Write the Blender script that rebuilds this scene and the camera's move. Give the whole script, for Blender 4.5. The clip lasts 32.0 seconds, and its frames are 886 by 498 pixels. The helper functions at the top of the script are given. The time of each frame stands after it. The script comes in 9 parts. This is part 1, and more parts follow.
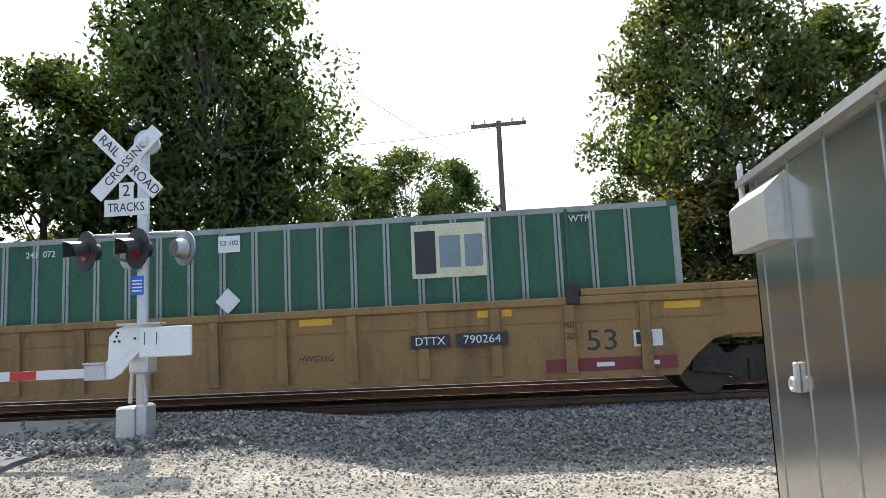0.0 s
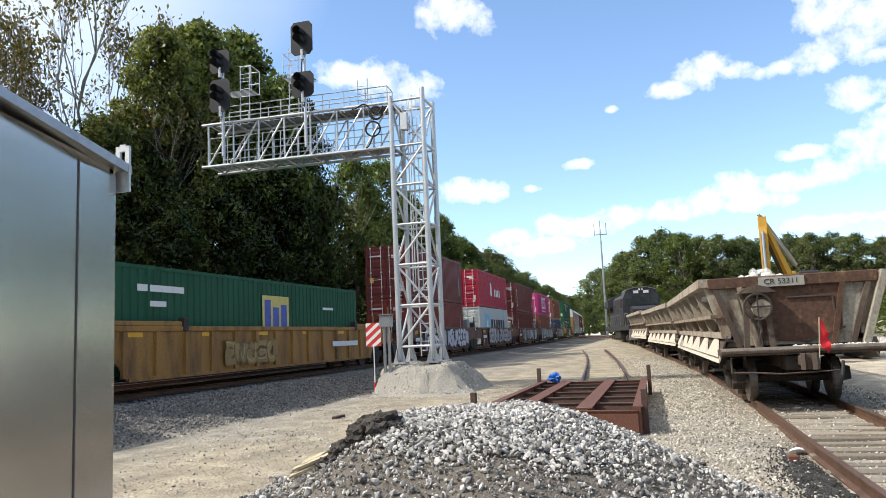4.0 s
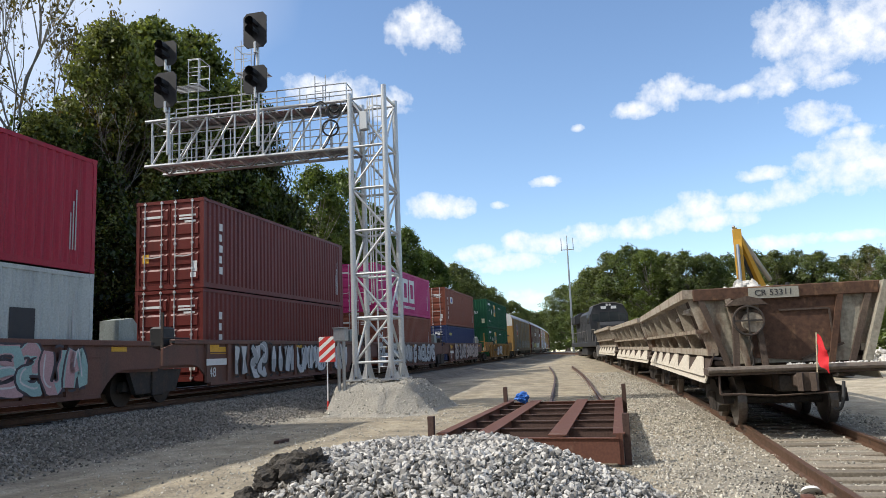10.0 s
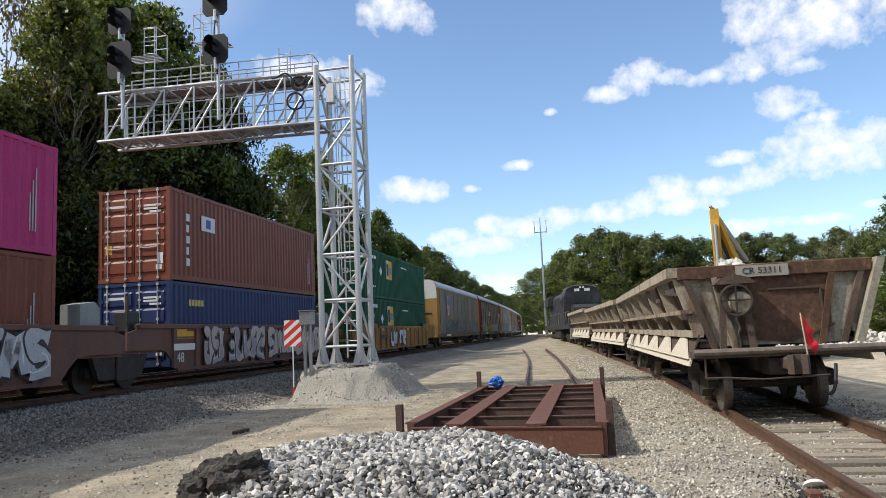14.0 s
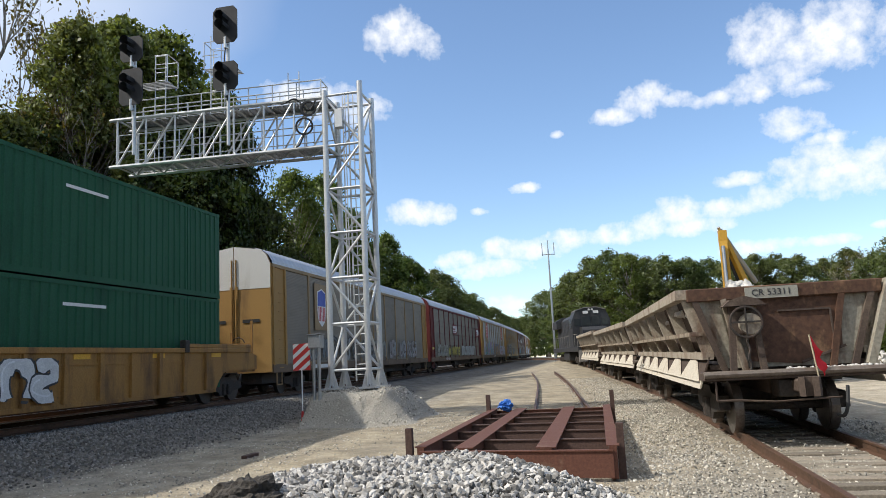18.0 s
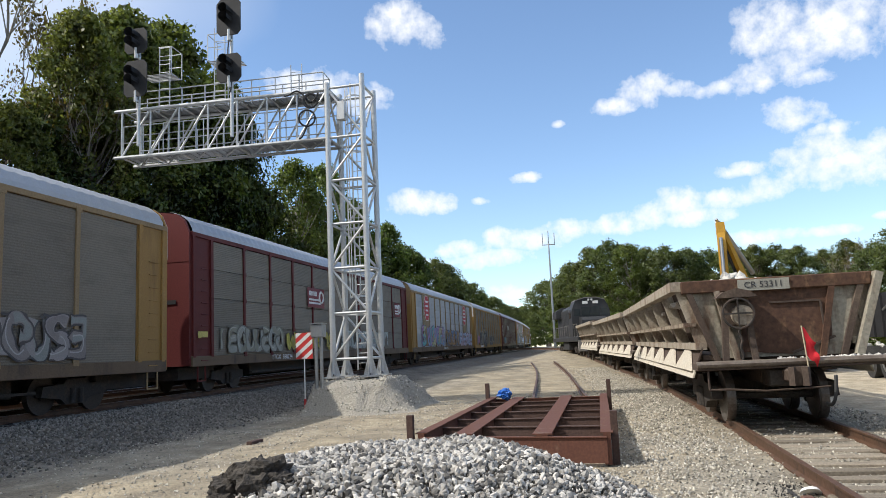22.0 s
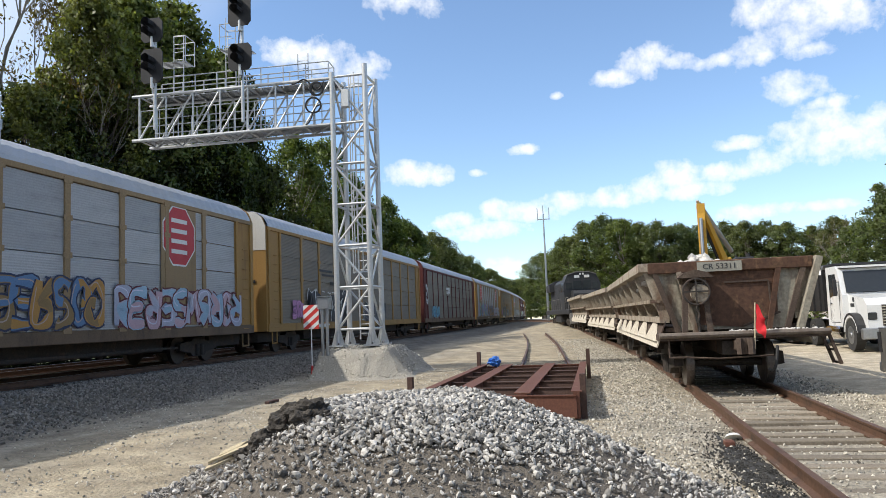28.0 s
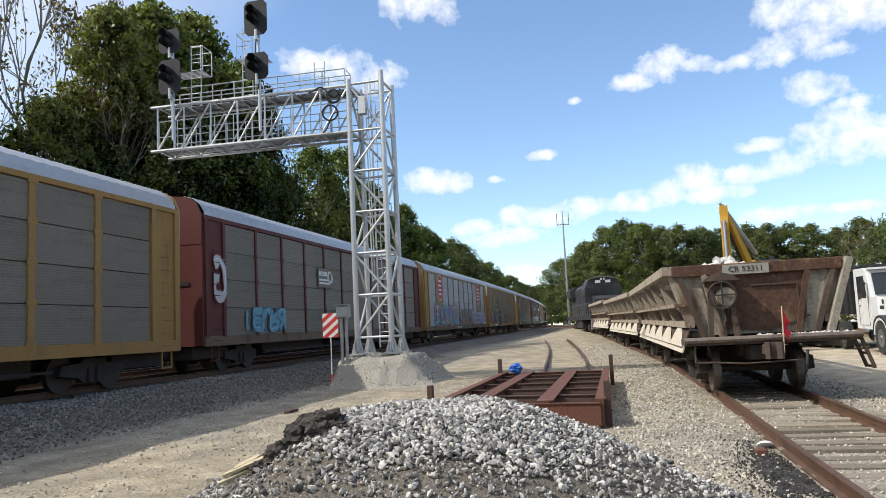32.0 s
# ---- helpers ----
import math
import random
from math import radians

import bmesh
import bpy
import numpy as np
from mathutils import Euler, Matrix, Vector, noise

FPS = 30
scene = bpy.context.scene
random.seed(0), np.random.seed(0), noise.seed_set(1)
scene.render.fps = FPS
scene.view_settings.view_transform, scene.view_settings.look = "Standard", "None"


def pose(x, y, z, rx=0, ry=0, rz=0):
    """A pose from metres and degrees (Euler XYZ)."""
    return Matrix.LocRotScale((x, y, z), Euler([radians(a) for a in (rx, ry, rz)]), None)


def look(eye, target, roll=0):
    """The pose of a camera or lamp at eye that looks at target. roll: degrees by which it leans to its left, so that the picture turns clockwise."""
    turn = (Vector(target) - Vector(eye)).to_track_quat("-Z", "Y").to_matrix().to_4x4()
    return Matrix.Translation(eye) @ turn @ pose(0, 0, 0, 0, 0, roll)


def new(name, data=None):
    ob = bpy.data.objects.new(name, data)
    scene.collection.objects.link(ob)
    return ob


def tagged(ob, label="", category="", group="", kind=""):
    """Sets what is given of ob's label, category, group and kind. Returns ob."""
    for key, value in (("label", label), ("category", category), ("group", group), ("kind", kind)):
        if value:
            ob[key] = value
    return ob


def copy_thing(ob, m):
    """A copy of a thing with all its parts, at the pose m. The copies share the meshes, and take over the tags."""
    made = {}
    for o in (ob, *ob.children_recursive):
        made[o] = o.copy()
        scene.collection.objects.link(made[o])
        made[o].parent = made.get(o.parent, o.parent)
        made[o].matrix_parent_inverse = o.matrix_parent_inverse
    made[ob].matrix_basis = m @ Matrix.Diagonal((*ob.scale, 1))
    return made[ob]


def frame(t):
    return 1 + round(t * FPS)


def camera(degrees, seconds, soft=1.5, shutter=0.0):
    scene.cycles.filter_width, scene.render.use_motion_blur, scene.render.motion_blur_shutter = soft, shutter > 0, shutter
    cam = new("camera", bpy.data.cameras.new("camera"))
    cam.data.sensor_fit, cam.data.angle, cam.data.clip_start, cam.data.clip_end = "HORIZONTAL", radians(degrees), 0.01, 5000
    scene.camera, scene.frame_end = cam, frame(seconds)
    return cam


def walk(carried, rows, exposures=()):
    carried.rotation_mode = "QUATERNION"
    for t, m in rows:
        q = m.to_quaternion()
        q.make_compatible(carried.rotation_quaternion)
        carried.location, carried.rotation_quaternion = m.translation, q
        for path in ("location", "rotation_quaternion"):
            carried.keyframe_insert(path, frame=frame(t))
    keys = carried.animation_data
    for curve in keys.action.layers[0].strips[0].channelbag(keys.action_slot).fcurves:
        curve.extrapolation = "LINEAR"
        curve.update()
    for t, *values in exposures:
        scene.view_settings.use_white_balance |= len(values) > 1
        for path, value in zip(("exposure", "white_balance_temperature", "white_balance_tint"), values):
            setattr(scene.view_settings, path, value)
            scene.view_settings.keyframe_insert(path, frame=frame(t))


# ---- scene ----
cam = camera(61.5, 32.0, 0.85)
PATH = [
    (0, -0.930, -0.272, 1.650, 6.10, 7.43, 2.63),
    (0.5, -0.990, -0.180, 1.650, -3.20, 6.75, 2.90),
    (1, -0.920, -0.200, 1.650, -14.25, 6.62, 2.40),
    (1.5, -0.935, -0.190, 1.650, -26.96, 6.45, 3.31),
    (2, -0.818, -0.199, 1.650, -36.95, 5.97, 3.48),
    (2.5, -0.713, -0.165, 1.650, -46.79, 5.80, 3.15),
    (3, -0.669, -0.093, 1.650, -57.07, 6.67, 2.95),
    (3.5, -0.810, -0.126, 1.650, -67.09, 7.22, 2.82),
    (4, -0.789, -0.086, 1.650, -73.42, 7.21, 2.56),
    (4.5, -0.748, -0.097, 1.650, -76.20, 6.46, 2.49),
    (6.5, -0.354, -0.079, 1.650, -77.34, 8.21, 2.24),
    (7, -0.354, -0.079, 1.650, -77.41, 8.20, 2.48),
    (7.5, -0.355, -0.081, 1.650, -77.07, 8.08, 2.60),
    (8, -0.344, -0.075, 1.650, -77.68, 8.04, 2.60),
    (8.5, 0.044, 0.009, 1.650, -77.88, 8.15, 2.71),
    (9, 0.737, 0.173, 1.650, -76.88, 8.39, 2.58),
    (9.5, 0.890, 0.217, 1.650, -76.43, 8.33, 2.24),
    (10, 0.871, 0.219, 1.650, -76.05, 8.28, 2.24),
    (10.5, 1.066, 0.270, 1.650, -75.95, 8.24, 2.25),
    (11, 1.072, 0.271, 1.650, -75.97, 8.17, 2.53),
    (11.5, 1.068, 0.269, 1.650, -76.02, 8.07, 2.77),
    (12, 1.261, 0.319, 1.650, -75.99, 8.17, 2.90),
    (12.5, 1.252, 0.320, 1.650, -75.87, 8.47, 2.66),
    (13, 1.713, 0.433, 1.650, -76.09, 8.79, 2.24),
    (13.5, 1.740, 0.408, 1.650, -77.15, 8.34, 2.33),
    (14, 1.788, 0.389, 1.650, -78.11, 6.94, 2.58),
    (14.5, 1.795, 0.393, 1.650, -78.03, 6.83, 2.70),
    (16.5, 1.738, 0.394, 1.650, -77.58, 8.56, 2.50),
    (17, 1.745, 0.397, 1.650, -77.53, 8.73, 2.37),
    (17.5, 1.739, 0.398, 1.650, -77.44, 8.82, 2.36),
    (18, 1.732, 0.396, 1.650, -77.49, 8.72, 2.79),
    (18.5, 1.740, 0.397, 1.650, -77.49, 8.60, 3.08),
    (19, 1.751, 0.399, 1.650, -77.53, 8.32, 3.14),
    (19.5, 1.737, 0.396, 1.650, -77.51, 8.23, 2.95),
    (20, 1.743, 0.398, 1.650, -77.47, 8.25, 2.72),
    (20.5, 1.762, 0.399, 1.650, -77.60, 8.27, 2.43),
    (21, 1.440, 0.326, 1.650, -77.51, 8.19, 2.49),
    (21.5, 1.441, 0.325, 1.650, -77.55, 8.06, 2.37),
    (22, 1.418, 0.322, 1.650, -77.46, 7.91, 2.59),
    (22.5, 1.400, 0.314, 1.650, -77.62, 7.60, 2.59),
    (23, 0.415, 0.091, 1.650, -77.78, 6.97, 2.94),
    (23.5, -0.287, -0.058, 1.650, -78.21, 6.36, 3.15),
    (24, -0.359, -0.066, 1.650, -78.84, 5.84, 3.26),
    (24.5, -0.363, -0.063, 1.650, -79.21, 5.31, 3.30),
    (26.5, -0.358, -0.068, 1.650, -78.63, 5.63, 2.94),
    (27, -0.356, -0.071, 1.650, -78.28, 5.66, 2.49),
    (27.5, -0.353, -0.074, 1.650, -77.99, 5.72, 1.77),
    (28, -0.351, -0.076, 1.650, -77.76, 5.73, 2.24),
    (28.5, -0.351, -0.076, 1.650, -77.72, 5.72, 2.21),
    (29, -0.351, -0.076, 1.650, -77.75, 5.87, 2.27),
    (29.5, -0.352, -0.075, 1.650, -77.87, 5.93, 2.18),
    (30, -0.351, -0.075, 1.650, -77.80, 5.93, 2.42),
    (30.5, -0.348, -0.078, 1.650, -77.50, 6.06, 2.61),
    (31, -0.290, -0.068, 1.650, -77.02, 6.20, 2.45),
    (31.5, -0.215, -0.055, 1.650, -76.56, 6.32, 2.68),
    (32, -0.140, -0.042, 1.650, -76.19, 6.34, 2.84),
]
walk(cam, [(t, pose(x, y, z, 90 + p, r, w)) for t, x, y, z, w, p, r in PATH], exposures=[(0, .8), (1, .66), (1.6, .58), (2.5, .54), (3.5, .42), (5, .22), (7, 0.0), (21, 0.03), (26, 0.09), (32, 0.09)])

# ---------------------------------------------------------------- light
SUN_AZ, SUN_EL = 114.0, 45.5          # degrees, from the x axis towards y
sun_dir = Vector((math.cos(radians(SUN_AZ)) * math.cos(radians(SUN_EL)),
                  math.sin(radians(SUN_AZ)) * math.cos(radians(SUN_EL)), math.sin(radians(SUN_EL))))
sun = new("sun", bpy.data.lights.new("sun", "SUN"))
sun.data.energy, sun.data.angle, sun.data.color = 4.2, radians(0.55), (1.0, 0.95, 0.87)
sun.matrix_world = look((0, 0, 60), Vector((0, 0, 60)) - sun_dir)

# clouds: azimuth, elevation, half width, half height in degrees
CLOUDS = [
    (14.4, 24.9, 2.7, 1.8), (15.5, 25.5, 1.4, 1.2), (23.3, 20.5, 2.6, 1.0), (20.8, 20.1, 2.8, 1.3), (18.0, 19.5, 2.1, 1.2), (13.7, 11.5, 2.4, 0.9), (14.3, 11.8, 1.3, 0.8),
    (12.3, 11.1, 1.4, 0.5), (10.8, 7.8, 2.1, 0.6), (7.9, 8.6, 1.4, 0.8), (5.1, 8.4, 2.6, 0.8), (8.5, 7.0, 2.8, 0.7), (1.8, 8.9, 2.6, 0.7), (-1.4, 9.0, 2.1, 0.8),
    (-3.6, 9.4, 1.8, 0.9), (-5.9, 10.1, 2.0, 1.0), (-7.1, 9.0, 2.8, 0.6), (-9.3, 10.0, 2.3, 0.7), (-11.5, 10.3, 2.0, 0.9), (-1.8, 17.6, 1.5, 0.6), (-4.2, 18.6, 1.8, 1.1),
    (-6.6, 18.2, 1.9, 0.6), (-9.0, 17.9, 1.9, 0.5), (-11.6, 18.1, 1.8, 1.1), (-14.3, 18.7, 2.6, 1.1), (-15.4, 17.5, 1.6, 0.7), (-17.4, 20.5, 4.4, 2.0), (-12.9, 21.4, 2.1, 1.8),
    (-21.2, 20.5, 3.5, 1.3), (-14.8, 22.1, 3.7, 0.9), (-14.2, 15.3, 2.2, 1.1), (-16.4, 13.9, 1.9, 0.5), (-16.8, 11.4, 4.0, 1.4), (-16.0, 12.7, 2.1, 1.3), (-19.1, 12.0, 2.2, 1.3),
    (-14.0, 12.3, 1.4, 0.8), (-21.1, 10.9, 1.4, 0.8), (-10.0, 12.0, 1.7, 0.5), (-10.4, 7.1, 2.2, 0.6), (-15.0, 7.1, 2.9, 0.4), (5.3, 13.0, 1.1, 0.4), (-18.8, 7.7, 0.7, 0.3),
    (9.1, 11.4, 0.8, 0.3), (2.7, 16.8, 0.6, 0.3), (7.2, 4.3, 1.4, 0.7), (14.6, 6.8, 1.9, 0.4),
    (-30, 15, 6, 2), (-45, 20, 8, 3), (-70, 14, 9, 3), (-100, 22, 10, 3), (-135, 15, 9, 3), (-165, 20, 8, 3), (175, 12, 9, 2.5), (-60, 32, 9, 4), (-120, 38, 9, 4),
]
world = bpy.data.worlds.new("sky")
scene.world = world
world.use_nodes = True
wn, wl = world.node_tree.nodes, world.node_tree.links
wn.clear()


def wnode(kind):
    return wn.new(kind)


def wmath(op, a, b=None, c=None, clamp=False):
    n = wnode("ShaderNodeMath")
    n.operation, n.use_clamp = op, clamp
    for i, v in enumerate((a, b, c)):
        if v is None:
            continue
        if isinstance(v, (int, float)):
            n.inputs[i].default_value = v
        else:
            wl.new(v, n.inputs[i])
    return n.outputs[0]


sky = wnode("ShaderNodeTexSky")
sky.sky_type, sky.sun_disc = "NISHITA", False
sky.sun_elevation, sky.sun_rotation = radians(SUN_EL), radians(90 - SUN_AZ)
sky.altitude, sky.air_density, sky.dust_density, sky.ozone_density = 200, 1.0, 0.12, 2.2
coord = wnode("ShaderNodeTexCoord")
sep = wnode("ShaderNodeSeparateXYZ")
wl.new(coord.outputs["Generated"], sep.inputs[0])
azi = wmath("MULTIPLY", wmath("ARCTAN2", sep.outputs[1], sep.outputs[0]), 57.2958)
ele = wmath("MULTIPLY", wmath("ARCSINE", sep.outputs[2]), 57.2958)
puff = wnode("ShaderNodeTexNoise")
puff.inputs["Scale"].default_value, puff.inputs["Detail"].default_value = 17.0, 9.0
puff.inputs["Roughness"].default_value = 0.62
wl.new(coord.outputs["Generated"], puff.inputs["Vector"])
billow = wnode("ShaderNodeTexNoise")
billow.inputs["Scale"].default_value, billow.inputs["Detail"].default_value = 42.0, 8.0
billow.inputs["Roughness"].default_value = 0.6
wl.new(coord.outputs["Generated"], billow.inputs["Vector"])
ragged = wmath("ADD", wmath("MULTIPLY", wmath("SUBTRACT", puff.outputs["Fac"], 0.52), 2.6),
               wmath("MULTIPLY", wmath("SUBTRACT", billow.outputs["Fac"], 0.5), 3.0))
best = None
for ca, ce, cw, ch in CLOUDS:
    du = wmath("DIVIDE", wmath("SUBTRACT", azi, ca), cw * 1.15)
    dv = wmath("DIVIDE", wmath("SUBTRACT", ele, ce), ch * 1.15)
    q = wmath("SUBTRACT", 1.0, wmath("ADD", wmath("MULTIPLY", du, du), wmath("MULTIPLY", dv, dv)))
    best = q if best is None else wmath("MAXIMUM", best, q)
cloud = wmath("MULTIPLY", wmath("ADD", wmath("MAXIMUM", best, -1.6), ragged), 0.72, clamp=True)
cloud = wmath("POWER", cloud, 0.9, clamp=True)
# thin bright haze on the sun's side of the sky
dot = wnode("ShaderNodeVectorMath")
dot.operation = "DOT_PRODUCT"
wl.new(coord.outputs["Generated"], dot.inputs[0])
dot.inputs[1].default_value = sun_dir
haze_n = wnode("ShaderNodeTexNoise")
haze_n.inputs["Scale"].default_value, haze_n.inputs["Detail"].default_value = 3.0, 4.0
wl.new(coord.outputs["Generated"], haze_n.inputs["Vector"])
haze = wmath("ADD", wmath("MULTIPLY", wmath("SUBTRACT", dot.outputs["Value"], 0.30), 2.6),
             wmath("MULTIPLY", wmath("SUBTRACT", haze_n.outputs["Fac"], 0.5), 0.5), clamp=True)
white = wmath("MAXIMUM", cloud, haze)
tint = wnode("ShaderNodeMix")
tint.data_type = "RGBA"
wl.new(white, tint.inputs["Factor"])
gain = wnode("ShaderNodeMix")
gain.data_type, gain.blend_type = "RGBA", "MULTIPLY"
gain.inputs["Factor"].default_value = 1.0
wl.new(sky.outputs["Color"], gain.inputs["A"])
gain.inputs["B"].default_value = (1.62, 1.67, 1.72, 1)
wl.new(gain.outputs["Result"], tint.inputs["A"])
tint.inputs["B"].default_value = (9.2, 9.4, 9.8, 1)
back = wnode("ShaderNodeBackground")
back.inputs["Strength"].default_value = 0.115
wl.new(tint.outputs["Result"], back.inputs["Color"])
wout = wnode("ShaderNodeOutputWorld")
wl.new(back.outputs[0], wout.inputs["Surface"])

# ---------------------------------------------------------------- mesh helpers
class Build:
    """Collects vertices and faces of one part."""

    def __init__(self):
        self.v, self.f = [], []

    def add(self, verts, faces):
        n = len(self.v)
        self.v.extend(verts)
        self.f.extend([tuple(n + i for i in fc) for fc in faces])
        return self

    def box(self, x0, y0, z0, x1, y1, z1, bevel=0.0):
        if bevel:
            e = bevel
            pts = []
            for z, i in ((z0, e), (z0 + e, 0), (z1 - e, 0), (z1, e)):
                a, b, c, d = x0 + i, y0 + i, x1 - i, y1 - i
                k = e * 0.7
                pts += [(a + k, b, z), (c - k, b, z), (c, b + k, z), (c, d - k, z), (c - k, d, z), (a + k, d, z), (a, d - k, z), (a, b + k, z)]
            fs = [tuple(range(7, -1, -1)), tuple(range(24, 32))]
            for r in range(3):
                for i in range(8):
                    j = (i + 1) % 8
                    fs.append((r * 8 + i, r * 8 + j, r * 8 + 8 + j, r * 8 + 8 + i))
            return self.add(pts, fs)
        return self.add([(x0, y0, z0), (x1, y0, z0), (x1, y1, z0), (x0, y1, z0), (x0, y0, z1), (x1, y0, z1), (x1, y1, z1), (x0, y1, z1)],
                        [(0, 3, 2, 1), (4, 5, 6, 7), (0, 1, 5, 4), (1, 2, 6, 5), (2, 3, 7, 6), (3, 0, 4, 7)])

    def cyl(self, p0, p1, r0, r1=None, n=8):
        r1 = r0 if r1 is None else r1
        p0, p1 = Vector(p0), Vector(p1)
        ax = (p1 - p0).normalized()
        u = ax.orthogonal().normalized()
        w = ax.cross(u)
        pts = []
        for p, r in ((p0, r0), (p1, r1)):
            for i in range(n):
                a = 2 * math.pi * i / n
                pts.append(tuple(p + (u * math.cos(a) + w * math.sin(a)) * r))
        fs = [(i, (i + 1) % n, n + (i + 1) % n, n + i) for i in range(n)]
        fs += [tuple(range(n - 1, -1, -1)), tuple(range(n, 2 * n))]
        return self.add(pts, fs)

    def beam(self, p0, p1, w, h):
        """A bar of w across and h high between two points."""
        p0, p1 = Vector(p0), Vector(p1)
        ax = (p1 - p0).normalized()
        up = Vector((0, 0, 1)) if abs(ax.z) < 0.95 else Vector((1, 0, 0))
        s = ax.cross(up).normalized() * w / 2
        t = s.cross(ax).normalized() * h / 2
        pts = [tuple(p + a * s + b * t) for p in (p0, p1) for a, b in ((-1, -1), (1, -1), (1, 1), (-1, 1))]
        return self.add(pts, [(0, 1, 2, 3), (7, 6, 5, 4), (0, 4, 5, 1), (1, 5, 6, 2), (2, 6, 7, 3), (3, 7, 4, 0)])

    def prism(self, outline, a, b, axis="y"):
        """An outline of (u, v) drawn out from a to b along an axis: y takes (x, z), x takes (y, z), z takes (x, y)."""
        def put(u, v, w):
            return {"y": (u, w, v), "x": (w, u, v), "z": (u, v, w)}[axis]
        n = len(outline)
        pts = [put(u, v, a) for u, v in outline] + [put(u, v, b) for u, v in outline]
        fs = [tuple(range(n)), tuple(range(2 * n - 1, n - 1, -1))]
        fs += [(i, n + i, n + (i + 1) % n, (i + 1) % n) for i in range(n)]
        return self.add(pts, fs)

    def sweep(self, section, stations):
        """Sections (lists of points) joined along a row of stations."""
        n = len(section(stations[0]))
        pts, fs = [], []
        for k, s in enumerate(stations):
            pts += section(s)
            if k:
                o = (k - 1) * n
                fs += [(o + i, o + (i + 1) % n, o + n + (i + 1) % n, o + n + i) for i in range(n)]
        o = (len(stations) - 1) * n
        fs += [tuple(range(n)), tuple(range(o + n - 1, o - 1, -1))]
        return self.add(pts, fs)

    def tube(self, path, r, n=6):
        """One hose along a row of points."""
        path = [Vector(p) for p in path]
        frames = []
        for k, p in enumerate(path):
            ax = (path[min(k + 1, len(path) - 1)] - path[max(k - 1, 0)]).normalized()
            u = ax.cross(Vector((.31, .87, .38))).normalized()
            frames.append((p, u, ax.cross(u)))
        return self.sweep(lambda k: [tuple(frames[k][0] + (frames[k][1] * math.cos(2 * math.pi * i / n) + frames[k][2] * math.sin(2 * math.pi * i / n)) * r) for i in range(n)], list(range(len(path))))

    def ring(self, c, axis, r, tube, n=20, m=6):
        c, ax = Vector(c), Vector(axis).normalized()
        u = ax.orthogonal().normalized()
        w = ax.cross(u)
        pts, fs = [], []
        for i in range(n):
            a = 2 * math.pi * i / n
            d = u * math.cos(a) + w * math.sin(a)
            for j in range(m):
                b = 2 * math.pi * j / m
                pts.append(tuple(c + d * (r + tube * math.cos(b)) + ax * tube * math.sin(b)))
        for i in range(n):
            for j in range(m):
                fs.append((i * m + j, ((i + 1) % n) * m + j, ((i + 1) % n) * m + (j + 1) % m, i * m + (j + 1) % m))
        return self.add(pts, fs)

    def ball(self, c, r, sz=1.0, n=10, m=6):
        pts = [(c[0], c[1], c[2] - r * sz)]
        for j in range(1, m):
            b = -math.pi / 2 + math.pi * j / m
            pts += [(c[0] + r * math.cos(b) * math.cos(2 * math.pi * i / n), c[1] + r * math.cos(b) * math.sin(2 * math.pi * i / n), c[2] + r * sz * math.sin(b)) for i in range(n)]
        pts.append((c[0], c[1], c[2] + r * sz))
        fs = [(0, 1 + (i + 1) % n, 1 + i) for i in range(n)]
        for j in range(m - 2):
            fs += [(1 + j * n + i, 1 + j * n + (i + 1) % n, 1 + (j + 1) * n + (i + 1) % n, 1 + (j + 1) * n + i) for i in range(n)]
        t = len(pts) - 1
        o = 1 + (m - 2) * n
        fs += [(o + i, o + (i + 1) % n, t) for i in range(n)]
        return self.add(pts, fs)

    def mesh(self, name, mat, smooth=False):
        me = bpy.data.meshes.new(name)
        me.from_pydata(self.v, [], self.f)
        bm = bmesh.new()
        bm.from_mesh(me)
        bmesh.ops.recalc_face_normals(bm, faces=bm.faces)
        bm.to_mesh(me)
        bm.free()
        me.materials.append(mat)
        if smooth:
            me.polygons.foreach_set("use_smooth", [True] * len(me.polygons))
        return me


def part(name, b, mat, parent, label="", smooth=False, at=None):
    ob = new(name, b.mesh(name, mat, smooth) if isinstance(b, Build) else b)
    ob.parent = parent
    if at is not None:
        ob.matrix_basis = at
    return tagged(ob, label)


def thing(name, label, category, group="", at=None, kind=""):
    ob = new(name)
    ob.empty_display_size = 0.3
    if at is not None:
        ob.matrix_basis = at
    return tagged(ob, label, category, group, kind)


def single(name, b, mat, label, category, group="", kind="", smooth=False, at=None):
    """A thing of one mesh."""
    ob = new(name, b.mesh(name, mat, smooth) if isinstance(b, Build) else b)
    if at is not None:
        ob.matrix_basis = at
    return tagged(ob, label, category, group, kind)


def words(text, size, mat, parent, at, name="lettering", extrude=0.003, squeeze=1.0):
    """Writing as a thin mesh, standing in its own x-z plane, centred."""
    cu = bpy.data.curves.new("text", "FONT")
    cu.body, cu.size, cu.extrude, cu.align_x, cu.align_y = text, size, extrude, "CENTER", "CENTER"
    cu.resolution_u = 3
    tmp = bpy.data.objects.new("text", cu)
    scene.collection.objects.link(tmp)
    bpy.context.view_layer.update()
    me = bpy.data.meshes.new_from_object(tmp.evaluated_get(bpy.context.evaluated_depsgraph_get()))
    bpy.data.objects.remove(tmp)
    me.transform(Matrix.Diagonal((squeeze, 1, 1, 1)))
    me.transform(pose(0, 0, 0, 90))
    me.materials.clear()
    me.materials.append(mat)
    ob = new(name, me)
    ob.parent = parent
    ob.matrix_basis = at
    return ob


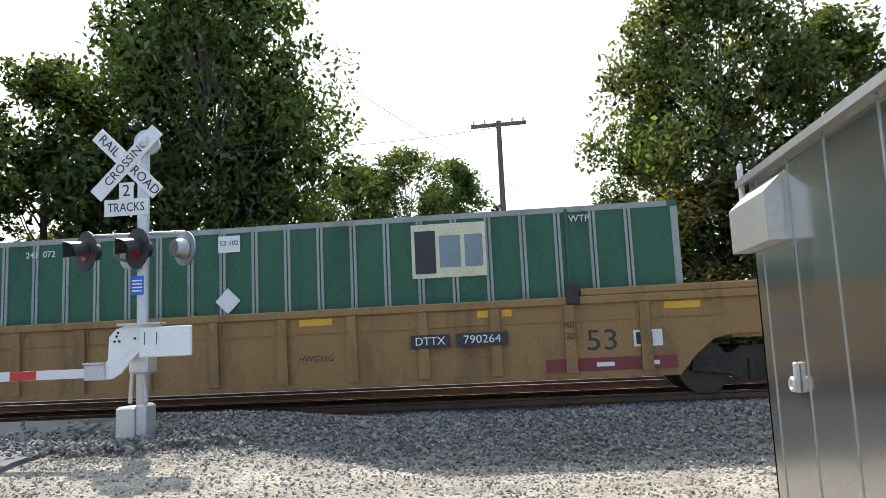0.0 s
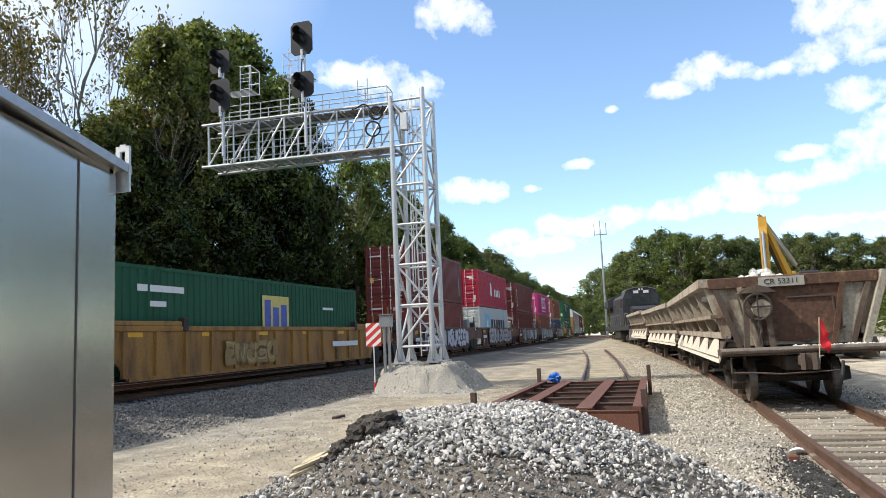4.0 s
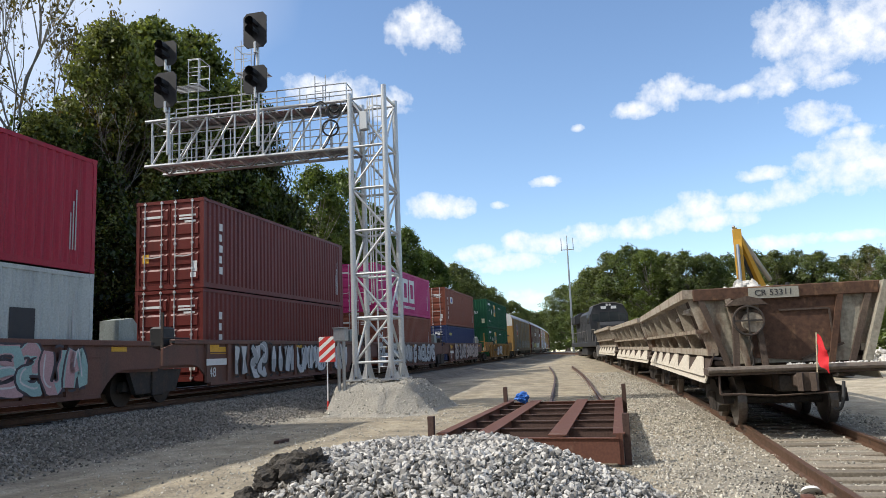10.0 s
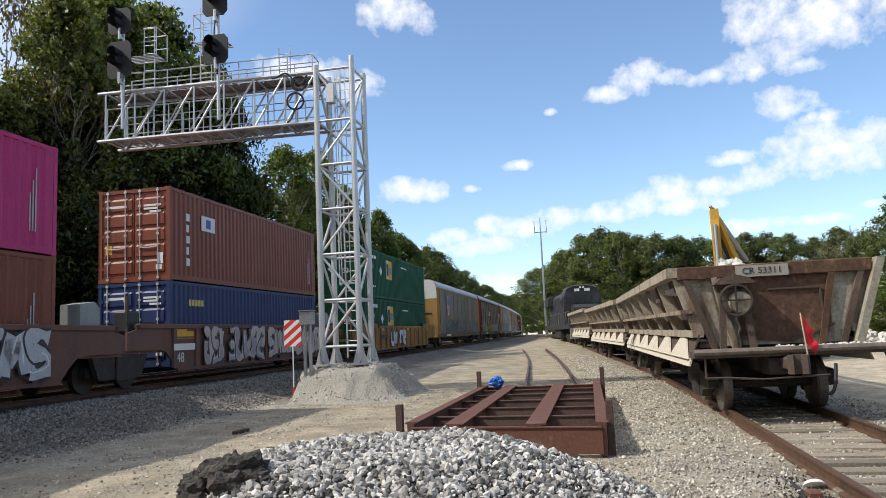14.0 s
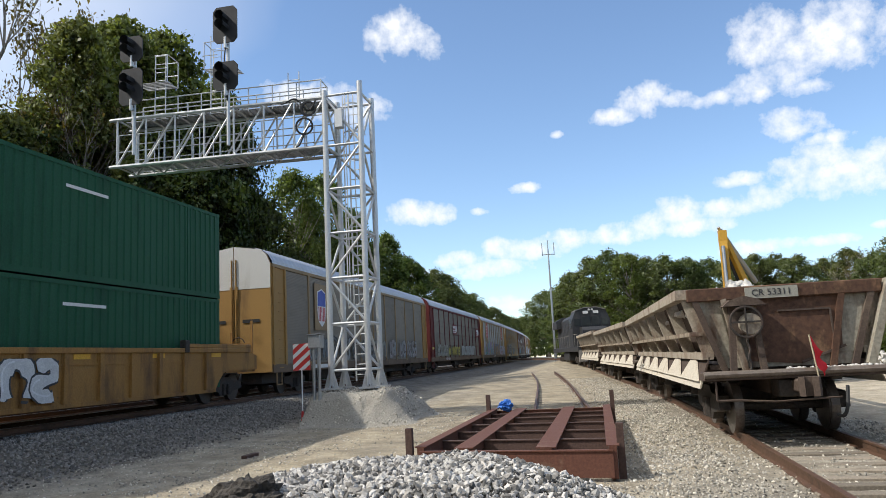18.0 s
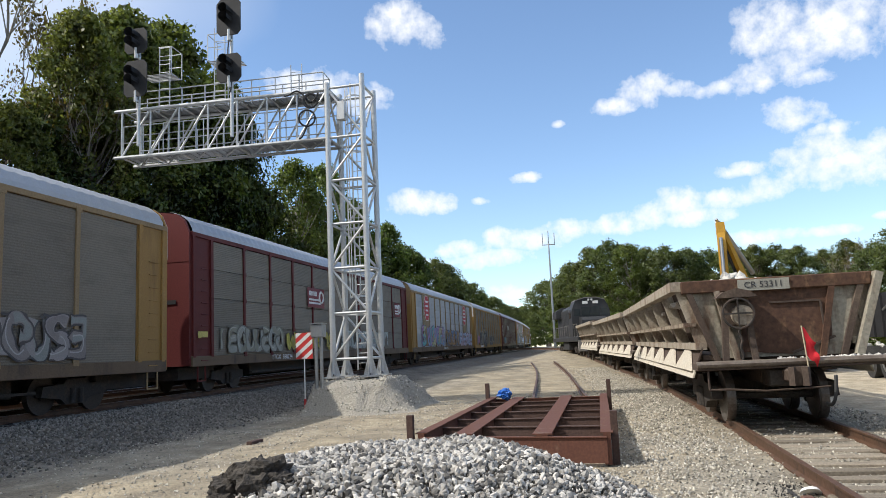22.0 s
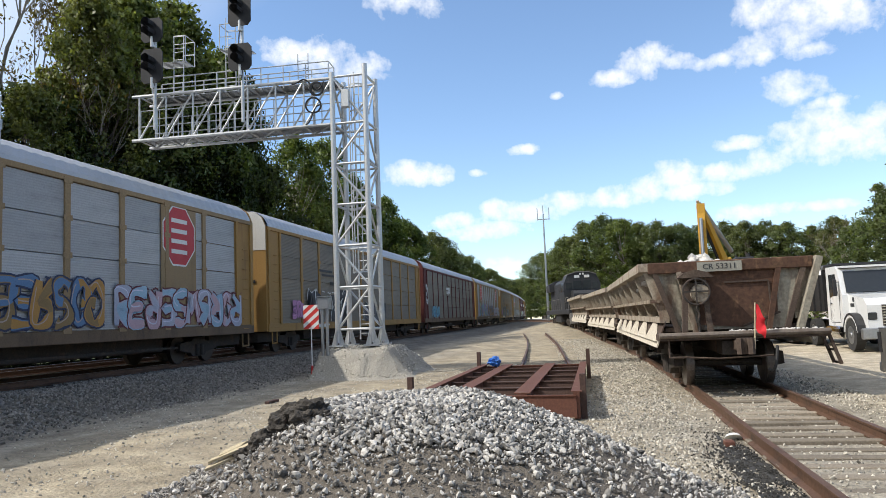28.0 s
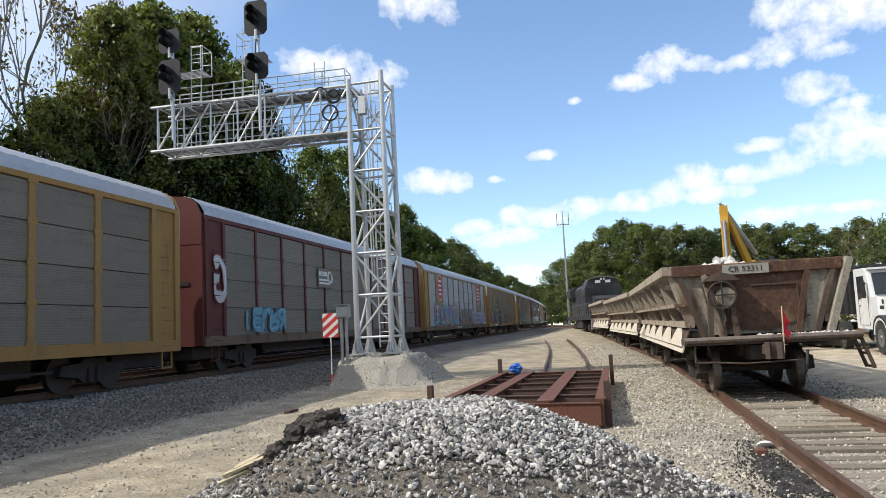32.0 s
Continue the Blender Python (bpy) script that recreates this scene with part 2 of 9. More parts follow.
# ---------------------------------------------------------------- materials
def material(name, color, rough=0.7, metal=0.0, vary=0.25, scale=3.0, fine=40.0, bump=0.3, second=None, amount=0.5, dist=0.01,
             lines=0.0, line_axis=2, random_tone=0.0, coat=0.0, streak=0.0, island=0.0):
    """Painted, rusted or stony surface: two scales of noise mix the colour with a second one, darken it and raise it."""
    m = bpy.data.materials.new(name)
    m.use_nodes = True
    nt = m.node_tree
    n, l = nt.nodes, nt.links
    bs = n["Principled BSDF"]
    tc = n.new("ShaderNodeTexCoord")
    big, small = n.new("ShaderNodeTexNoise"), n.new("ShaderNodeTexNoise")
    big.inputs["Scale"].default_value, big.inputs["Detail"].default_value = scale, 8
    big.inputs["Roughness"].default_value = 0.65
    small.inputs["Scale"].default_value, small.inputs["Detail"].default_value = fine, 4
    src = tc.outputs["Object"]
    if streak:
        mp = n.new("ShaderNodeMapping")
        mp.inputs["Scale"].default_value = (1, 1, 1 - streak) if streak > 0 else (1 + streak, 1 + streak, 1)
        l.new(src, mp.inputs[0])
        l.new(mp.outputs[0], big.inputs["Vector"])
    else:
        l.new(src, big.inputs["Vector"])
    l.new(src, small.inputs["Vector"])
    mix = n.new("ShaderNodeMix")
    mix.data_type = "RGBA"
    sec = second or tuple(c * (1 - vary) for c in color)
    mix.inputs["A"].default_value, mix.inputs["B"].default_value = (*color, 1), (*sec, 1)
    ramp = n.new("ShaderNodeMapRange")
    ramp.inputs["From Min"].default_value = 0.68 - 0.36 * amount
    ramp.inputs["From Max"].default_value = 0.86 - 0.36 * amount if second else 1.0 - 0.3 * amount
    l.new(big.outputs["Fac"], ramp.inputs["Value"])
    l.new(ramp.outputs[0], mix.inputs["Factor"])
    col = mix.outputs["Result"]
    hsv = n.new("ShaderNodeHueSaturation")
    l.new(col, hsv.inputs["Color"])
    val = n.new("ShaderNodeMapRange")
    val.inputs["From Min"].default_value, val.inputs["From Max"].default_value = 0.3, 0.7
    val.inputs["To Min"].default_value, val.inputs["To Max"].default_value = 1 - vary * 0.7, 1 + vary * 0.5
    l.new(small.outputs["Fac"], val.inputs["Value"])
    v = val.outputs[0]
    if random_tone or island:
        if island:
            oi = n.new("ShaderNodeNewGeometry")
            rnd = oi.outputs["Random Per Island"]
        else:
            oi = n.new("ShaderNodeObjectInfo")
            rnd = oi.outputs["Random"]
        k = island or random_tone
        mr = n.new("ShaderNodeMapRange")
        mr.inputs["To Min"].default_value, mr.inputs["To Max"].default_value = 1 - k, 1 + k
        l.new(rnd, mr.inputs["Value"])
        mu = n.new("ShaderNodeMath")
        mu.operation = "MULTIPLY"
        l.new(v, mu.inputs[0])
        l.new(mr.outputs[0], mu.inputs[1])
        v = mu.outputs[0]
    l.new(v, hsv.inputs["Value"])
    l.new(hsv.outputs[0], bs.inputs["Base Color"])
    height = small.outputs["Fac"]
    if lines:
        sp = n.new("ShaderNodeSeparateXYZ")
        l.new(src, sp.inputs[0])
        w1 = n.new("ShaderNodeMath")
        w1.operation = "MULTIPLY"
        w1.inputs[1].default_value = 2 * math.pi * lines
        l.new(sp.outputs[line_axis], w1.inputs[0])
        w2 = n.new("ShaderNodeMath")
        w2.operation = "SINE"
        l.new(w1.outputs[0], w2.inputs[0])
        w3 = n.new("ShaderNodeMath")
        w3.operation = "MULTIPLY_ADD"
        w3.inputs[1].default_value = 0.6
        l.new(w2.outputs[0], w3.inputs[0])
        l.new(height, w3.inputs[2])
        height = w3.outputs[0]
    bp = n.new("ShaderNodeBump")
    bp.inputs["Strength"].default_value, bp.inputs["Distance"].default_value = bump, dist
    l.new(height, bp.inputs["Height"])
    l.new(bp.outputs[0], bs.inputs["Normal"])
    rr = n.new("ShaderNodeMapRange")
    rr.inputs["To Min"].default_value, rr.inputs["To Max"].default_value = max(0.03, rough - 0.12), min(1, rough + 0.12)
    l.new(big.outputs["Fac"], rr.inputs["Value"])
    l.new(rr.outputs[0], bs.inputs["Roughness"])
    bs.inputs["Metallic"].default_value = metal
    bs.inputs["Coat Weight"].default_value = coat
    return m


def glow(name, color, strength):
    m = bpy.data.materials.new(name)
    m.use_nodes = True
    bs = m.node_tree.nodes["Principled BSDF"]
    bs.inputs["Base Color"].default_value = (*color, 1)
    bs.inputs["Emission Color"].default_value = (*color, 1)
    bs.inputs["Emission Strength"].default_value = strength
    return m


RUST = (0.12, 0.055, 0.03)
galv = material("galvanized_steel", (0.55, 0.56, 0.56), 0.42, 0.55, 0.15, 2.0, 30, 0.08)
alum = material("brushed_aluminium", (0.62, 0.605, 0.575), 0.20, 0.95, 0.10, 1.0, 2.2, 0.10, streak=-0.85, dist=.012)
_n = alum.node_tree.nodes
_map = _n.new("ShaderNodeMapping")
_map.inputs["Scale"].default_value = (.35, .35, 1.6)
alum.node_tree.links.new(_n["Texture Coordinate"].outputs["Object"], _map.inputs[0])
alum.node_tree.links.new(_map.outputs[0], _n["Noise Texture.001"].inputs["Vector"])
alum_dark = material("weathered_aluminium", (0.42, 0.43, 0.44), 0.4, 0.9, 0.15, 2, 20, 0.05)
black = material("black_paint", (0.022, 0.022, 0.024), 0.55, 0, 0.3, 4, 50, 0.1)
black_matt = material("black_backplate", (0.010, 0.011, 0.014), 0.7, 0, 0.3, 2, 50, 0.05)
dark_steel = material("grimy_dark_steel", (0.045, 0.038, 0.033), 0.75, 0.2, 0.5, 3, 25, 0.4, (0.09, 0.06, 0.045), 0.5)
rubber = material("tyre_rubber", (0.03, 0.03, 0.03), 0.85, 0, 0.3, 6, 50, 0.3)
white_paint = material("white_paint", (0.78, 0.78, 0.76), 0.45, 0, 0.10, 3, 30, 0.05)
decal_white = material("white_decal", (0.72, 0.72, 0.70), 0.6, 0, 0.15, 5, 60, 0.05)
decal_black = material("black_decal", (0.03, 0.03, 0.035), 0.6, 0, 0.15, 5, 60, 0.05)
red_paint = material("red_paint", (0.55, 0.035, 0.03), 0.5, 0, 0.15, 4, 40, 0.05)
glass = material("tinted_glass", (0.03, 0.035, 0.04), 0.06, 0, 0.1, 2, 10, 0.0)
steel_wheel = material("worn_wheel_steel", (0.07, 0.058, 0.05), 0.55, 0.5, 0.35, 5, 30, 0.15)

# ---------------------------------------------------------------- plan
def smooth(a, b, x):
    t = min(1.0, max(0.0, (x - a) / (b - a)))
    return t * t * (3 - 2 * t)


def grade(x):
    """The land rises gently towards the far end of the yard."""
    return 0.007 * min(max(0.0, x - 10), 220)


def main_y(x):
    """Centre line of the main track."""
    return 14.25 + max(0.0, x - 5) ** 2 / 4600


def main_turn(x):
    return math.degrees(math.atan(max(0.0, x - 5) / 2300))


def yard_y(x):
    """Centre line of the track with the dump cars."""
    if x < 14:
        return -2.52 + 0.008 * (x - 14)
    if x < 38:
        return -2.52 + (x - 14) ** 2 / 470 + 0.008 * (x - 14)
    return -1.1025 + 0.104 * (x - 38) + max(0.0, x - 58) ** 2 / 420


def siding_y(x):
    return 1.55 + 0.085 * (x - 20) + max(0, x - 34) ** 2 * 0.0016


def climb(x):
    """The dump cars' track climbs a little more at its far end."""
    return 0.00024 * min(max(0.0, x - 20), 60) ** 2


def land(x, y):
    z = grade(x) + climb(x) * smooth(9, 4, y)
    d = main_y(x) - y
    if d > -9:
        z += 0.46 * smooth(4.7, 2.1, d)
    else:
        z += 0.46 - 0.5 * smooth(9, 14, -d)
    z += 0.40 * smooth(-1.5, -5.5, x) * smooth(6.5, 9.6, y) * smooth(2.0, 3.0, d)
    z += 0.22 * smooth(24, 44, x) * smooth(3, 7, y) * smooth(1.5, 4, d)
    z += 1.0 * smooth(24, 60, y) * smooth(-20, 10, x)
    near = math.exp(-((x - 10) ** 2 + y * y) / 900)
    z += 0.05 * near * noise.noise((x * 0.5, y * 0.5, 3.1)) + 0.02 * near * noise.noise((x * 1.9, y * 1.9, 7.7))
    return z


def spread(*runs):
    out = []
    for a, b, step in runs:
        n = max(1, round((b - a) / step))
        out += [a + (b - a) * i / n for i in range(n)]
    return out + [runs[-1][1]]


def gravel_material():
    m = bpy.data.materials.new("yard_gravel")
    m.use_nodes = True
    n, l = m.node_tree.nodes, m.node_tree.links
    bs = n["Principled BSDF"]
    tc = n.new("ShaderNodeTexCoord")
    src = tc.outputs["Object"]

    def tex(kind, scale, detail=5):
        t = n.new(kind)
        t.inputs["Scale"].default_value = scale
        if kind == "ShaderNodeTexNoise":
            t.inputs["Detail"].default_value = detail
        l.new(src, t.inputs["Vector"])
        return t

    def blend(fac, a, b, kind="MIX"):
        x = n.new("ShaderNodeMix")
        x.data_type, x.blend_type = "RGBA", kind
        for sock, val in ((x.inputs["Factor"], fac), (x.inputs["A"], a), (x.inputs["B"], b)):
            if isinstance(val, (float, tuple)):
                sock.default_value = val if isinstance(val, float) else (*val, 1)
            else:
                l.new(val, sock)
        return x.outputs["Result"]

    def ranged(v, a, b, c=0.0, d=1.0):
        r = n.new("ShaderNodeMapRange")
        r.inputs[1].default_value, r.inputs[2].default_value, r.inputs[3].default_value, r.inputs[4].default_value = a, b, c, d
        l.new(v, r.inputs[0])
        return r.outputs[0]

    stones = tex("ShaderNodeTexVoronoi", 16.0)
    pebbles = tex("ShaderNodeTexVoronoi", 45.0)
    patches, lanes = tex("ShaderNodeTexNoise", 0.22, 7), tex("ShaderNodeTexNoise", 0.9, 8)
    grit = tex("ShaderNodeTexNoise", 60.0, 3)
    dirt = blend(ranged(lanes.outputs["Fac"], 0.35, 0.65), (0.40, 0.345, 0.25), (0.29, 0.255, 0.195))
    grey = blend(ranged(lanes.outputs["Fac"], 0.3, 0.7), (0.35, 0.325, 0.275), (0.25, 0.23, 0.19))
    sp = n.new("ShaderNodeSeparateXYZ")
    l.new(src, sp.inputs[0])
    # the trodden lane through the yard is tan dirt, its borders grey stone
    lane = n.new("ShaderNodeMath")
    lane.operation = "SUBTRACT"
    l.new(sp.outputs[1], lane.inputs[0])
    lane.inputs[1].default_value = 3.6
    ab = n.new("ShaderNodeMath")
    ab.operation = "ABSOLUTE"
    l.new(lane.outputs[0], ab.inputs[0])
    edge = n.new("ShaderNodeMath")
    edge.operation = "MULTIPLY_ADD"
    l.new(patches.outputs["Fac"], edge.inputs[0])
    edge.inputs[1].default_value = -7.0
    l.new(ab.outputs[0], edge.inputs[2])
    near_road = n.new("ShaderNodeMath")
    near_road.operation = "MAXIMUM"
    l.new(ranged(edge.outputs[0], -0.8, 2.2), near_road.inputs[0])
    l.new(ranged(sp.outputs[0], 5.0, -1.0, 0.0, 0.85), near_road.inputs[1])
    fac = near_road.outputs[0]
    # the far side of the yard is bare tan dirt, the foot of the main line grey stone
    bare = n.new("ShaderNodeMath")
    bare.operation = "MULTIPLY"
    l.new(fac, bare.inputs[0])
    wob = n.new("ShaderNodeMath")
    wob.operation = "MULTIPLY_ADD"
    l.new(patches.outputs["Fac"], wob.inputs[0])
    wob.inputs[1].default_value = 3.0
    l.new(sp.outputs[1], wob.inputs[2])
    l.new(ranged(wob.outputs[0], -4.0, -2.2), bare.inputs[1])
    pale = blend(ranged(lanes.outputs["Fac"], 0.35, 0.65), (0.52, 0.46, 0.36), (0.42, 0.375, 0.295))
    dirt = blend(ranged(wob.outputs[0], -3.2, -1.8), pale, dirt)
    base = blend(bare.outputs[0], dirt, grey)
    # grey stone at the line's foot, the train's shade darkened into its colour
    base = blend(ranged(wob.outputs[0], 10.6, 11.8), base, blend(ranged(lanes.outputs["Fac"], 0.3, 0.7), (0.16, 0.15, 0.133), (0.105, 0.097, 0.087)))
    tone = blend(ranged(stones.outputs["Color"], 0.0, 1.0), (0.72, 0.71, 0.7), (1.22, 1.2, 1.16))
    base = blend(0.8, base, tone, "MULTIPLY")
    blotch = tex("ShaderNodeTexNoise", 1.7, 9)
    base = blend(0.9, base, blend(ranged(blotch.outputs["Fac"], 0.34, 0.68), (0.72, 0.70, 0.67), (1.2, 1.2, 1.2)), "MULTIPLY")
    tone2 = blend(ranged(pebbles.outputs["Color"], 0.0, 1.0), (0.8, 0.79, 0.77), (1.2, 1.19, 1.17))
    base = blend(0.7, base, tone2, "MULTIPLY")
    l.new(base, bs.inputs["Base Color"])
    add = n.new("ShaderNodeMath")
    add.operation = "ADD"
    l.new(ranged(stones.outputs["Distance"], 0.0, 0.6, 1.0, 0.0), add.inputs[0])
    l.new(ranged(pebbles.outputs["Distance"], 0.0, 0.6, 0.5, 0.0), add.inputs[1])
    bp = n.new("ShaderNodeBump")
    bp.inputs["Strength"].default_value, bp.inputs["Distance"].default_value = 0.8, 0.026
    l.new(add.outputs[0], bp.inputs["Height"])
    l.new(bp.outputs[0], bs.inputs["Normal"])
    bs.inputs["Roughness"].default_value = 0.92
    return m


gravel = gravel_material()
xs = spread((-1500, -200, 260), (-200, -60, 35), (-60, -14, 5), (-14, 46, 0.4), (46, 110, 2), (110, 330, 11), (330, 1500, 230))
ys = spread((-1500, -200, 260), (-200, -40, 20), (-40, -10, 3), (-10, 17, 0.35), (17, 40, 1.5), (40, 120, 10), (120, 1500, 230))
gv = [(x, y, land(x, y)) for x in xs for y in ys]
ny = len(ys)
gf = [(i * ny + j, (i + 1) * ny + j, (i + 1) * ny + j + 1, i * ny + j + 1) for i in range(len(xs) - 1) for j in range(ny - 1)]
gm = bpy.data.meshes.new("ground")
gm.from_pydata(gv, [], gf)
gm.materials.append(gravel)
gm.polygons.foreach_set("use_smooth", [True] * len(gm.polygons))
tagged(new("ground", gm), "tan dirt and grey crushed gravel railway yard", "ground", kind="structure")

asphalt = material("worn_asphalt", (0.15, 0.15, 0.15), 0.9, 0, 0.25, 1.5, 60, 0.4)
b = Build()
b.sweep(lambda s: [(-26, s, land(-9, s) + 0.1), (-8.6, s, land(-9, s) + 0.1), (-7.6, s, land(-9, s) + 0.03), (-7.6, s, land(-9, s) - 0.3), (-26, s, land(-9, s) - 0.3)],
        [-6, -2, 2, 5, 7, 8, 9, 10, 11, 12.2])
single("road", b, asphalt, "worn grey asphalt road at the level crossing", "road", kind="structure")
b = Build()
b.sweep(lambda s: [(-26, s, land(-9, 25) + 0.12), (-8.6, s, land(-9, 25) + 0.12), (-8.6, s, -0.4), (-26, s, -0.4)], [21, 30, 45, 70, 110])
single("road", b, asphalt, "worn grey asphalt road beyond the tracks", "road", kind="structure")

# ---------------------------------------------------------------- tracks
rail_steel = material("rusty_rail", (0.15, 0.085, 0.055), 0.6, 0.5, 0.35, 3, 30, 0.2, (0.09, 0.06, 0.045), 0.5)
rail_top = material("bright_railhead", (0.5, 0.48, 0.46), 0.3, 0.95, 0.15, 3, 30, 0.05)
tie_wood = material("weathered_tie_wood", (0.23, 0.195, 0.15), 0.9, 0, 0.35, 2.5, 35, 0.5, (0.13, 0.105, 0.08), 0.4, random_tone=0.3)
tie_dark = material("dark_tie_wood", (0.11, 0.09, 0.075), 0.9, 0, 0.35, 2.5, 35, 0.5, random_tone=0.3)


def railway(label, centre, level, x0, x1, step, ties, tie_mat, shiny, proud=0.0):
    t = thing("railway_track", label, "railway track", kind="structure")
    stations = []
    x = x0
    while x < x1:
        stations.append(x)
        x += step if x < 60 else step * 4
    stations.append(x1)
    for side in (-0.7525, 0.7525):
        def ang(s):
            return math.atan((centre(s + 0.5) - centre(s - 0.5)))

        def prof(s, pts):
            a = ang(s)
            return [(s - math.sin(a) * (side + u), centre(s) + math.cos(a) * (side + u), level(s) + v) for u, v in pts]
        b = Build().sweep(lambda s: prof(s, [(-.07, -.17), (.07, -.17), (.07, -.15), (.012, -.13), (.012, -.045), (.036, -.03), (.036, -.003), (-.036, -.003), (-.036, -.03), (-.012, -.045), (-.012, -.13), (-.07, -.15)]), stations)
        r = part("rail", b, rail_steel, t)
        if shiny:
            b = Build().sweep(lambda s: prof(s, [(-.034, -.004), (.034, -.004), (.030, .002), (-.030, .002)]), stations)
            part("running_surface", b, rail_top, r, "polished steel railhead")
    half = .8 if proud else 1.3
    tie = Build().box(-.095 if proud else -.115, -half, -.16, .095 if proud else .115, half, 0, 0.012).mesh("tie", tie_mat)
    rng = random.Random(5)
    x = x0 + 0.3
    while x < ties:
        ob = new("tie", tie)
        ob.parent = t
        a = math.degrees(math.atan(centre(x + .5) - centre(x - .5)))
        ob.matrix_basis = pose(x + rng.uniform(-.02, .02), centre(x) + rng.uniform(-.05, .05), level(x) - 0.165 + proud * rng.uniform(.45, 1) + rng.uniform(-.012, .008), 0, 0, a + rng.uniform(-1.2, 1.2))
        x += 0.54
    return t


def main_level(x):
    return 0.65 + grade(x)


def yard_level(x):
    return 0.17 + grade(x) + climb(x)


def siding_level(x):
    return land(x, siding_y(x)) + 0.15


railway("main line track on grey stone ballast", main_y, main_level, -60, 330, 3.0, 60, tie_dark, True)
railway("second main line track behind the first", lambda x: main_y(x) + 4.3, main_level, -60, 330, 3.0, 12, tie_dark, True)
railway("rusty yard track with weathered wooden ties", yard_y, yard_level, 2.0, 120, 1.5, 62, tie_wood, False, .03)
railway("rusty half-buried siding curving through the dirt", siding_y, siding_level, 20.6, 52, 1.5, 30, tie_wood, False)

# ---------------------------------------------------------------- loose stone
def stone_shapes(seed, count):
    rng = random.Random(seed)
    out = []
    for _ in range(count):
        bm = bmesh.new()
        bmesh.ops.create_icosphere(bm, subdivisions=1, radius=0.5)
        sx, sy, sz = rng.uniform(.8, 1.4), rng.uniform(.55, 1.0), rng.uniform(.38, .72)
        planes = [(Vector((rng.gauss(0, 1), rng.gauss(0, 1), rng.gauss(0, 1))).normalized(), rng.uniform(.20, .36)) for _ in range(8)]
        for v in bm.verts:
            for nrm, k in planes:
                d = v.co.dot(nrm)
                if d > k:
                    v.co -= nrm * (d - k)
            v.co = Vector((v.co.x * sx, v.co.y * sy, v.co.z * sz))
        bm.verts.ensure_lookup_table()
        out.append((np.array([v.co[:] for v in bm.verts]), np.array([[v.index for v in f.verts] for f in bm.faces])))
        bm.free()
    return out


SHAPES = stone_shapes(11, 20)


def scatter(name, spots, mat, label, category, seed):
    """One mesh of many loose stones; spots are (x, y, z, size)."""
    rng = np.random.RandomState(seed)
    allv, allf, base = [], [], 0
    for x, y, z, s in spots:
        v, f = SHAPES[rng.randint(len(SHAPES))]
        q = rng.normal(size=4)
        q /= np.linalg.norm(q)
        w, a, c, d = q
        R = np.array([[1 - 2 * (c * c + d * d), 2 * (a * c - d * w), 2 * (a * d + c * w)], [2 * (a * c + d * w), 1 - 2 * (a * a + d * d), 2 * (c * d - a * w)], [2 * (a * d - c * w), 2 * (c * d + a * w), 1 - 2 * (a * a + c * c)]])
        allv.append(v @ R.T * s + (x, y, z))
        allf.append(f + base)
        base += len(v)
    me = bpy.data.meshes.new(name)
    vv, ff = np.concatenate(allv), np.concatenate(allf)
    me.from_pydata(vv.tolist(), [], ff.tolist())
    me.materials.append(mat)
    return tagged(new(name, me), label, category, kind="stuff")


ballast_mat = material("ballast_stone", (0.20, 0.187, 0.167), 0.9, 0, 0.3, 6, 60, 0.3, island=0.55, dist=0.004)
lime_mat = material("crushed_limestone", (0.42, 0.39, 0.33), 0.9, 0, 0.25, 6, 60, 0.3, island=0.6, dist=0.004)
rng = random.Random(21)
spots = []
while len(spots) < 42000:
    x = -12 + 50 * rng.random() ** 1.5
    d = rng.uniform(1.0, 4.9)
    y = main_y(x) - d
    if x < -7.4 or (rng.random() < smooth(3.6, 5.0, d)):
        continue
    s = rng.uniform(.045, .105)
    spots.append((x, y, land(x, y) + s * 0.18, s))
fx_lo, fx_hi = 12.0, 20.6
scatter("track_ballast", spots, ballast_mat, "grey crushed stone ballast shoulder of the main line", "ballast", 1)
spots = []
while len(spots) < 30000:
    x = 5.5 + 40 * rng.random() ** 1.5
    d = rng.uniform(-2.3, 3.7) if rng.random() < .8 else rng.uniform(.9, 2.6)
    y = yard_y(x) + d
    s = rng.choice((rng.uniform(.02, .04), rng.uniform(.025, .05), rng.uniform(.035, .075))) * (1.15 if x > 14 else 1)
    if (abs(d) < 1.35 and rng.random() < .6) or (d > 3.0 and rng.random() < .5) or (fx_lo < x < fx_hi and y > .35):
        continue
    spots.append((x, y, land(x, y) + s * 0.15, s))
scatter("yard_ballast", spots, lime_mat, "pale crushed stone beside the yard track", "ballast", 2)
spots = []
while len(spots) < 9000:
    x = -8 + 34 * rng.random() ** 1.1
    y = rng.uniform(2.5, 10.0)
    if rng.random() > 0.25 + 0.75 * (noise.noise((x * .5, y * .5, 1)) > 0.02):
        continue
    s = rng.uniform(.02, .065)
    spots.append((x, y, land(x, y) + s * 0.1, s))
for _ in range(7000):
    x, y = rng.uniform(-7.4, 3.2), rng.uniform(6.0, 9.9)
    s = rng.uniform(.025, .075)
    spots.append((x, y, land(x, y) + s * 0.1, s))
scatter("loose_gravel", spots, lime_mat, "scattered grey gravel on trodden dirt", "gravel", 3)


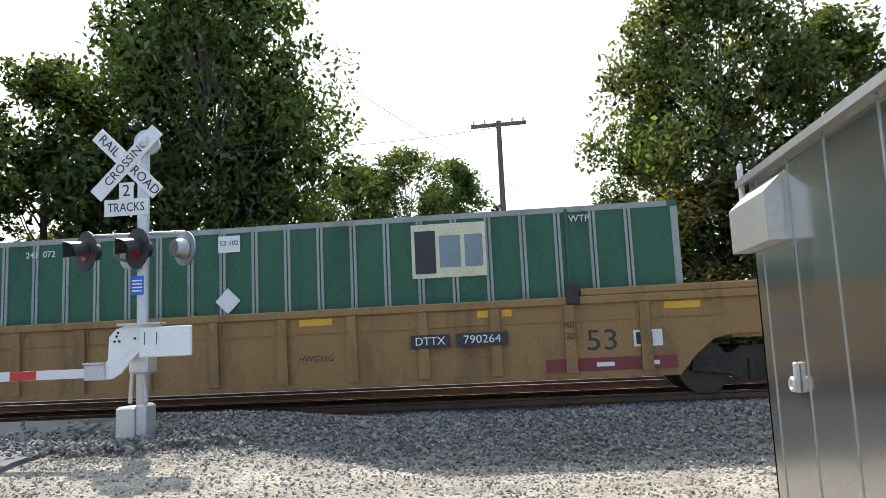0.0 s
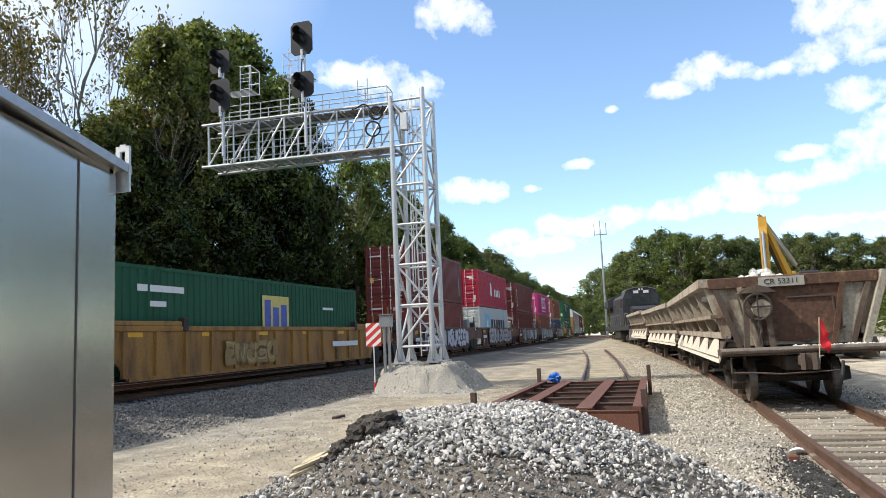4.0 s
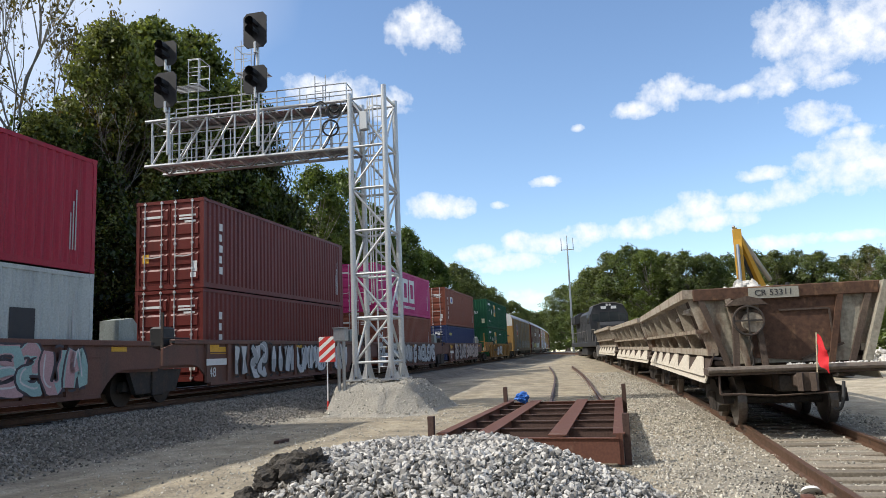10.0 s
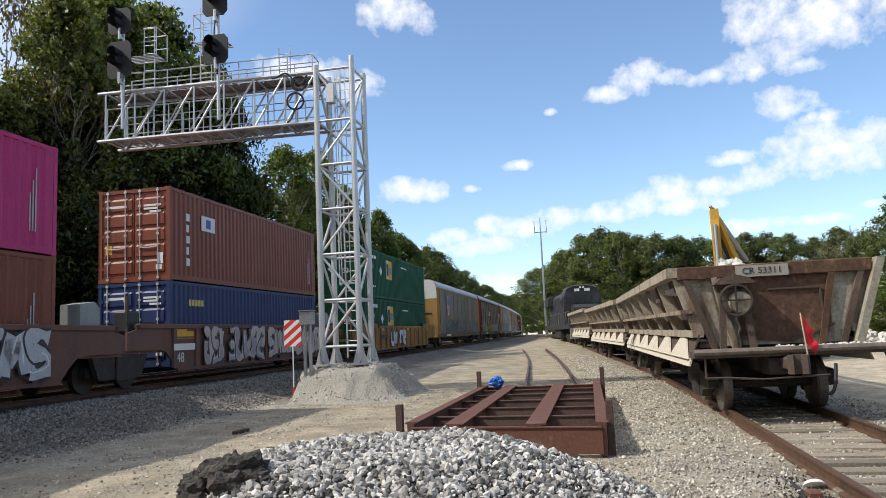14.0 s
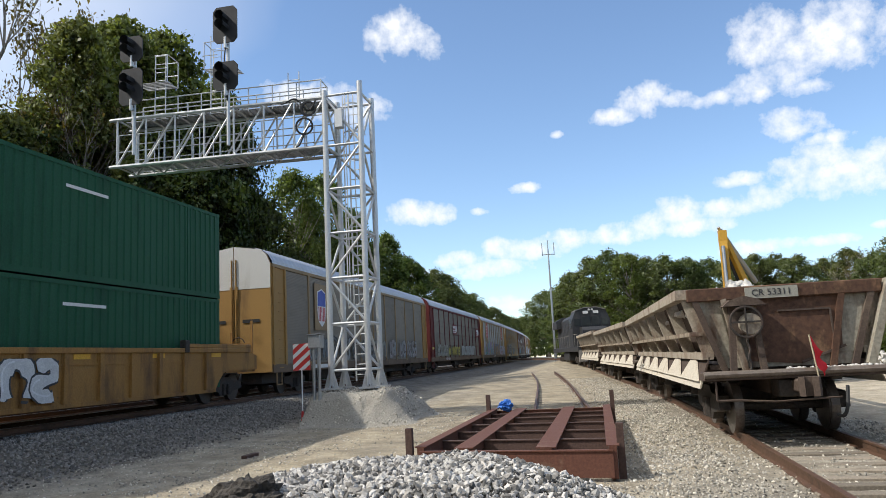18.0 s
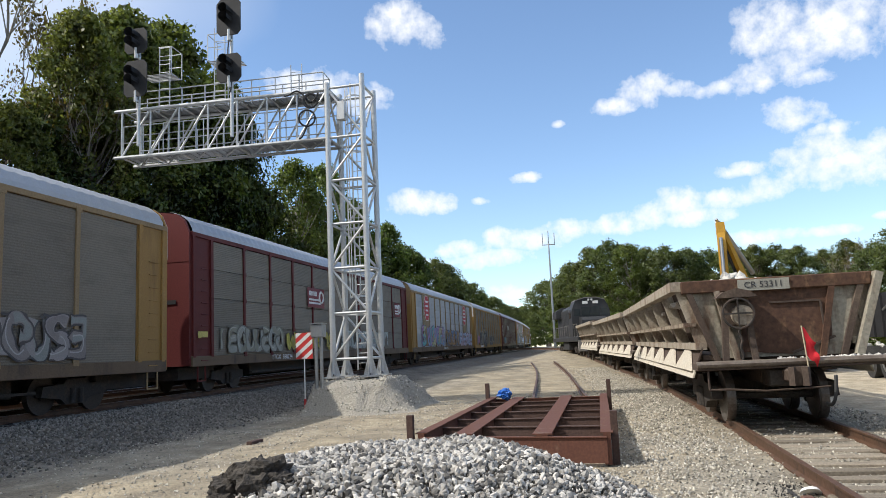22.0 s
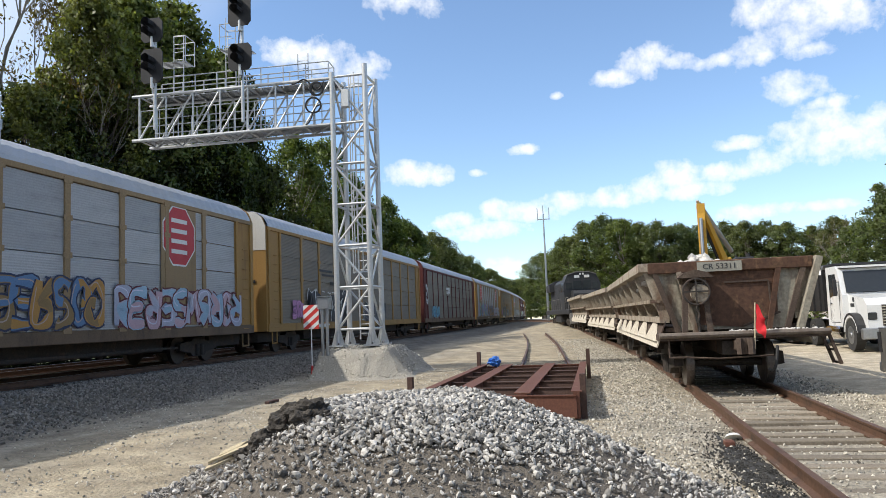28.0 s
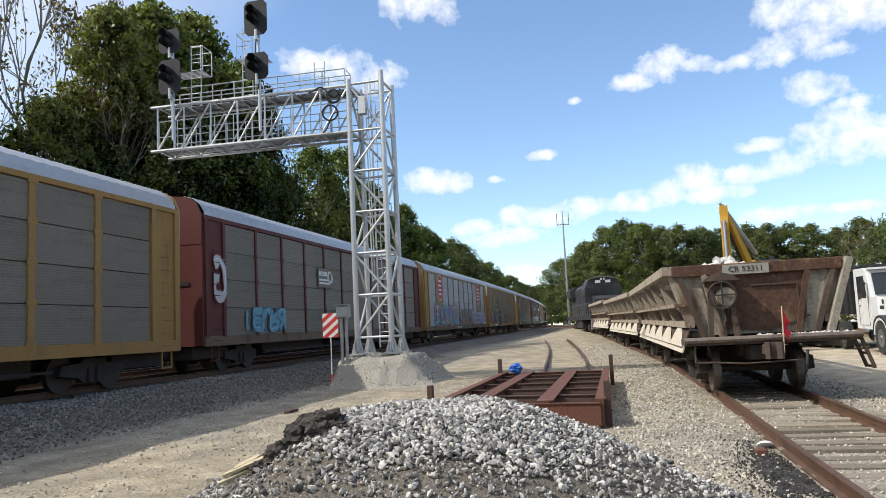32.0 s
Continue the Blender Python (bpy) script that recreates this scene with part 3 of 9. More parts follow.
# the heap of crushed stone in front of the camera
def heap(x, y):
    dx, dy = x - 6.9, y - 1.95
    r = math.hypot(dx / (2.9 if dx < 0 else 2.2), dy / (3.25 if dy < 0 else 2.75))
    top = 1.0 * (1 - smooth(0.18, 1.05, r) * 0.94 - 0.06 * min(1, r))
    return max(-0.05, top * (1 if r < 1.12 else 0) + 0.06 * noise.noise((x * 1.3, y * 1.3, 5)) - 0.02)


fines = material("stone_dust", (0.145, 0.125, 0.102), 0.95, 0, 0.45, 6, 60, 0.9, dist=.02)
N = 60
hv, hf = [], []
for i in range(N + 1):
    for j in range(N + 1):
        x, y = 3.6 + 5.9 * i / N, -1.9 + 7.1 * j / N
        hv.append((x, y, land(x, y) + heap(x, y) - 0.02))
for i in range(N):
    for j in range(N):
        hf.append((i * (N + 1) + j, (i + 1) * (N + 1) + j, (i + 1) * (N + 1) + j + 1, i * (N + 1) + j + 1))
hm = bpy.data.meshes.new("gravel_heap")
hm.from_pydata(hv, [], hf)
hm.materials.append(fines)
hm.polygons.foreach_set("use_smooth", [True] * len(hm.polygons))
tagged(new("gravel_heap", hm), "heap of crushed grey and white stone with dusty fines", "gravel heap", kind="stuff")
heap_mat = material("heap_stone", (0.36, 0.345, 0.32), 0.88, 0, 0.3, 9, 70, 0.3, (.27, .245, .215), .45, island=0.85, dist=0.004)
spots = []
while len(spots) < 26000:
    x, y = rng.uniform(3.7, 9.4), rng.uniform(-1.8, 5.0)
    h = heap(x, y)
    if h < 0.01:
        continue
    # the crest is clean broken stone, the near slope mixes small chips with dust
    crest = smooth(0.45, 0.9, h + 0.5 * noise.noise((x * .9, y * .9, 9)))
    if rng.random() < .35 + .65 * crest:
        sz = rng.choice((rng.uniform(.018, .03), rng.uniform(.025, .045), rng.uniform(.03, .055), rng.uniform(.045, .075), rng.uniform(.06, .10)))
        if crest < .5 and rng.random() < .6:
            sz *= .55
        spots.append((x, y, land(x, y) + h + sz * 0.1, sz))
scatter("heap_stones", spots, heap_mat, "loose broken limestone lying on the heap", "stones", 4)

# ---------------------------------------------------------------- cantilever signal bridge
TX, TY = 23.0, 7.75
mound_top = 1.13
mound_mat = material("packed_grey_fill", (0.36, 0.335, 0.285), 0.95, 0, 0.35, 1.6, 26, 1.0, dist=.05)
def mound(x, y):
    """A flat pad round the tower, cut steep at its far side and spreading towards the yard."""
    u, v = x - TX, y - TY
    w = .22 * noise.noise((x * .9, y * .9, 4)) + .08 * noise.noise((x * 3.1, y * 3.1, 8))
    side = smooth(1.25, .95, v + w * .5) * smooth(-2.15, -.9, v + w * 1.5)
    end_ = smooth(-2.1, -1.0, u + w * 1.2) * smooth(3.0, 1.1, u)
    lump = .12 * smooth(.35, 0, abs(v + 1.35 + .25 * u)) * smooth(-1.8, -.8, u)
    return side * end_ * (.95 + .04 * noise.noise((x * 2.2, y * 2.2, 1))) + lump * end_ - .04


mv, mf = [], []
for i in range(57):
    for j in range(53):
        x, y = TX - 3.3 + 6.4 * i / 56, TY - 3.2 + 5.3 * j / 52
        mv.append((x, y, land(x, y) + mound(x, y)))
        if i and j:
            mf.append(((i - 1) * 53 + j - 1, i * 53 + j - 1, i * 53 + j, (i - 1) * 53 + j))
b = Build().add(mv, mf)
single("earth_mound", b, mound_mat, "packed grey gravel mound under the signal tower", "mound", kind="structure", smooth=True)
mr_ = random.Random(31)
sp_ = []
while len(sp_) < 3600:
    x, y = TX + mr_.uniform(-3.2, 3), TY + mr_.uniform(-3.1, 2)
    if mound(x, y) > .05 and mr_.random() < .35 + .65 * (noise.noise((x * .8, y * .8, 2)) > 0):
        sz0 = mr_.choice((.02, .03, .05, .08)) * mr_.uniform(.8, 1.3)
        sp_.append((x, y, land(x, y) + mound(x, y) + sz0 * .1, sz0))
scatter("mound_stones", sp_, lime_mat, "loose grey stone on the mound", "stones", 32)
base_z = land(TX, TY) + 0.95

bridge = thing("signal_bridge", "galvanized steel cantilever railway signal bridge with black signal heads", "signal bridge")
LW = 0.57                     # half the spacing of the legs
top_z = 10.05
deck_z, chord_z = 8.34, 9.90
legs = [(TX - LW, TY - LW), (TX - LW, TY + LW), (TX + LW, TY - LW), (TX + LW, TY + LW)]
for x, y in legs:
    part("leg", Build().cyl((x, y, base_z + .12), (x, y, top_z + (.22 if x < TX and y < TY else .05)), .088, n=14), galv, bridge, smooth=False)
    fp = Build().box(x - .24, y - .24, base_z, x + .24, y + .24, base_z + .05)
    for a in range(4):
        dx, dy = ((.2, 0), (0, .2), (-.2, 0), (0, -.2))[a]
        fp.add([(x + dx * .35, y + dy * .35, base_z + .05), (x + dx * 1.1, y + dy * 1.1, base_z + .05), (x + dx * .42, y + dy * .42, base_z + .55), (x + dx * .35 + dy * .06, y + dy * .35 + dx * .06, base_z + .05), (x + dx * 1.1 + dy * .06, y + dy * 1.1 + dx * .06, base_z + .05), (x + dx * .42 + dy * .06, y + dy * .42 + dx * .06, base_z + .55)],
               [(0, 1, 2), (5, 4, 3), (0, 3, 4, 1), (1, 4, 5, 2), (2, 5, 3, 0)])
    part("base_plate", fp, galv, bridge)
levels = [base_z + .55]
while levels[-1] < deck_z - 1.9:
    levels.append(levels[-1] + (deck_z - .02 - base_z - .55) / 5)
levels = [base_z + .55 + (deck_z - base_z - .55) * i / 5 for i in range(6)] + [top_z - .12]
faces = [(0, 1), (1, 3), (3, 2), (2, 0)]
for fi, (i, j) in enumerate(faces):
    (xa, ya), (xb, yb) = legs[i], legs[j]
    for k, z in enumerate(levels):
        part("strut", Build().cyl((xa, ya, z), (xb, yb, z), .042, n=8), galv, bridge)
        if k < len(levels) - 1:
            z2 = levels[k + 1]
            p, q = ((xa, ya, z), (xb, yb, z2)) if (k + fi) % 2 else ((xb, yb, z), (xa, ya, z2))
            part("brace", Build().cyl(p, q, .038, n=8), galv, bridge)
# caged ladder inside the tower
lad = Build()
lx, ly = TX + .28, TY - .1
for s in (-.2, .2):
    lad.beam((lx, ly + s, base_z + .2), (lx, ly + s, top_z + .3), .04, .04)
z = base_z + .4
while z < top_z:
    lad.cyl((lx, ly - .2, z), (lx, ly + .2, z), .012, n=5)
    z += .3
part("ladder", lad, galv, bridge)
cage = Build()
z = base_z + 2.4
while z < top_z:
    for i in range(8):
        a0, a1 = math.pi * i / 8, math.pi * (i + 1) / 8
        cage.beam((lx - .55 * math.sin(a0), ly + .34 * math.cos(a0), z), (lx - .55 * math.sin(a1), ly + .34 * math.cos(a1), z), .008, .05)
    z += .9
for i in range(1, 8, 1):
    a0 = math.pi * i / 8
    cage.beam((lx - .55 * math.sin(a0), ly + .34 * math.cos(a0), base_z + 2.4), (lx - .55 * math.sin(a0), ly + .34 * math.cos(a0), top_z), .03, .008)
part("ladder_cage", cage, galv, bridge)
# the arm: a box truss that reaches over the line
END = Vector((TX - .95, TY + 7.95, 0))
A0 = Vector((TX - LW, TY + LW, 0))
B0 = Vector((TX + LW, TY + LW, 0))
way = Vector((-0.07, 0.9975, 0)).normalized()
LEN = 6.85
CH = .055
across = Vector((1, .07, 0)).normalized()


def arm(u, side, z):
    """A point of the arm: u along it, side 0 near and 1 far."""
    p = A0 + way * u + across * (side * 2 * LW)
    return (p.x, p.y, z)


RISE = -.05
def low(u):
    return deck_z + RISE * u / LEN - .0


def high(u):
    return chord_z + (RISE - .02) * u / LEN


for side in (0, 1):
    part("chord", Build().cyl(arm(0, side, low(0)), arm(LEN + .25, side, low(LEN)), CH, n=10), galv, bridge)
    part("chord", Build().cyl(arm(0, side, high(0)), arm(LEN + .25, side, high(LEN)), CH, n=10), galv, bridge)
    for k in range(8):
        u0, u1 = LEN * k / 7, LEN * (k + 1) / 7
        part("post", Build().cyl(arm(u0, side, low(u0)), arm(u0, side, high(u0)), .032, n=8), galv, bridge)
        if k < 7:
            part("brace", Build().cyl(arm(u1, side, low(u1)), arm(u0, side, high(u0)), .032, n=8), galv, bridge)
for k in range(8):
    u0 = LEN * k / 7
    part("strut", Build().cyl(arm(u0, 0, low(u0)), arm(u0, 1, low(u0)), .03, n=8), galv, bridge)
    part("strut", Build().cyl(arm(u0, 0, high(u0)), arm(u0, 1, high(u0)), .03, n=8), galv, bridge)
    if k < 7:
        u1 = LEN * (k + 1) / 7
        part("brace", Build().cyl(arm(u0, 0, low(u0)), arm(u1, 1, low(u1)), .026, n=6), galv, bridge)
grate = Build()
for z_of, s0, s1 in ((low, .12, .88), (high, .45, .98)):
    for k in range(9):
        s = s0 + (s1 - s0) * k / 8
        p, q = arm(.1, s, z_of(0) + .07), arm(LEN, s, z_of(LEN) + .07)
        grate.beam(p, q, .085, .02)
    for k in range(30):
        u = .15 + (LEN - .2) * k / 29
        grate.beam(arm(u, s0, z_of(u) + .05), arm(u, s1, z_of(u) + .05), .02, .025)
part("walkway_grating", grate, alum_dark, bridge, "grey open steel walkway grating")
# handrails
for side, z_of in ((0.08, low), (0.92, low)):
    for h in (.5, 1.05):
        part("handrail", Build().cyl(arm(0, side, z_of(0) + h), arm(LEN, side, z_of(LEN) + h), .018, n=6), galv, bridge)
    for k in range(11):
        u = LEN * k / 10
        part("rail_post", Build().cyl(arm(u, side, z_of(u)), arm(u, side, z_of(u) + 1.05), .018, n=6), galv, bridge)
for side in (0.42, 1.0):
    for h in (.38, .78):
        part("handrail", Build().cyl(arm(.25, side, high(0) + h), arm(LEN * .97, side, high(LEN) + h), .02, n=6), galv, bridge)
    for k in range(9):
        u = .25 + (LEN * .97 - .25) * k / 8
        part("rail_post", Build().cyl(arm(u, side, high(u)), arm(u, side, high(u) + .78), .02, n=6), galv, bridge)
for h in (.38, .78):
    part("handrail", Build().cyl(arm(.25, .42, high(.25) + h), arm(.25, 1.0, high(.25) + h), .02, n=6), galv, bridge)


def rung_ladder(u, side, z0, z1, width=.36):
    b = Build()
    for s in (-.5, .5):
        b.cyl(arm(u + s * width, side, z0), arm(u + s * width, side, z1), .017, n=6)
    z = z0 + .15
    while z < z1:
        b.cyl(arm(u - width / 2, side, z), arm(u + width / 2, side, z), .011, n=5)
        z += .28
    return b


part("ladder", rung_ladder(1.15, .45, high(1) - .1, high(1) + 1.15), galv, bridge)
for u, tall in ((6.2, 2.2), (3.05, 2.62)):
    sd = -1 if tall < 2.4 else 1
    part("ladder", rung_ladder(u + sd * .62, .3, high(u) + .05, high(u) + tall), galv, bridge)
    for k in range(6):
        part("platform_slat", Build().beam(arm(u + sd * .95, .2 + .1 * k, high(u) + tall * .55), arm(u - sd * .1, .2 + .1 * k, high(u) + tall * .55), .06, .02), alum_dark, bridge)
    zp = high(u) + tall * .55
    for s in (.15, .75):
        for h in (.45, .9):
            part("handrail", Build().cyl(arm(u + sd * .95, s, zp + h), arm(u + sd * .5, s, zp + h), .015, n=5), galv, bridge)
        part("rail_post", Build().cyl(arm(u + sd * .95, s, zp), arm(u + sd * .95, s, zp + .9), .016, n=5), galv, bridge)
    part("handrail", Build().cyl(arm(u + sd * .95, .15, zp + .9), arm(u + sd * .95, .75, zp + .9), .015, n=5), galv, bridge)
    # the mast and its two heads on the near side of the arm
    mast = Build().cyl(arm(u, -.12, low(u) + .3), arm(u, -.12, high(u) + tall + .2), .055, n=10)
    part("signal_mast", mast, galv, bridge)
    for z in ((high(u) + .92), (high(u) + tall - .02)):
        big = tall > 2.4 and z > high(u) + 1
        p = Vector(arm(u, -.30, z))
        back = Build()
        wv, hv = (.41, .60) if not (tall < 2.4 and z > high(u) + 1) else (.40, .42)
        if tall > 2.4 and not big:
            wv, hv = .42, .46
        out = [(-wv + .12, -hv), (wv - .12, -hv), (wv, -hv + .14), (wv, hv - .14), (wv - .12, hv), (-wv + .12, hv), (-wv, hv - .14), (-wv, -hv + .14)]
        back.prism([(p.y + a, p.z + c) for a, c in out], p.x - .02, p.x + .02, "x")
        part("signal_backplate", back, black_matt, bridge, "black oval signal backplate")
        hd = Build().box(p.x + .02, p.y - .15, p.z - .24, p.x + .3, p.y + .15, p.z + .24, .03)
        part("signal_head", hd, black, bridge)
        hood = Build()
        for dz in (-.22, .06):
            pts = []
            for xx in (p.x - .02, p.x - .42):
                for i in range(9):
                    a = math.pi * (i / 8) * 1.3 - .15 * math.pi
                    pts.append((xx, p.y + .15 * math.cos(a), p.z + dz + .1 + .15 * math.sin(a)))
            hood.add(pts, [(i, i + 1, 10 + i, 9 + i) for i in range(8)])
        part("signal_hood", hood, black_matt, bridge)
        part("clamp", Build().cyl(arm(u, -.28, z - hv - .1), arm(u, -.12, z - hv - .1), .05, n=8).cyl(arm(u, -.28, z - hv - .16), arm(u, -.28, z - hv + .2), .06, n=8), galv, bridge)
    hose = Build().tube([arm(u + .05 * math.sin(a / 13 * 6), -.22 - .06 * math.sin(a / 13 * 3.1), high(u) + tall - .6 - a / 13 * (tall - .75)) for a in range(14)], .022)
    part("cable_hose", hose, black, bridge, "black flexible cable conduit")
coil = Build()
for c, r in ((.5, .22), (.62, .25), (.48, .2)):
    coil.ring(arm(c, -.1, high(0) - .35 - (.55 if c > .5 else 0)), (1, .2, .1), r, .03)
prev = None
for i in range(20):
    a = i / 19
    q = Vector(arm(.25 + 1.1 * a, -.1, high(0) - .12 - .35 * math.sin(a * math.pi * 2.2) * (1 - a)))
    if prev is not None:
        coil.cyl(prev, q, .026, n=6)
    prev = q
prev = None
for i in range(12):
    a = i / 11
    q = Vector(arm(.4 + .5 * a, -.08, high(0) - .9 - .6 * a + .1 * math.sin(a * 6)))
    if prev is not None:
        coil.cyl(prev, q, .024, n=6)
    prev = q
part("cable_coil", coil, black, bridge, "coiled black cable conduit")
part("junction_box", Build().box(TX - LW - .12, TY + LW - .6, top_z - 1.2, TX - LW + .1, TY + LW - .35, top_z - .6, .02), galv, bridge)
case = thing("electrical_case", "grey steel electrical box on two conduit posts beside the signal tower", "electrical box")
ex, ey = TX - 1.25, TY + .75
part("box", Build().box(ex - .16, ey - .18, base_z + 1.2, ex + .16, ey + .18, base_z + 1.58, .02), alum_dark, case)
part("lid", Build().box(ex - .2, ey - .2, base_z + 1.582, ex + .18, ey + .2, base_z + 1.605), alum_dark, case)
for s in (-.08, .08):
    part("conduit_post", Build().cyl((ex, ey + s, base_z - 1.0), (ex, ey + s, base_z + 1.22), .05, n=10), alum_dark, case)

# ---------------------------------------------------------------- striped marker sign
sx, sy = 22.0, 9.05
sz = land(sx, sy)
sign = thing("marker_sign", "red and white diagonally striped panel on a thin white post", "sign")
part("post", Build().cyl((sx, sy, sz + .35), (sx, sy, sz + 1.60), .018, n=8), white_paint, sign)
part("post_base", Build().cyl((sx, sy, sz - .1), (sx, sy, sz + .42), .055, .035, n=8), red_paint, sign, "red plastic post base")
part("panel", Build().box(sx - .012, sy - .26, sz + 1.57, sx + .006, sy + .26, sz + 2.33), red_paint, sign)
for k in range(4):
    z0 = sz + 1.31 + .285 * k
    pts = [(sy + .26, z0), (sy + .26, z0 + .13), (sy - .26, z0 + .13 + .42), (sy - .26, z0 + .42)]
    poly = []
    lo, hi = sz + 1.574, sz + 2.326
    # clip the slanted stripe to the panel
    def cut(poly, keep, at):
        out = []
        for i, p in enumerate(poly):
            q = poly[(i + 1) % len(poly)]
            if keep(p):
                out.append(p)
            if keep(p) != keep(q):
                f = (at - p[1]) / (q[1] - p[1])
                out.append((p[0] + f * (q[0] - p[0]), at))
        return out
    pts = cut(pts, lambda p: p[1] >= lo, lo)
    if len(pts) > 2:
        pts = cut(pts, lambda p: p[1] <= hi, hi)
    if len(pts) > 2:
        part("stripe", Build().prism(pts, sx - .016, sx - .0125, "x"), decal_white, sign)
single("brick_fragment", Build().box(22.4, 8.35, land(22.4, 8.3) - .02, 22.75, 8.5, land(22.4, 8.3) + .12, .02), material("old_brick", (.2, .13, .1), .9), "old brick lying on the gravel", "brick")

# ---------------------------------------------------------------- rusty steel frame and its stakes
rust_red = material("red_brown_rust", (0.120, 0.047, 0.030), 0.8, 0.1, 0.3, 3, 30, 0.3, (0.19, 0.125, 0.09), 0.3)
rust_dark = material("dark_brown_rust", (0.085, 0.05, 0.04), 0.85, 0.1, 0.35, 3, 30, 0.3)
fr = thing("bridge_span", "rusty red-brown riveted steel bridge frame lying on the ground", "steel frame")
fx0, fx1, fy0, fy1 = 12.2, 20.4, .45, 3.15


def fpt(u, v):
    """Over the frame: u along it, v across it."""
    return fx0 + (fx1 - fx0) * u + .35 * (v - .5) * (1 - u), fy0 + (fy1 - fy0) * v + .12 * u


def fbar(name, u0, v0, u1, v1, w, z0, z1, mat=rust_red):
    (xa, ya), (xb, yb) = fpt(u0, v0), fpt(u1, v1)
    b = Build().beam((xa, ya, (z0 + z1) / 2), (xb, yb, (z0 + z1) / 2), w, z1 - z0)
    ob = part(name, b, mat, fr)
    t = Build().beam((xa, ya, z1 + .008), (xb, yb, z1 + .008), w * 1.7, .016)
    part("flange", t, mat, ob)
    return ob


gz = land(14, 2) + .02
for v in (0.0, 1.0):
    fbar("side_girder", 0, v, 1, v, .10, gz, gz + .42)
for v in (.33, .76):
    fbar("stringer", 0.0, v, 1, v, .16, gz + .26, gz + .40)
for u in (0.0, .17, .34, .52, .7, .86, 1.0):
    fbar("cross_beam", u, 0, u, 1, .06, gz + (.02 if u in (0.0, 1.0) else .16), gz + .36, rust_red if u in (0, 1.0) else rust_dark)
for (u, v) in ((.0, 1.06), (.93, 1.03), (.93, -.05), (.03, -.04)):
    x, y = fpt(u, v)
    s = single("steel_stake", Build().box(x - .05, y - .05, land(x, y) - .1, x + .05, y + .05, gz + (.80 if u > .5 else .70), .008), rust_dark, "dark rusty steel stake beside the frame", "stake", "stakes round the frame")
bag = bmesh.new()
bmesh.ops.create_icosphere(bag, subdivisions=4, radius=1)
for v in bag.verts:
    p = v.co.copy()
    k = 1 + .45 * noise.noise(p * 1.9) + .28 * noise.noise(p * 5) + .1 * abs(noise.noise(p * 11))
    v.co = Vector((fpt(.92, .87)[0] + p.x * .15 * k, fpt(.92, .87)[1] + p.y * .15 * k, gz + .54 + p.z * .13 * k))
bag_mesh = bpy.data.meshes.new("blue_tarp")
bag.to_mesh(bag_mesh)
bag.free()
bag_mesh.materials.append(material("blue_plastic", (0.03, 0.16, 0.55), .5, 0, .4, 12, 40, .4))
single("blue_tarp", bag_mesh, None, "crumpled blue plastic tarp bundle on the frame", "tarp", smooth=False)
single("pipe_piece", Build().cyl((fpt(.2, .12)[0], fpt(.2, .12)[1] - .12, gz + .2), (fpt(.2, .12)[0], fpt(.2, .12)[1] + .15, gz + .2), .09, n=12), rust_dark, "short rusty pipe lying inside the frame", "pipe")

# clods and boards on the heap
clod_mat = material("dark_clay_clod", (0.052, 0.045, 0.038), 0.95, 0, .5, 9, 40, 1.0, (.13, .115, .095), .35, dist=.03)


def clod(c, r, seed, flat=.65):
    bm = bmesh.new()
    bmesh.ops.create_icosphere(bm, subdivisions=4, radius=1)
    for v in bm.verts:
        p = v.co.copy()
        k = 1 + .38 * noise.noise(p * 1.4 + Vector((seed, 0, 0))) + .30 * noise.noise(p * 3.3 + Vector((0, seed, 0))) + .14 * noise.noise(p * 8)
        v.co = Vector((p.x * r * k, p.y * r * 1.15 * k, p.z * r * flat * k)) + Vector(c)
    me = bpy.data.meshes.new("clod")
    bm.to_mesh(me)
    bm.free()
    me.materials.append(clod_mat)
    return me


for x, y, dz, r, seed, flat in ((6.05, 2.60, .02, .17, 2, .9), (6.08, 2.80, .0, .15, 7, .9), (5.98, 2.98, -.02, .13, 12, .8), (6.0, 2.45, -.02, .10, 5, .8), (5.93, 3.15, -.02, .08, 9, .8)):
    single("clay_clod", clod((x, y, land(x, y) + heap(x, y) + dz), r, seed, flat), clod_mat, "dark lump of damp clay on the stone heap", "clod", "clods on the heap")
pale_wood = material("split_pale_wood", (0.50, 0.42, 0.28), .85, 0, .3, 4, 60, .5)
for k, (dx, dy, rz, ln) in enumerate(((0, 0, 28, .42), (.05, -.06, 20, .5), (.09, -.02, 35, .3))):
    single("wood_splinter", Build().prism([(-ln / 2, -.02), (ln / 2 - .1, -.03), (ln / 2, 0), (ln / 2 - .08, .03), (-ln / 2 + .04, .025)], -.012, .012, "z"), pale_wood,
           "pale split wood splinter on the heap", "wood", "splinters", at=pose(5.88 + dx, 3.3 + dy, land(5.88, 3.3) + heap(5.88 + dx, 3.3 + dy) + .05 + .02 * k, 10, -18, rz - 75))

# ---------------------------------------------------------------- signal shelter
SX0, SX1, SY0, SY1 = 0.69, 2.58, 2.76, 5.05
gs = -0.05
EAVE, RIDGE = 2.69, 2.87
seam_dark = material("dark_seam", (.10, .095, .09), .6, .4, .2, 4, 30, .05)
hood_mat = material("dull_aluminium_sheet", (.56, .56, .54), .38, .75, .12, 2, 20, .03)
sh = thing("signal_shelter", "aluminium equipment shelter with a low gable roof and lifting lugs", "shelter")
mid = SX0 + .99
gable = [(SX0, gs), (SX1, gs), (SX1, EAVE), (mid, RIDGE - .04), (SX0, EAVE)]
part("gable_wall", Build().prism(gable, SY0 + .02, SY0 + .05, "y"), alum, sh)
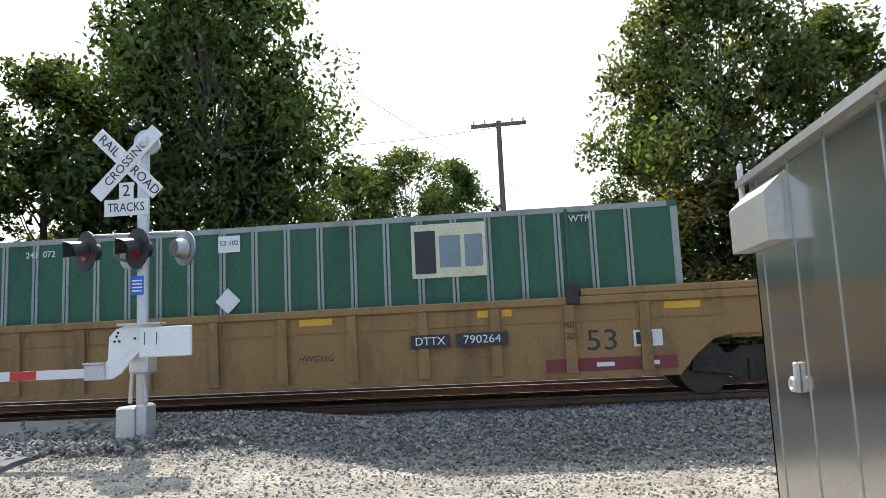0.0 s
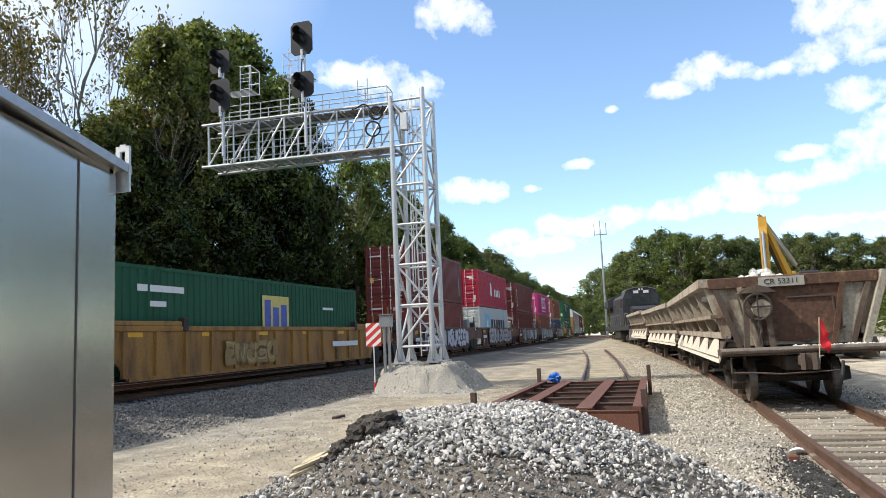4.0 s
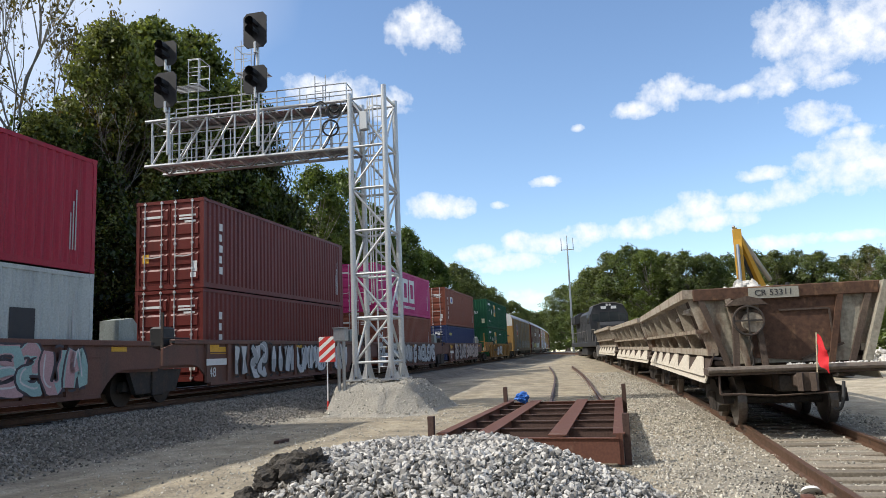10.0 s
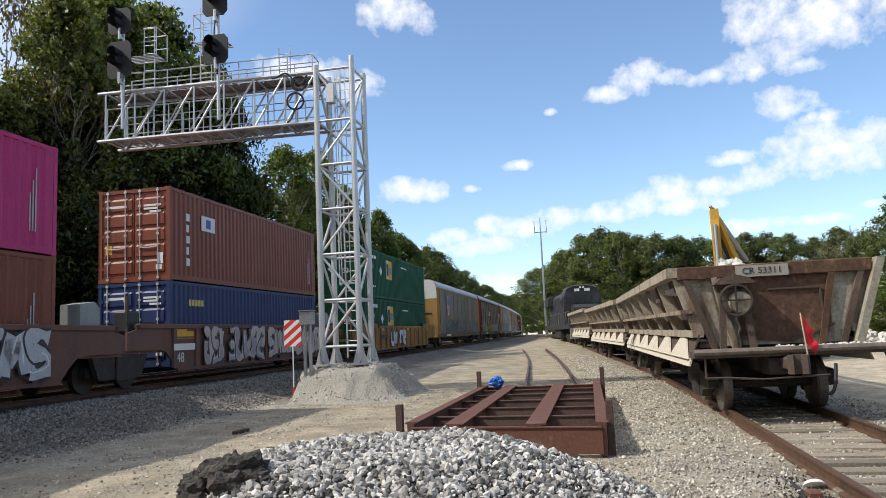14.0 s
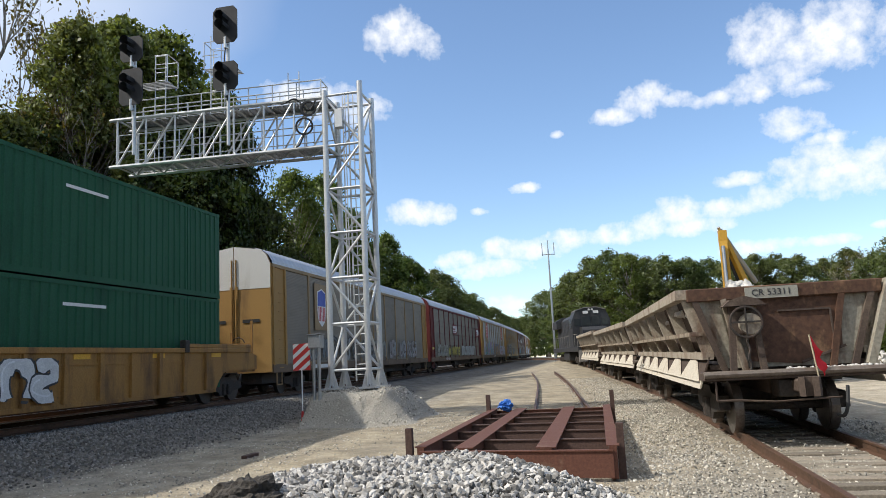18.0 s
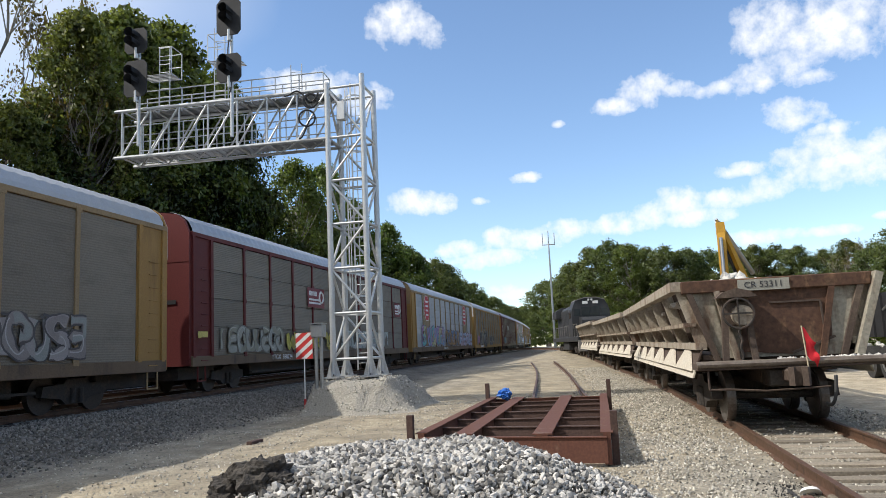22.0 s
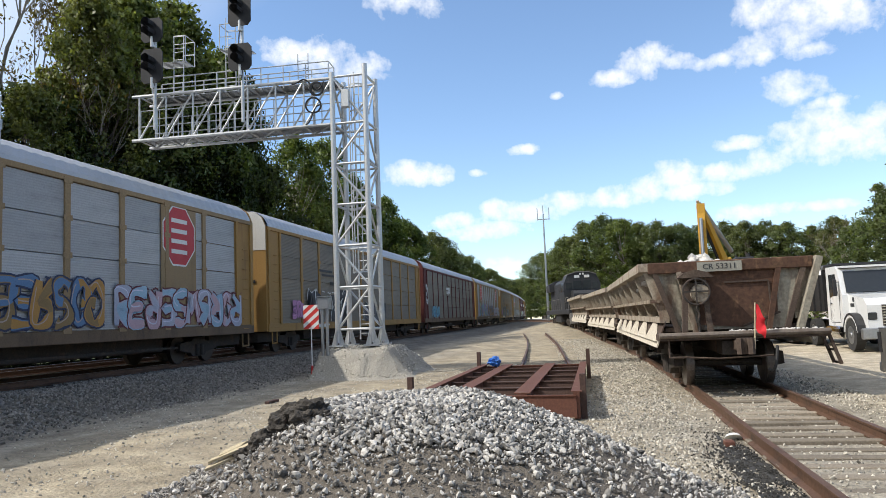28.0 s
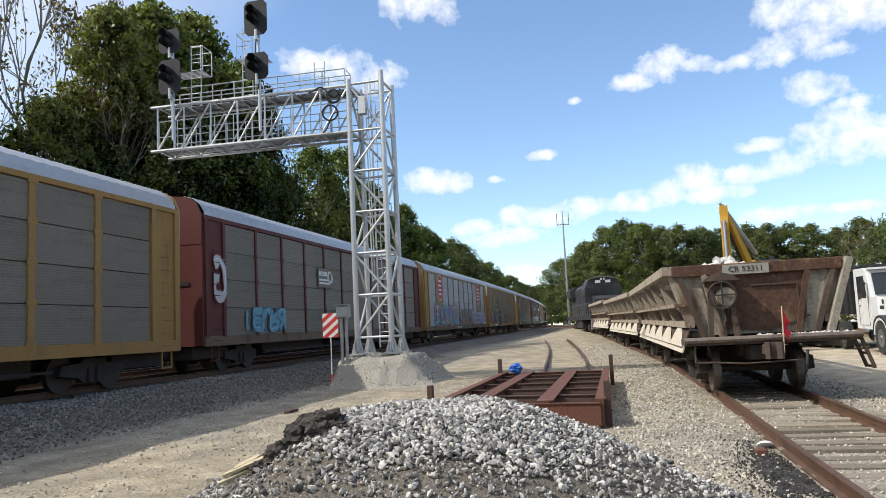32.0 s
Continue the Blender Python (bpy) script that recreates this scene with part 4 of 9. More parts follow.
part("gable_wall", Build().prism(gable, SY1 - .05, SY1 - .02, "y"), alum, sh)
seams = [SX0, SX0 + .32, SX0 + .97, SX0 + 1.61, SX1]


def panel_top(x):
    return EAVE + .035 if x < SX0 + .34 else EAVE + .035 - .045 * (x - SX0 - .32)


for i in range(4):
    a, c = seams[i] + .003, seams[i + 1] - .003
    part("wall_panel", Build().prism([(a, gs), (c, gs), (c, min(panel_top(c), EAVE + .09 * min(1, (SX1 - c) / .5))), (a, min(panel_top(a), EAVE + .19 * (a - SX0)))], SY0, SY0 + .018, "y"), alum, sh)
for x in seams[1:-1]:
    part("seam", Build().box(x - .003, SY0 - .005, gs, x + .005, SY0 + .004, EAVE - .01), seam_dark, sh, "narrow dark panel seam")
part("side_wall", Build().box(SX1 - .03, SY0 + .02, gs, SX1, SY1 - .02, EAVE), alum, sh)
ys_ = [SY0 + .005, SY0 + .34, SY0 + .95, SY0 + 1.5, SY0 + 2.08, SY1 - .02]
for i in range(5):
    part("side_panel", Build().box(SX0, ys_[i] + .003, gs, SX0 + .03, ys_[i + 1] - .003, EAVE), alum, sh)
    if i < 4:
        part("seam", Build().box(SX0 - .005, ys_[i + 1] - .007, gs, SX0 + .002, ys_[i + 1] + .005, EAVE - .02), alum_dark, sh)
# roof
ov = .05
roof = Build()
for x0, x1, z0, z1 in ((SX0 - ov, mid, EAVE - .02, RIDGE), (mid, SX1 + ov, RIDGE, EAVE - .02)):
    roof.add([(x0, SY0 - ov, z0), (x1, SY0 - ov, z1), (x1, SY1 + ov, z1), (x0, SY1 + ov, z0), (x0, SY0 - ov, z0 + .035), (x1, SY0 - ov, z1 + .035), (x1, SY1 + ov, z1 + .035), (x0, SY1 + ov, z0 + .035)],
             [(0, 1, 2, 3), (7, 6, 5, 4), (0, 4, 5, 1), (1, 5, 6, 2), (2, 6, 7, 3), (3, 7, 4, 0)])
part("roof", roof, alum_dark, sh)
part("fascia", Build().prism([(SX0 - ov, EAVE - .03), (SX0 - ov, EAVE + .02), (mid, RIDGE + .04), (SX1 + ov, EAVE + .02), (SX1 + ov, EAVE - .03), (mid, RIDGE - .01)], SY0 - ov - .012, SY0 - ov, "y"), alum_dark, sh)
part("fascia", Build().box(SX0 - ov - .012, SY0 - ov, EAVE - .03, SX0 - ov, SY1 + ov, EAVE + .018), alum_dark, sh)
for x, y in ((SX0 - .03, SY0 - .02), (SX0 - .03, SY1 + .02), (SX1 + .03, SY0 - .02), (SX1 + .03, SY1 + .02)):
    lug = Build()
    lug.box(x - .008, y - .045, EAVE - .13, x + .008, y + .045, EAVE + .035)
    lug.box(x - .008, y - .045, EAVE + .035, x + .008, y - .018, EAVE + .13)
    lug.box(x - .008, y + .018, EAVE + .035, x + .008, y + .045, EAVE + .13)
    lug.box(x - .008, y - .018, EAVE + .10, x + .008, y + .018, EAVE + .14)
    part("lifting_lug", lug, galv, sh)
for dy in (-.03, .05):
    part("hook", Build().prism([(SX0 - .065, EAVE - .255), (SX0, EAVE - .235), (SX0, EAVE - .17), (SX0 - .02, EAVE - .21)], SY0 + .06 + dy * .5, SY0 + .064 + dy * .5, "y"), galv, sh)
part("hook_plate", Build().box(SX0 - .065, SY0 + .04, EAVE - .258, SX0, SY0 + .095, EAVE - .25), galv, sh)
hood = Build()
hy0, hy1 = SY1 - .74, SY1 + .02
hood.prism([(SX0, EAVE - .08), (SX0 - .13, EAVE - .20), (SX0 - .13, EAVE - .50), (SX0, EAVE - .50)], hy0, hy1, "y")
part("vent_hood", hood, hood_mat, sh, "bent aluminium ventilation hood")
part("lock_hasp", Build().box(SX0 - .03, SY1 - .66, 1.28, SX0, SY1 - .62, 1.46, .008).ring((SX0 - .045, SY1 - .64, 1.33), (1, 0, 0), .035, .012), galv, sh, "padlocked hasp")
part("base_skirt", Build().box(SX0 + .03, SY0 + .05, gs - .3, SX1 - .03, SY1 - .05, gs + .02), galv, sh)

# ---------------------------------------------------------------- crossing signal with gate
cx, cy = -6.47, 10.2
cz = land(cx, cy) + .13
xs_ = thing("crossing_signal", "railroad crossing signal with crossbuck, flashing lamps and lowered gate arm", "crossing signal")
foot = Build().box(cx - .29, cy - .22, cz - .25, cx - .02, cy + .15, cz + .40, .03).box(cx - .03, cy - .15, cz - .25, cx + .13, cy + .17, cz + .43, .03)
part("base", foot, galv, xs_, "grey cast junction base")
part("mast", Build().cyl((cx, cy, cz + .4), (cx, cy, cz + 4.36), .085, n=16), galv, xs_, smooth=False)
part("bell", Build().cyl((cx + .08, cy - .08, cz + 4.30), (cx + .08, cy - .02, cz + 4.30), .2, .17, n=20).ball((cx + .08, cy, cz + 4.30), .17, 1, 14, 8), galv, xs_, "grey round bell")
fy = cy - .13
for a, txt in ((45, (("CROSS", -.30), ("ING", .38))), (-45, (("RAIL", -.36), ("ROAD", .36)))):
    bl = Build().prism([(-.68, -.115), (.68, -.115), (.68, .115), (-.68, .115)], -.008, .008, "y")
    dy = 0 if a == 45 else .02
    ob = part("crossbuck_blade", bl, decal_white, xs_, "white reflective crossbuck blade", at=pose(cx - .20, fy + dy, cz + 3.99, 0, -a, 0))
    if a == 45:
        words("CROSSING", .185, decal_black, ob, pose(0, -.010, 0), squeeze=1.0)
    else:
        words("RAIL", .2, decal_black, ob, pose(-.4, -.010, 0))
        words("ROAD", .2, decal_black, ob, pose(.4, -.010, 0))
ob = part("track_count_sign", Build().prism([(-.34, 0), (.34, 0), (.34, .25), (.11, .25), (.11, .5), (-.11, .5), (-.11, .25), (-.34, .25)], -.006, .006, "y"), decal_white, xs_, "white sign naming two tracks", at=pose(cx - .2, fy, cz + 3.19))
words("TRACKS", .19, decal_black, ob, pose(0, -.008, .12), squeeze=.82)
words("2", .25, decal_black, ob, pose(0, -.008, .37))
part("lamp_bar", Build().cyl((cx - .75, cy - .05, cz + 2.92), (cx + .62, cy + .06, cz + 2.92), .028, n=8), galv, xs_)
dull_red = material("dull_red_lens", (.22, .015, .015), .25, 0, .2, 20, 60, .2)
for dx, front in ((-.80, 1), (.0, 1), (-.30, 0), (.58, 0)):
    c = Vector((cx + dx, cy - (.16 if front else -.12), cz + 2.68))
    n = Vector((-.5, -.86, 0)).normalized() * (1 if front else -1)
    disc = Build().cyl(c, c + n * .02, .30 if front else .26, n=28)
    part("lamp_background", disc, black if front else alum_dark, xs_, "round lamp background" if front else "grey back of a lamp")
    part("lamp_housing", Build().cyl(c - n * .01, c - n * .18, .16, .12, n=18), black if front else alum_dark, xs_)
    if front:
        part("lens", Build().cyl(c + n * .021, c + n * .04, .145, n=20), dull_red, xs_, "dark red lens")
        side = Vector((n.y, -n.x, 0))
        pts = []
        for k, (d0, r) in enumerate(((.02, .16), (.36, .17))):
            for i in range(11):
                a = math.pi * (i / 10) * 1.15 - .075 * math.pi
                pts.append(tuple(c + n * (d0 - .1 * k * abs(math.cos(a))) + side * r * math.cos(a) + Vector((0, 0, r * math.sin(a) - .05 * k))))
        part("lamp_visor", Build().add(pts, [(i, i + 1, 12 + i, 11 + i) for i in range(10)]), black, xs_, "black visor")
blue = material("blue_sign", (.03, .12, .5), .5)
ob = part("notice", Build().box(cx - .11, fy - .01, cz + 2.0, cx + .08, fy, cz + 2.28), blue, xs_, "small blue notice plate")
for k in range(4):
    part("notice_line", Build().box(cx - .09, fy - .013, cz + 2.05 + .05 * k, cx + .06, fy - .0105, cz + 2.07 + .05 * k), decal_white, ob)
mech = Build().box(-.02, -.16, .86, .26, .14, 1.2, .03).cyl((.1, -.2, 1.3), (.1, .1, 1.3), .2, n=18)
mech_ob = part("gate_mechanism", mech, galv, xs_, "grey gate motor housing", at=pose(cx, cy - .2, cz))
plate_pts = [(-.56, .81), (-.56, 1.02), (-.31, 1.02), (-.27, 1.08), (-.25, 1.40), (-.15, 1.50), (.03, 1.55), (.5, 1.53), (.5, 1.3), (.24, 1.22), (.07, 1.06), (-.08, .88), (-.21, .81)]
arm_ob = part("counterweight_arm", Build().prism(plate_pts, -.02, .02, "y"), white_paint, xs_, "white steel counterweight arm", at=pose(cx, cy - .44, cz))
for bx_, bz_ in ((-.14, 1.4), (-.10, 1.33), (-.17, 1.33), (-.12, 1.45), (.13, 1.36), (.3, 1.36), (.48, 1.36)):
    part("bolt", Build().cyl((bx_, -.03, bz_), (bx_, -.02, bz_), .018, n=8), dark_steel, arm_ob)
part("arm_flange", Build().box(-.1, -.1, 1.545, .54, .08, 1.575).box(-.6, -.1, 1.02, -.3, .08, 1.05), galv, arm_ob)
cw_ = part("counterweight", Build().box(cx + .22, cy - .52, cz + 1.09, cx + .97, cy - .46, cz + 1.51, .012), white_paint, xs_, "white counterweight plate")
for bx_ in (.3, .48):
    part("slot", Build().box(cx + bx_ - .006, cy - .524, cz + 1.26, cx + bx_ + .006, cy - .519, cz + 1.44), black, cw_)
part("arm_bracket", Build().box(cx - .6, cy - .5, cz + .8, cx - .3, cy - .38, cz + 1.02, .01), galv, xs_)
ga = part("gate_arm", Build().box(cx - 7.0, cy - .44, cz + .84, cx - .5, cy - .40, cz + .97), decal_white, xs_, "lowered white and red gate arm")
for k in range(8):
    x1 = cx - 1.35 - .8 * k
    part("red_stripe", Build().box(x1 - .4, cy - .445, cz + .842, x1, cy - .441, cz + .968), red_paint, ga)
for s in (-.12, .12):
    part("rod", Build().cyl((cx + s, cy - .12, cz + .45), (cx + s * .6, cy - .14, cz + 1.0), .03, n=8), galv, xs_)

rk_ = random.Random(51)
sp_ = []
for _ in range(900):
    x, y = cx + rk_.gauss(-.6, 1.1), cy - .25 + rk_.gauss(0, .35)
    if x > -9.5:
        sp_.append((x, y, land(x, y) + .12 + .02 * rk_.random(), rk_.uniform(.05, .14)))
scatter("foot_stones", sp_, ballast_mat, "dark loose stones round the foot of the crossing signal", "stones", 52)

# ---------------------------------------------------------------- the train
SPEED = 8.45
TRAIN = []                    # (thing, centre along the track at the start, height over the rail)


def onboard(ob, x, z=0.0):
    TRAIN.append((ob, x, z))
    return ob


def steel(name, color, second=None, amount=.35, rough=.6, spec=.22, **more):
    m = material(name, color, rough, 0, .22, 1.3, 26, .15, second, amount, streak=.75, **more)
    m.node_tree.nodes["Principled BSDF"].inputs["Specular IOR Level"].default_value = spec
    return m


ttx_yellow = steel("dirty_orange_yellow_paint", (.34, .178, .05), (.15, .082, .038), .58)
ttx_brown = steel("weathered_brown_yellow_paint", (.30, .178, .072), (.17, .10, .05), .5)
tan_well = steel("faded_red_brown_well_paint", (.17, .085, .065), (.115, .078, .065), .5)
c_green = steel("green_container_paint", (.042, .12, .072), (.03, .08, .05), .4)
c_green2 = steel("dark_green_container_paint", (.016, .088, .044), (.014, .062, .034), .4)
c_blue = steel("blue_container_paint", (.045, .075, .24), (.05, .07, .16), .4)
c_navy = steel("navy_container_paint", (.03, .045, .12), None, .3, rough=.44, spec=.24)
c_white = steel("white_container_paint", (.62, .62, .60), (.45, .44, .41), .35)
c_rust = steel("red_brown_container_paint", (.19, .034, .024), (.14, .032, .024), .4, rough=.44, spec=.24)
c_maroon = steel("maroon_container_paint", (.145, .029, .024), (.10, .024, .021), .4, rough=.44, spec=.24)
c_red = steel("crimson_container_paint", (.36, .022, .045), (.28, .03, .045), .4, rough=.44, spec=.24)
c_grey = steel("pale_grey_container_paint", (.46, .49, .47), (.36, .38, .37), .35, rough=.44, spec=.24)
c_post = steel("grey_container_post_paint", (.30, .325, .30), (.20, .22, .20), .4)
c_pink = steel("magenta_container_paint", (.47, .036, .165), (.38, .036, .14), .3, rough=.44, spec=.24)
c_orange = steel("orange_brown_container_paint", (.22, .068, .042), (.165, .06, .04), .4, rough=.44, spec=.24)
d_yellow = material("yellow_decal", (.62, .52, .14), .6)
d_cream = material("cream_decal", (.62, .60, .40), .6)
d_blue = material("blue_decal", (.06, .10, .42), .6)
d_cyan = material("pale_blue_decal", (.20, .48, .62), .6)
d_red = material("red_decal", (.50, .04, .05), .6)
d_maroon = material("maroon_decal", (.20, .03, .035), .6)
d_slate = material("slate_grey_decal", (.20, .25, .28), .6)
d_grey = material("grey_decal", (.45, .45, .45), .6)
d_orange = material("orange_yellow_decal", (.75, .40, .03), .6)


def block_word(parent, name, x0, z0, heights, width, gap, face, mat, label=""):
    """A brand word as plain upright blocks."""
    x = x0
    for h in heights:
        part(name, Build().box(x, face - .006, z0, x + width, face - .002, z0 + h), mat, parent, label)
        x += width + gap


def plate(parent, name, x0, x1, z0, z1, face, mat, label="", depth=.006, back=.002):
    return part(name, Build().box(x0, face - depth, z0, x1, face - back, z1), mat, parent, label)


PAINTS = {}


def spray(color):
    if color not in PAINTS:
        PAINTS[color] = material("spray_paint", color, .6, 0, .2, 3, 30, .05)
    return PAINTS[color]


def graffiti(parent, x0, x1, z0, z1, fills, outline, seed, face, letters=6, weight=1.0, label="spray-painted graffiti"):
    """Fat overlapping strokes in spray paint, outlined, with thin highlights; no readable letters."""
    rng = random.Random(seed)
    w, hgt = (x1 - x0) / letters, z1 - z0
    out, shine = Build(), Build()
    layers = {f: Build() for f in fills}

    def ribbon(b, path, half, d):
        left, right = [], []
        n = len(path)
        for i, (u, v) in enumerate(path):
            (ua, va), (ub, vb) = path[max(0, i - 1)], path[min(n - 1, i + 1)]
            ln = math.hypot(ub - ua, vb - va) or 1
            nx, nz = -(vb - va) / ln, (ub - ua) / ln
            k = half[i] if isinstance(half, list) else half
            left.append((u + nx * k, v + nz * k))
            right.append((u - nx * k, v - nz * k))
        pts = [(min(x1, max(x0, u)), face - d, min(z1, max(z0, v))) for u, v in left + right]
        b.add(pts, [(i, i + 1, n + i + 1, n + i) for i in range(n - 1)])

    forms = (
        lambda: [(-.3, .42), (-.32, 0), (-.28, -.42)],
        lambda: [(.3, .42), (.1, .45), (-.3, .3), (-.2, .05), (.2, -.05), (.3, -.3), (0, -.45), (-.32, -.36)],
        lambda: [(-.3, .4), (-.33, -.2), (-.1, -.44), (.2, -.35), (.33, 0), (.3, .42)],
        lambda: [(-.3, -.42), (-.12, .4), (.1, -.1), (.2, .42), (.34, -.44)],
        lambda: [(.3, .3), (0, .44), (-.32, .1), (-.25, -.32), (.05, -.44), (.33, -.25), (.3, 0), (.05, .0)],
        lambda: [(-.28, -.44), (-.3, .4), (.15, .42), (.3, .2), (.1, .02), (-.2, 0), (.3, -.42)],
        lambda: [(.32, .4), (-.3, .38), (-.28, 0), (.2, .02), (-.28, -.02), (-.3, -.4), (.34, -.42)],
    )
    for i in range(letters):
        raw = rng.choice(forms)()
        slant, sq = rng.uniform(-.15, .3), rng.uniform(1.1, 1.5) * rng.choice((-1, -1, 1))
        if rng.random() < .5:
            raw = [(u, -v) for u, v in raw]
        knots = [((x0 + w * (i + .5)) + (u * sq * 1.05 + slant * v) * w, (z0 + z1) / 2 + v * hgt * .86) for u, v in raw]
        path = []
        for k in range(len(knots) - 1):
            p0, p1, p2, p3 = knots[max(0, k - 1)], knots[k], knots[k + 1], knots[min(len(knots) - 1, k + 2)]
            for q in range(4):
                t_ = q / 4
                path.append(tuple(.5 * (2 * b_ + (c_ - a_) * t_ + (2 * a_ - 5 * b_ + 4 * c_ - d_) * t_ ** 2 + (3 * b_ - a_ - 3 * c_ + d_) * t_ ** 3) for a_, b_, c_, d_ in zip(p0, p1, p2, p3)))
        path.append(knots[-1])
        base = min(w * .19, hgt * .16) * weight
        half = [base * (1 + .35 * math.sin(k * .9 + i) + rng.uniform(-.08, .08)) for k in range(len(path))]
        d = .003 + .0008 * (i % 8)
        ribbon(out, path, [h + .05 * weight for h in half], d)
        ribbon(layers[fills[i % len(fills)]], path, half, d + .0003)
        if len(fills) > 1:
            ribbon(layers[fills[(i + 1) % len(fills)]], path[len(path) // 2:], [h * .75 for h in half[len(path) // 2:]], d + .00045)
        ribbon(shine, [(u - base * .45, v + base * .3) for u, v in path[1:len(path) // 2]], base * .13, d + .0006)
        for _ in range(2):
            u, v = x0 + w * (i + rng.random()), rng.choice((z0 + .08 * hgt, z1 - .08 * hgt))
            ribbon(out, [(u, v), (u + rng.uniform(-.1, .3) * w, v + rng.uniform(-.06, .06) * hgt), (u + rng.uniform(.2, .5) * w, v)], .03, d - .0004)
    g = tagged(part("graffiti", out, spray(outline), parent, label), kind="stuff")
    for f, b in layers.items():
        if b.f:
            tagged(part("graffiti_fill", b, spray(f), g), kind="stuff")
    pale = tuple(min(.75, sum(f[i] for f in fills) / len(fills) * 1.3 + .08) for i in range(3))
    tagged(part("graffiti_highlight", shine, spray(pale), g), kind="stuff")


def corrugated(L, H, period, flat, slope, depth, y, sgn):
    """A trapezoid-corrugated wall from x = 0 to L."""
    prof = [(0.0, 0.0)]
    x = .12
    while x < L - .12 - period:
        prof += [(x, 0), (x + slope, depth), (x + slope + flat, depth), (x + 2 * slope + flat, 0)]
        x += period
    prof.append((L, 0.0))
    b = Build()
    v = [(px, y + sgn * d, 0.16) for px, d in prof] + [(px, y + sgn * d, H - .1) for px, d in prof]
    n = len(prof)
    b.add(v, [(i, i + 1, n + i + 1, n + i) for i in range(n - 1)])
    return b


rod_grey = material("galvanized_lock_rod", (.62, .61, .59), .4, .3, .15, 6, 30, .05)


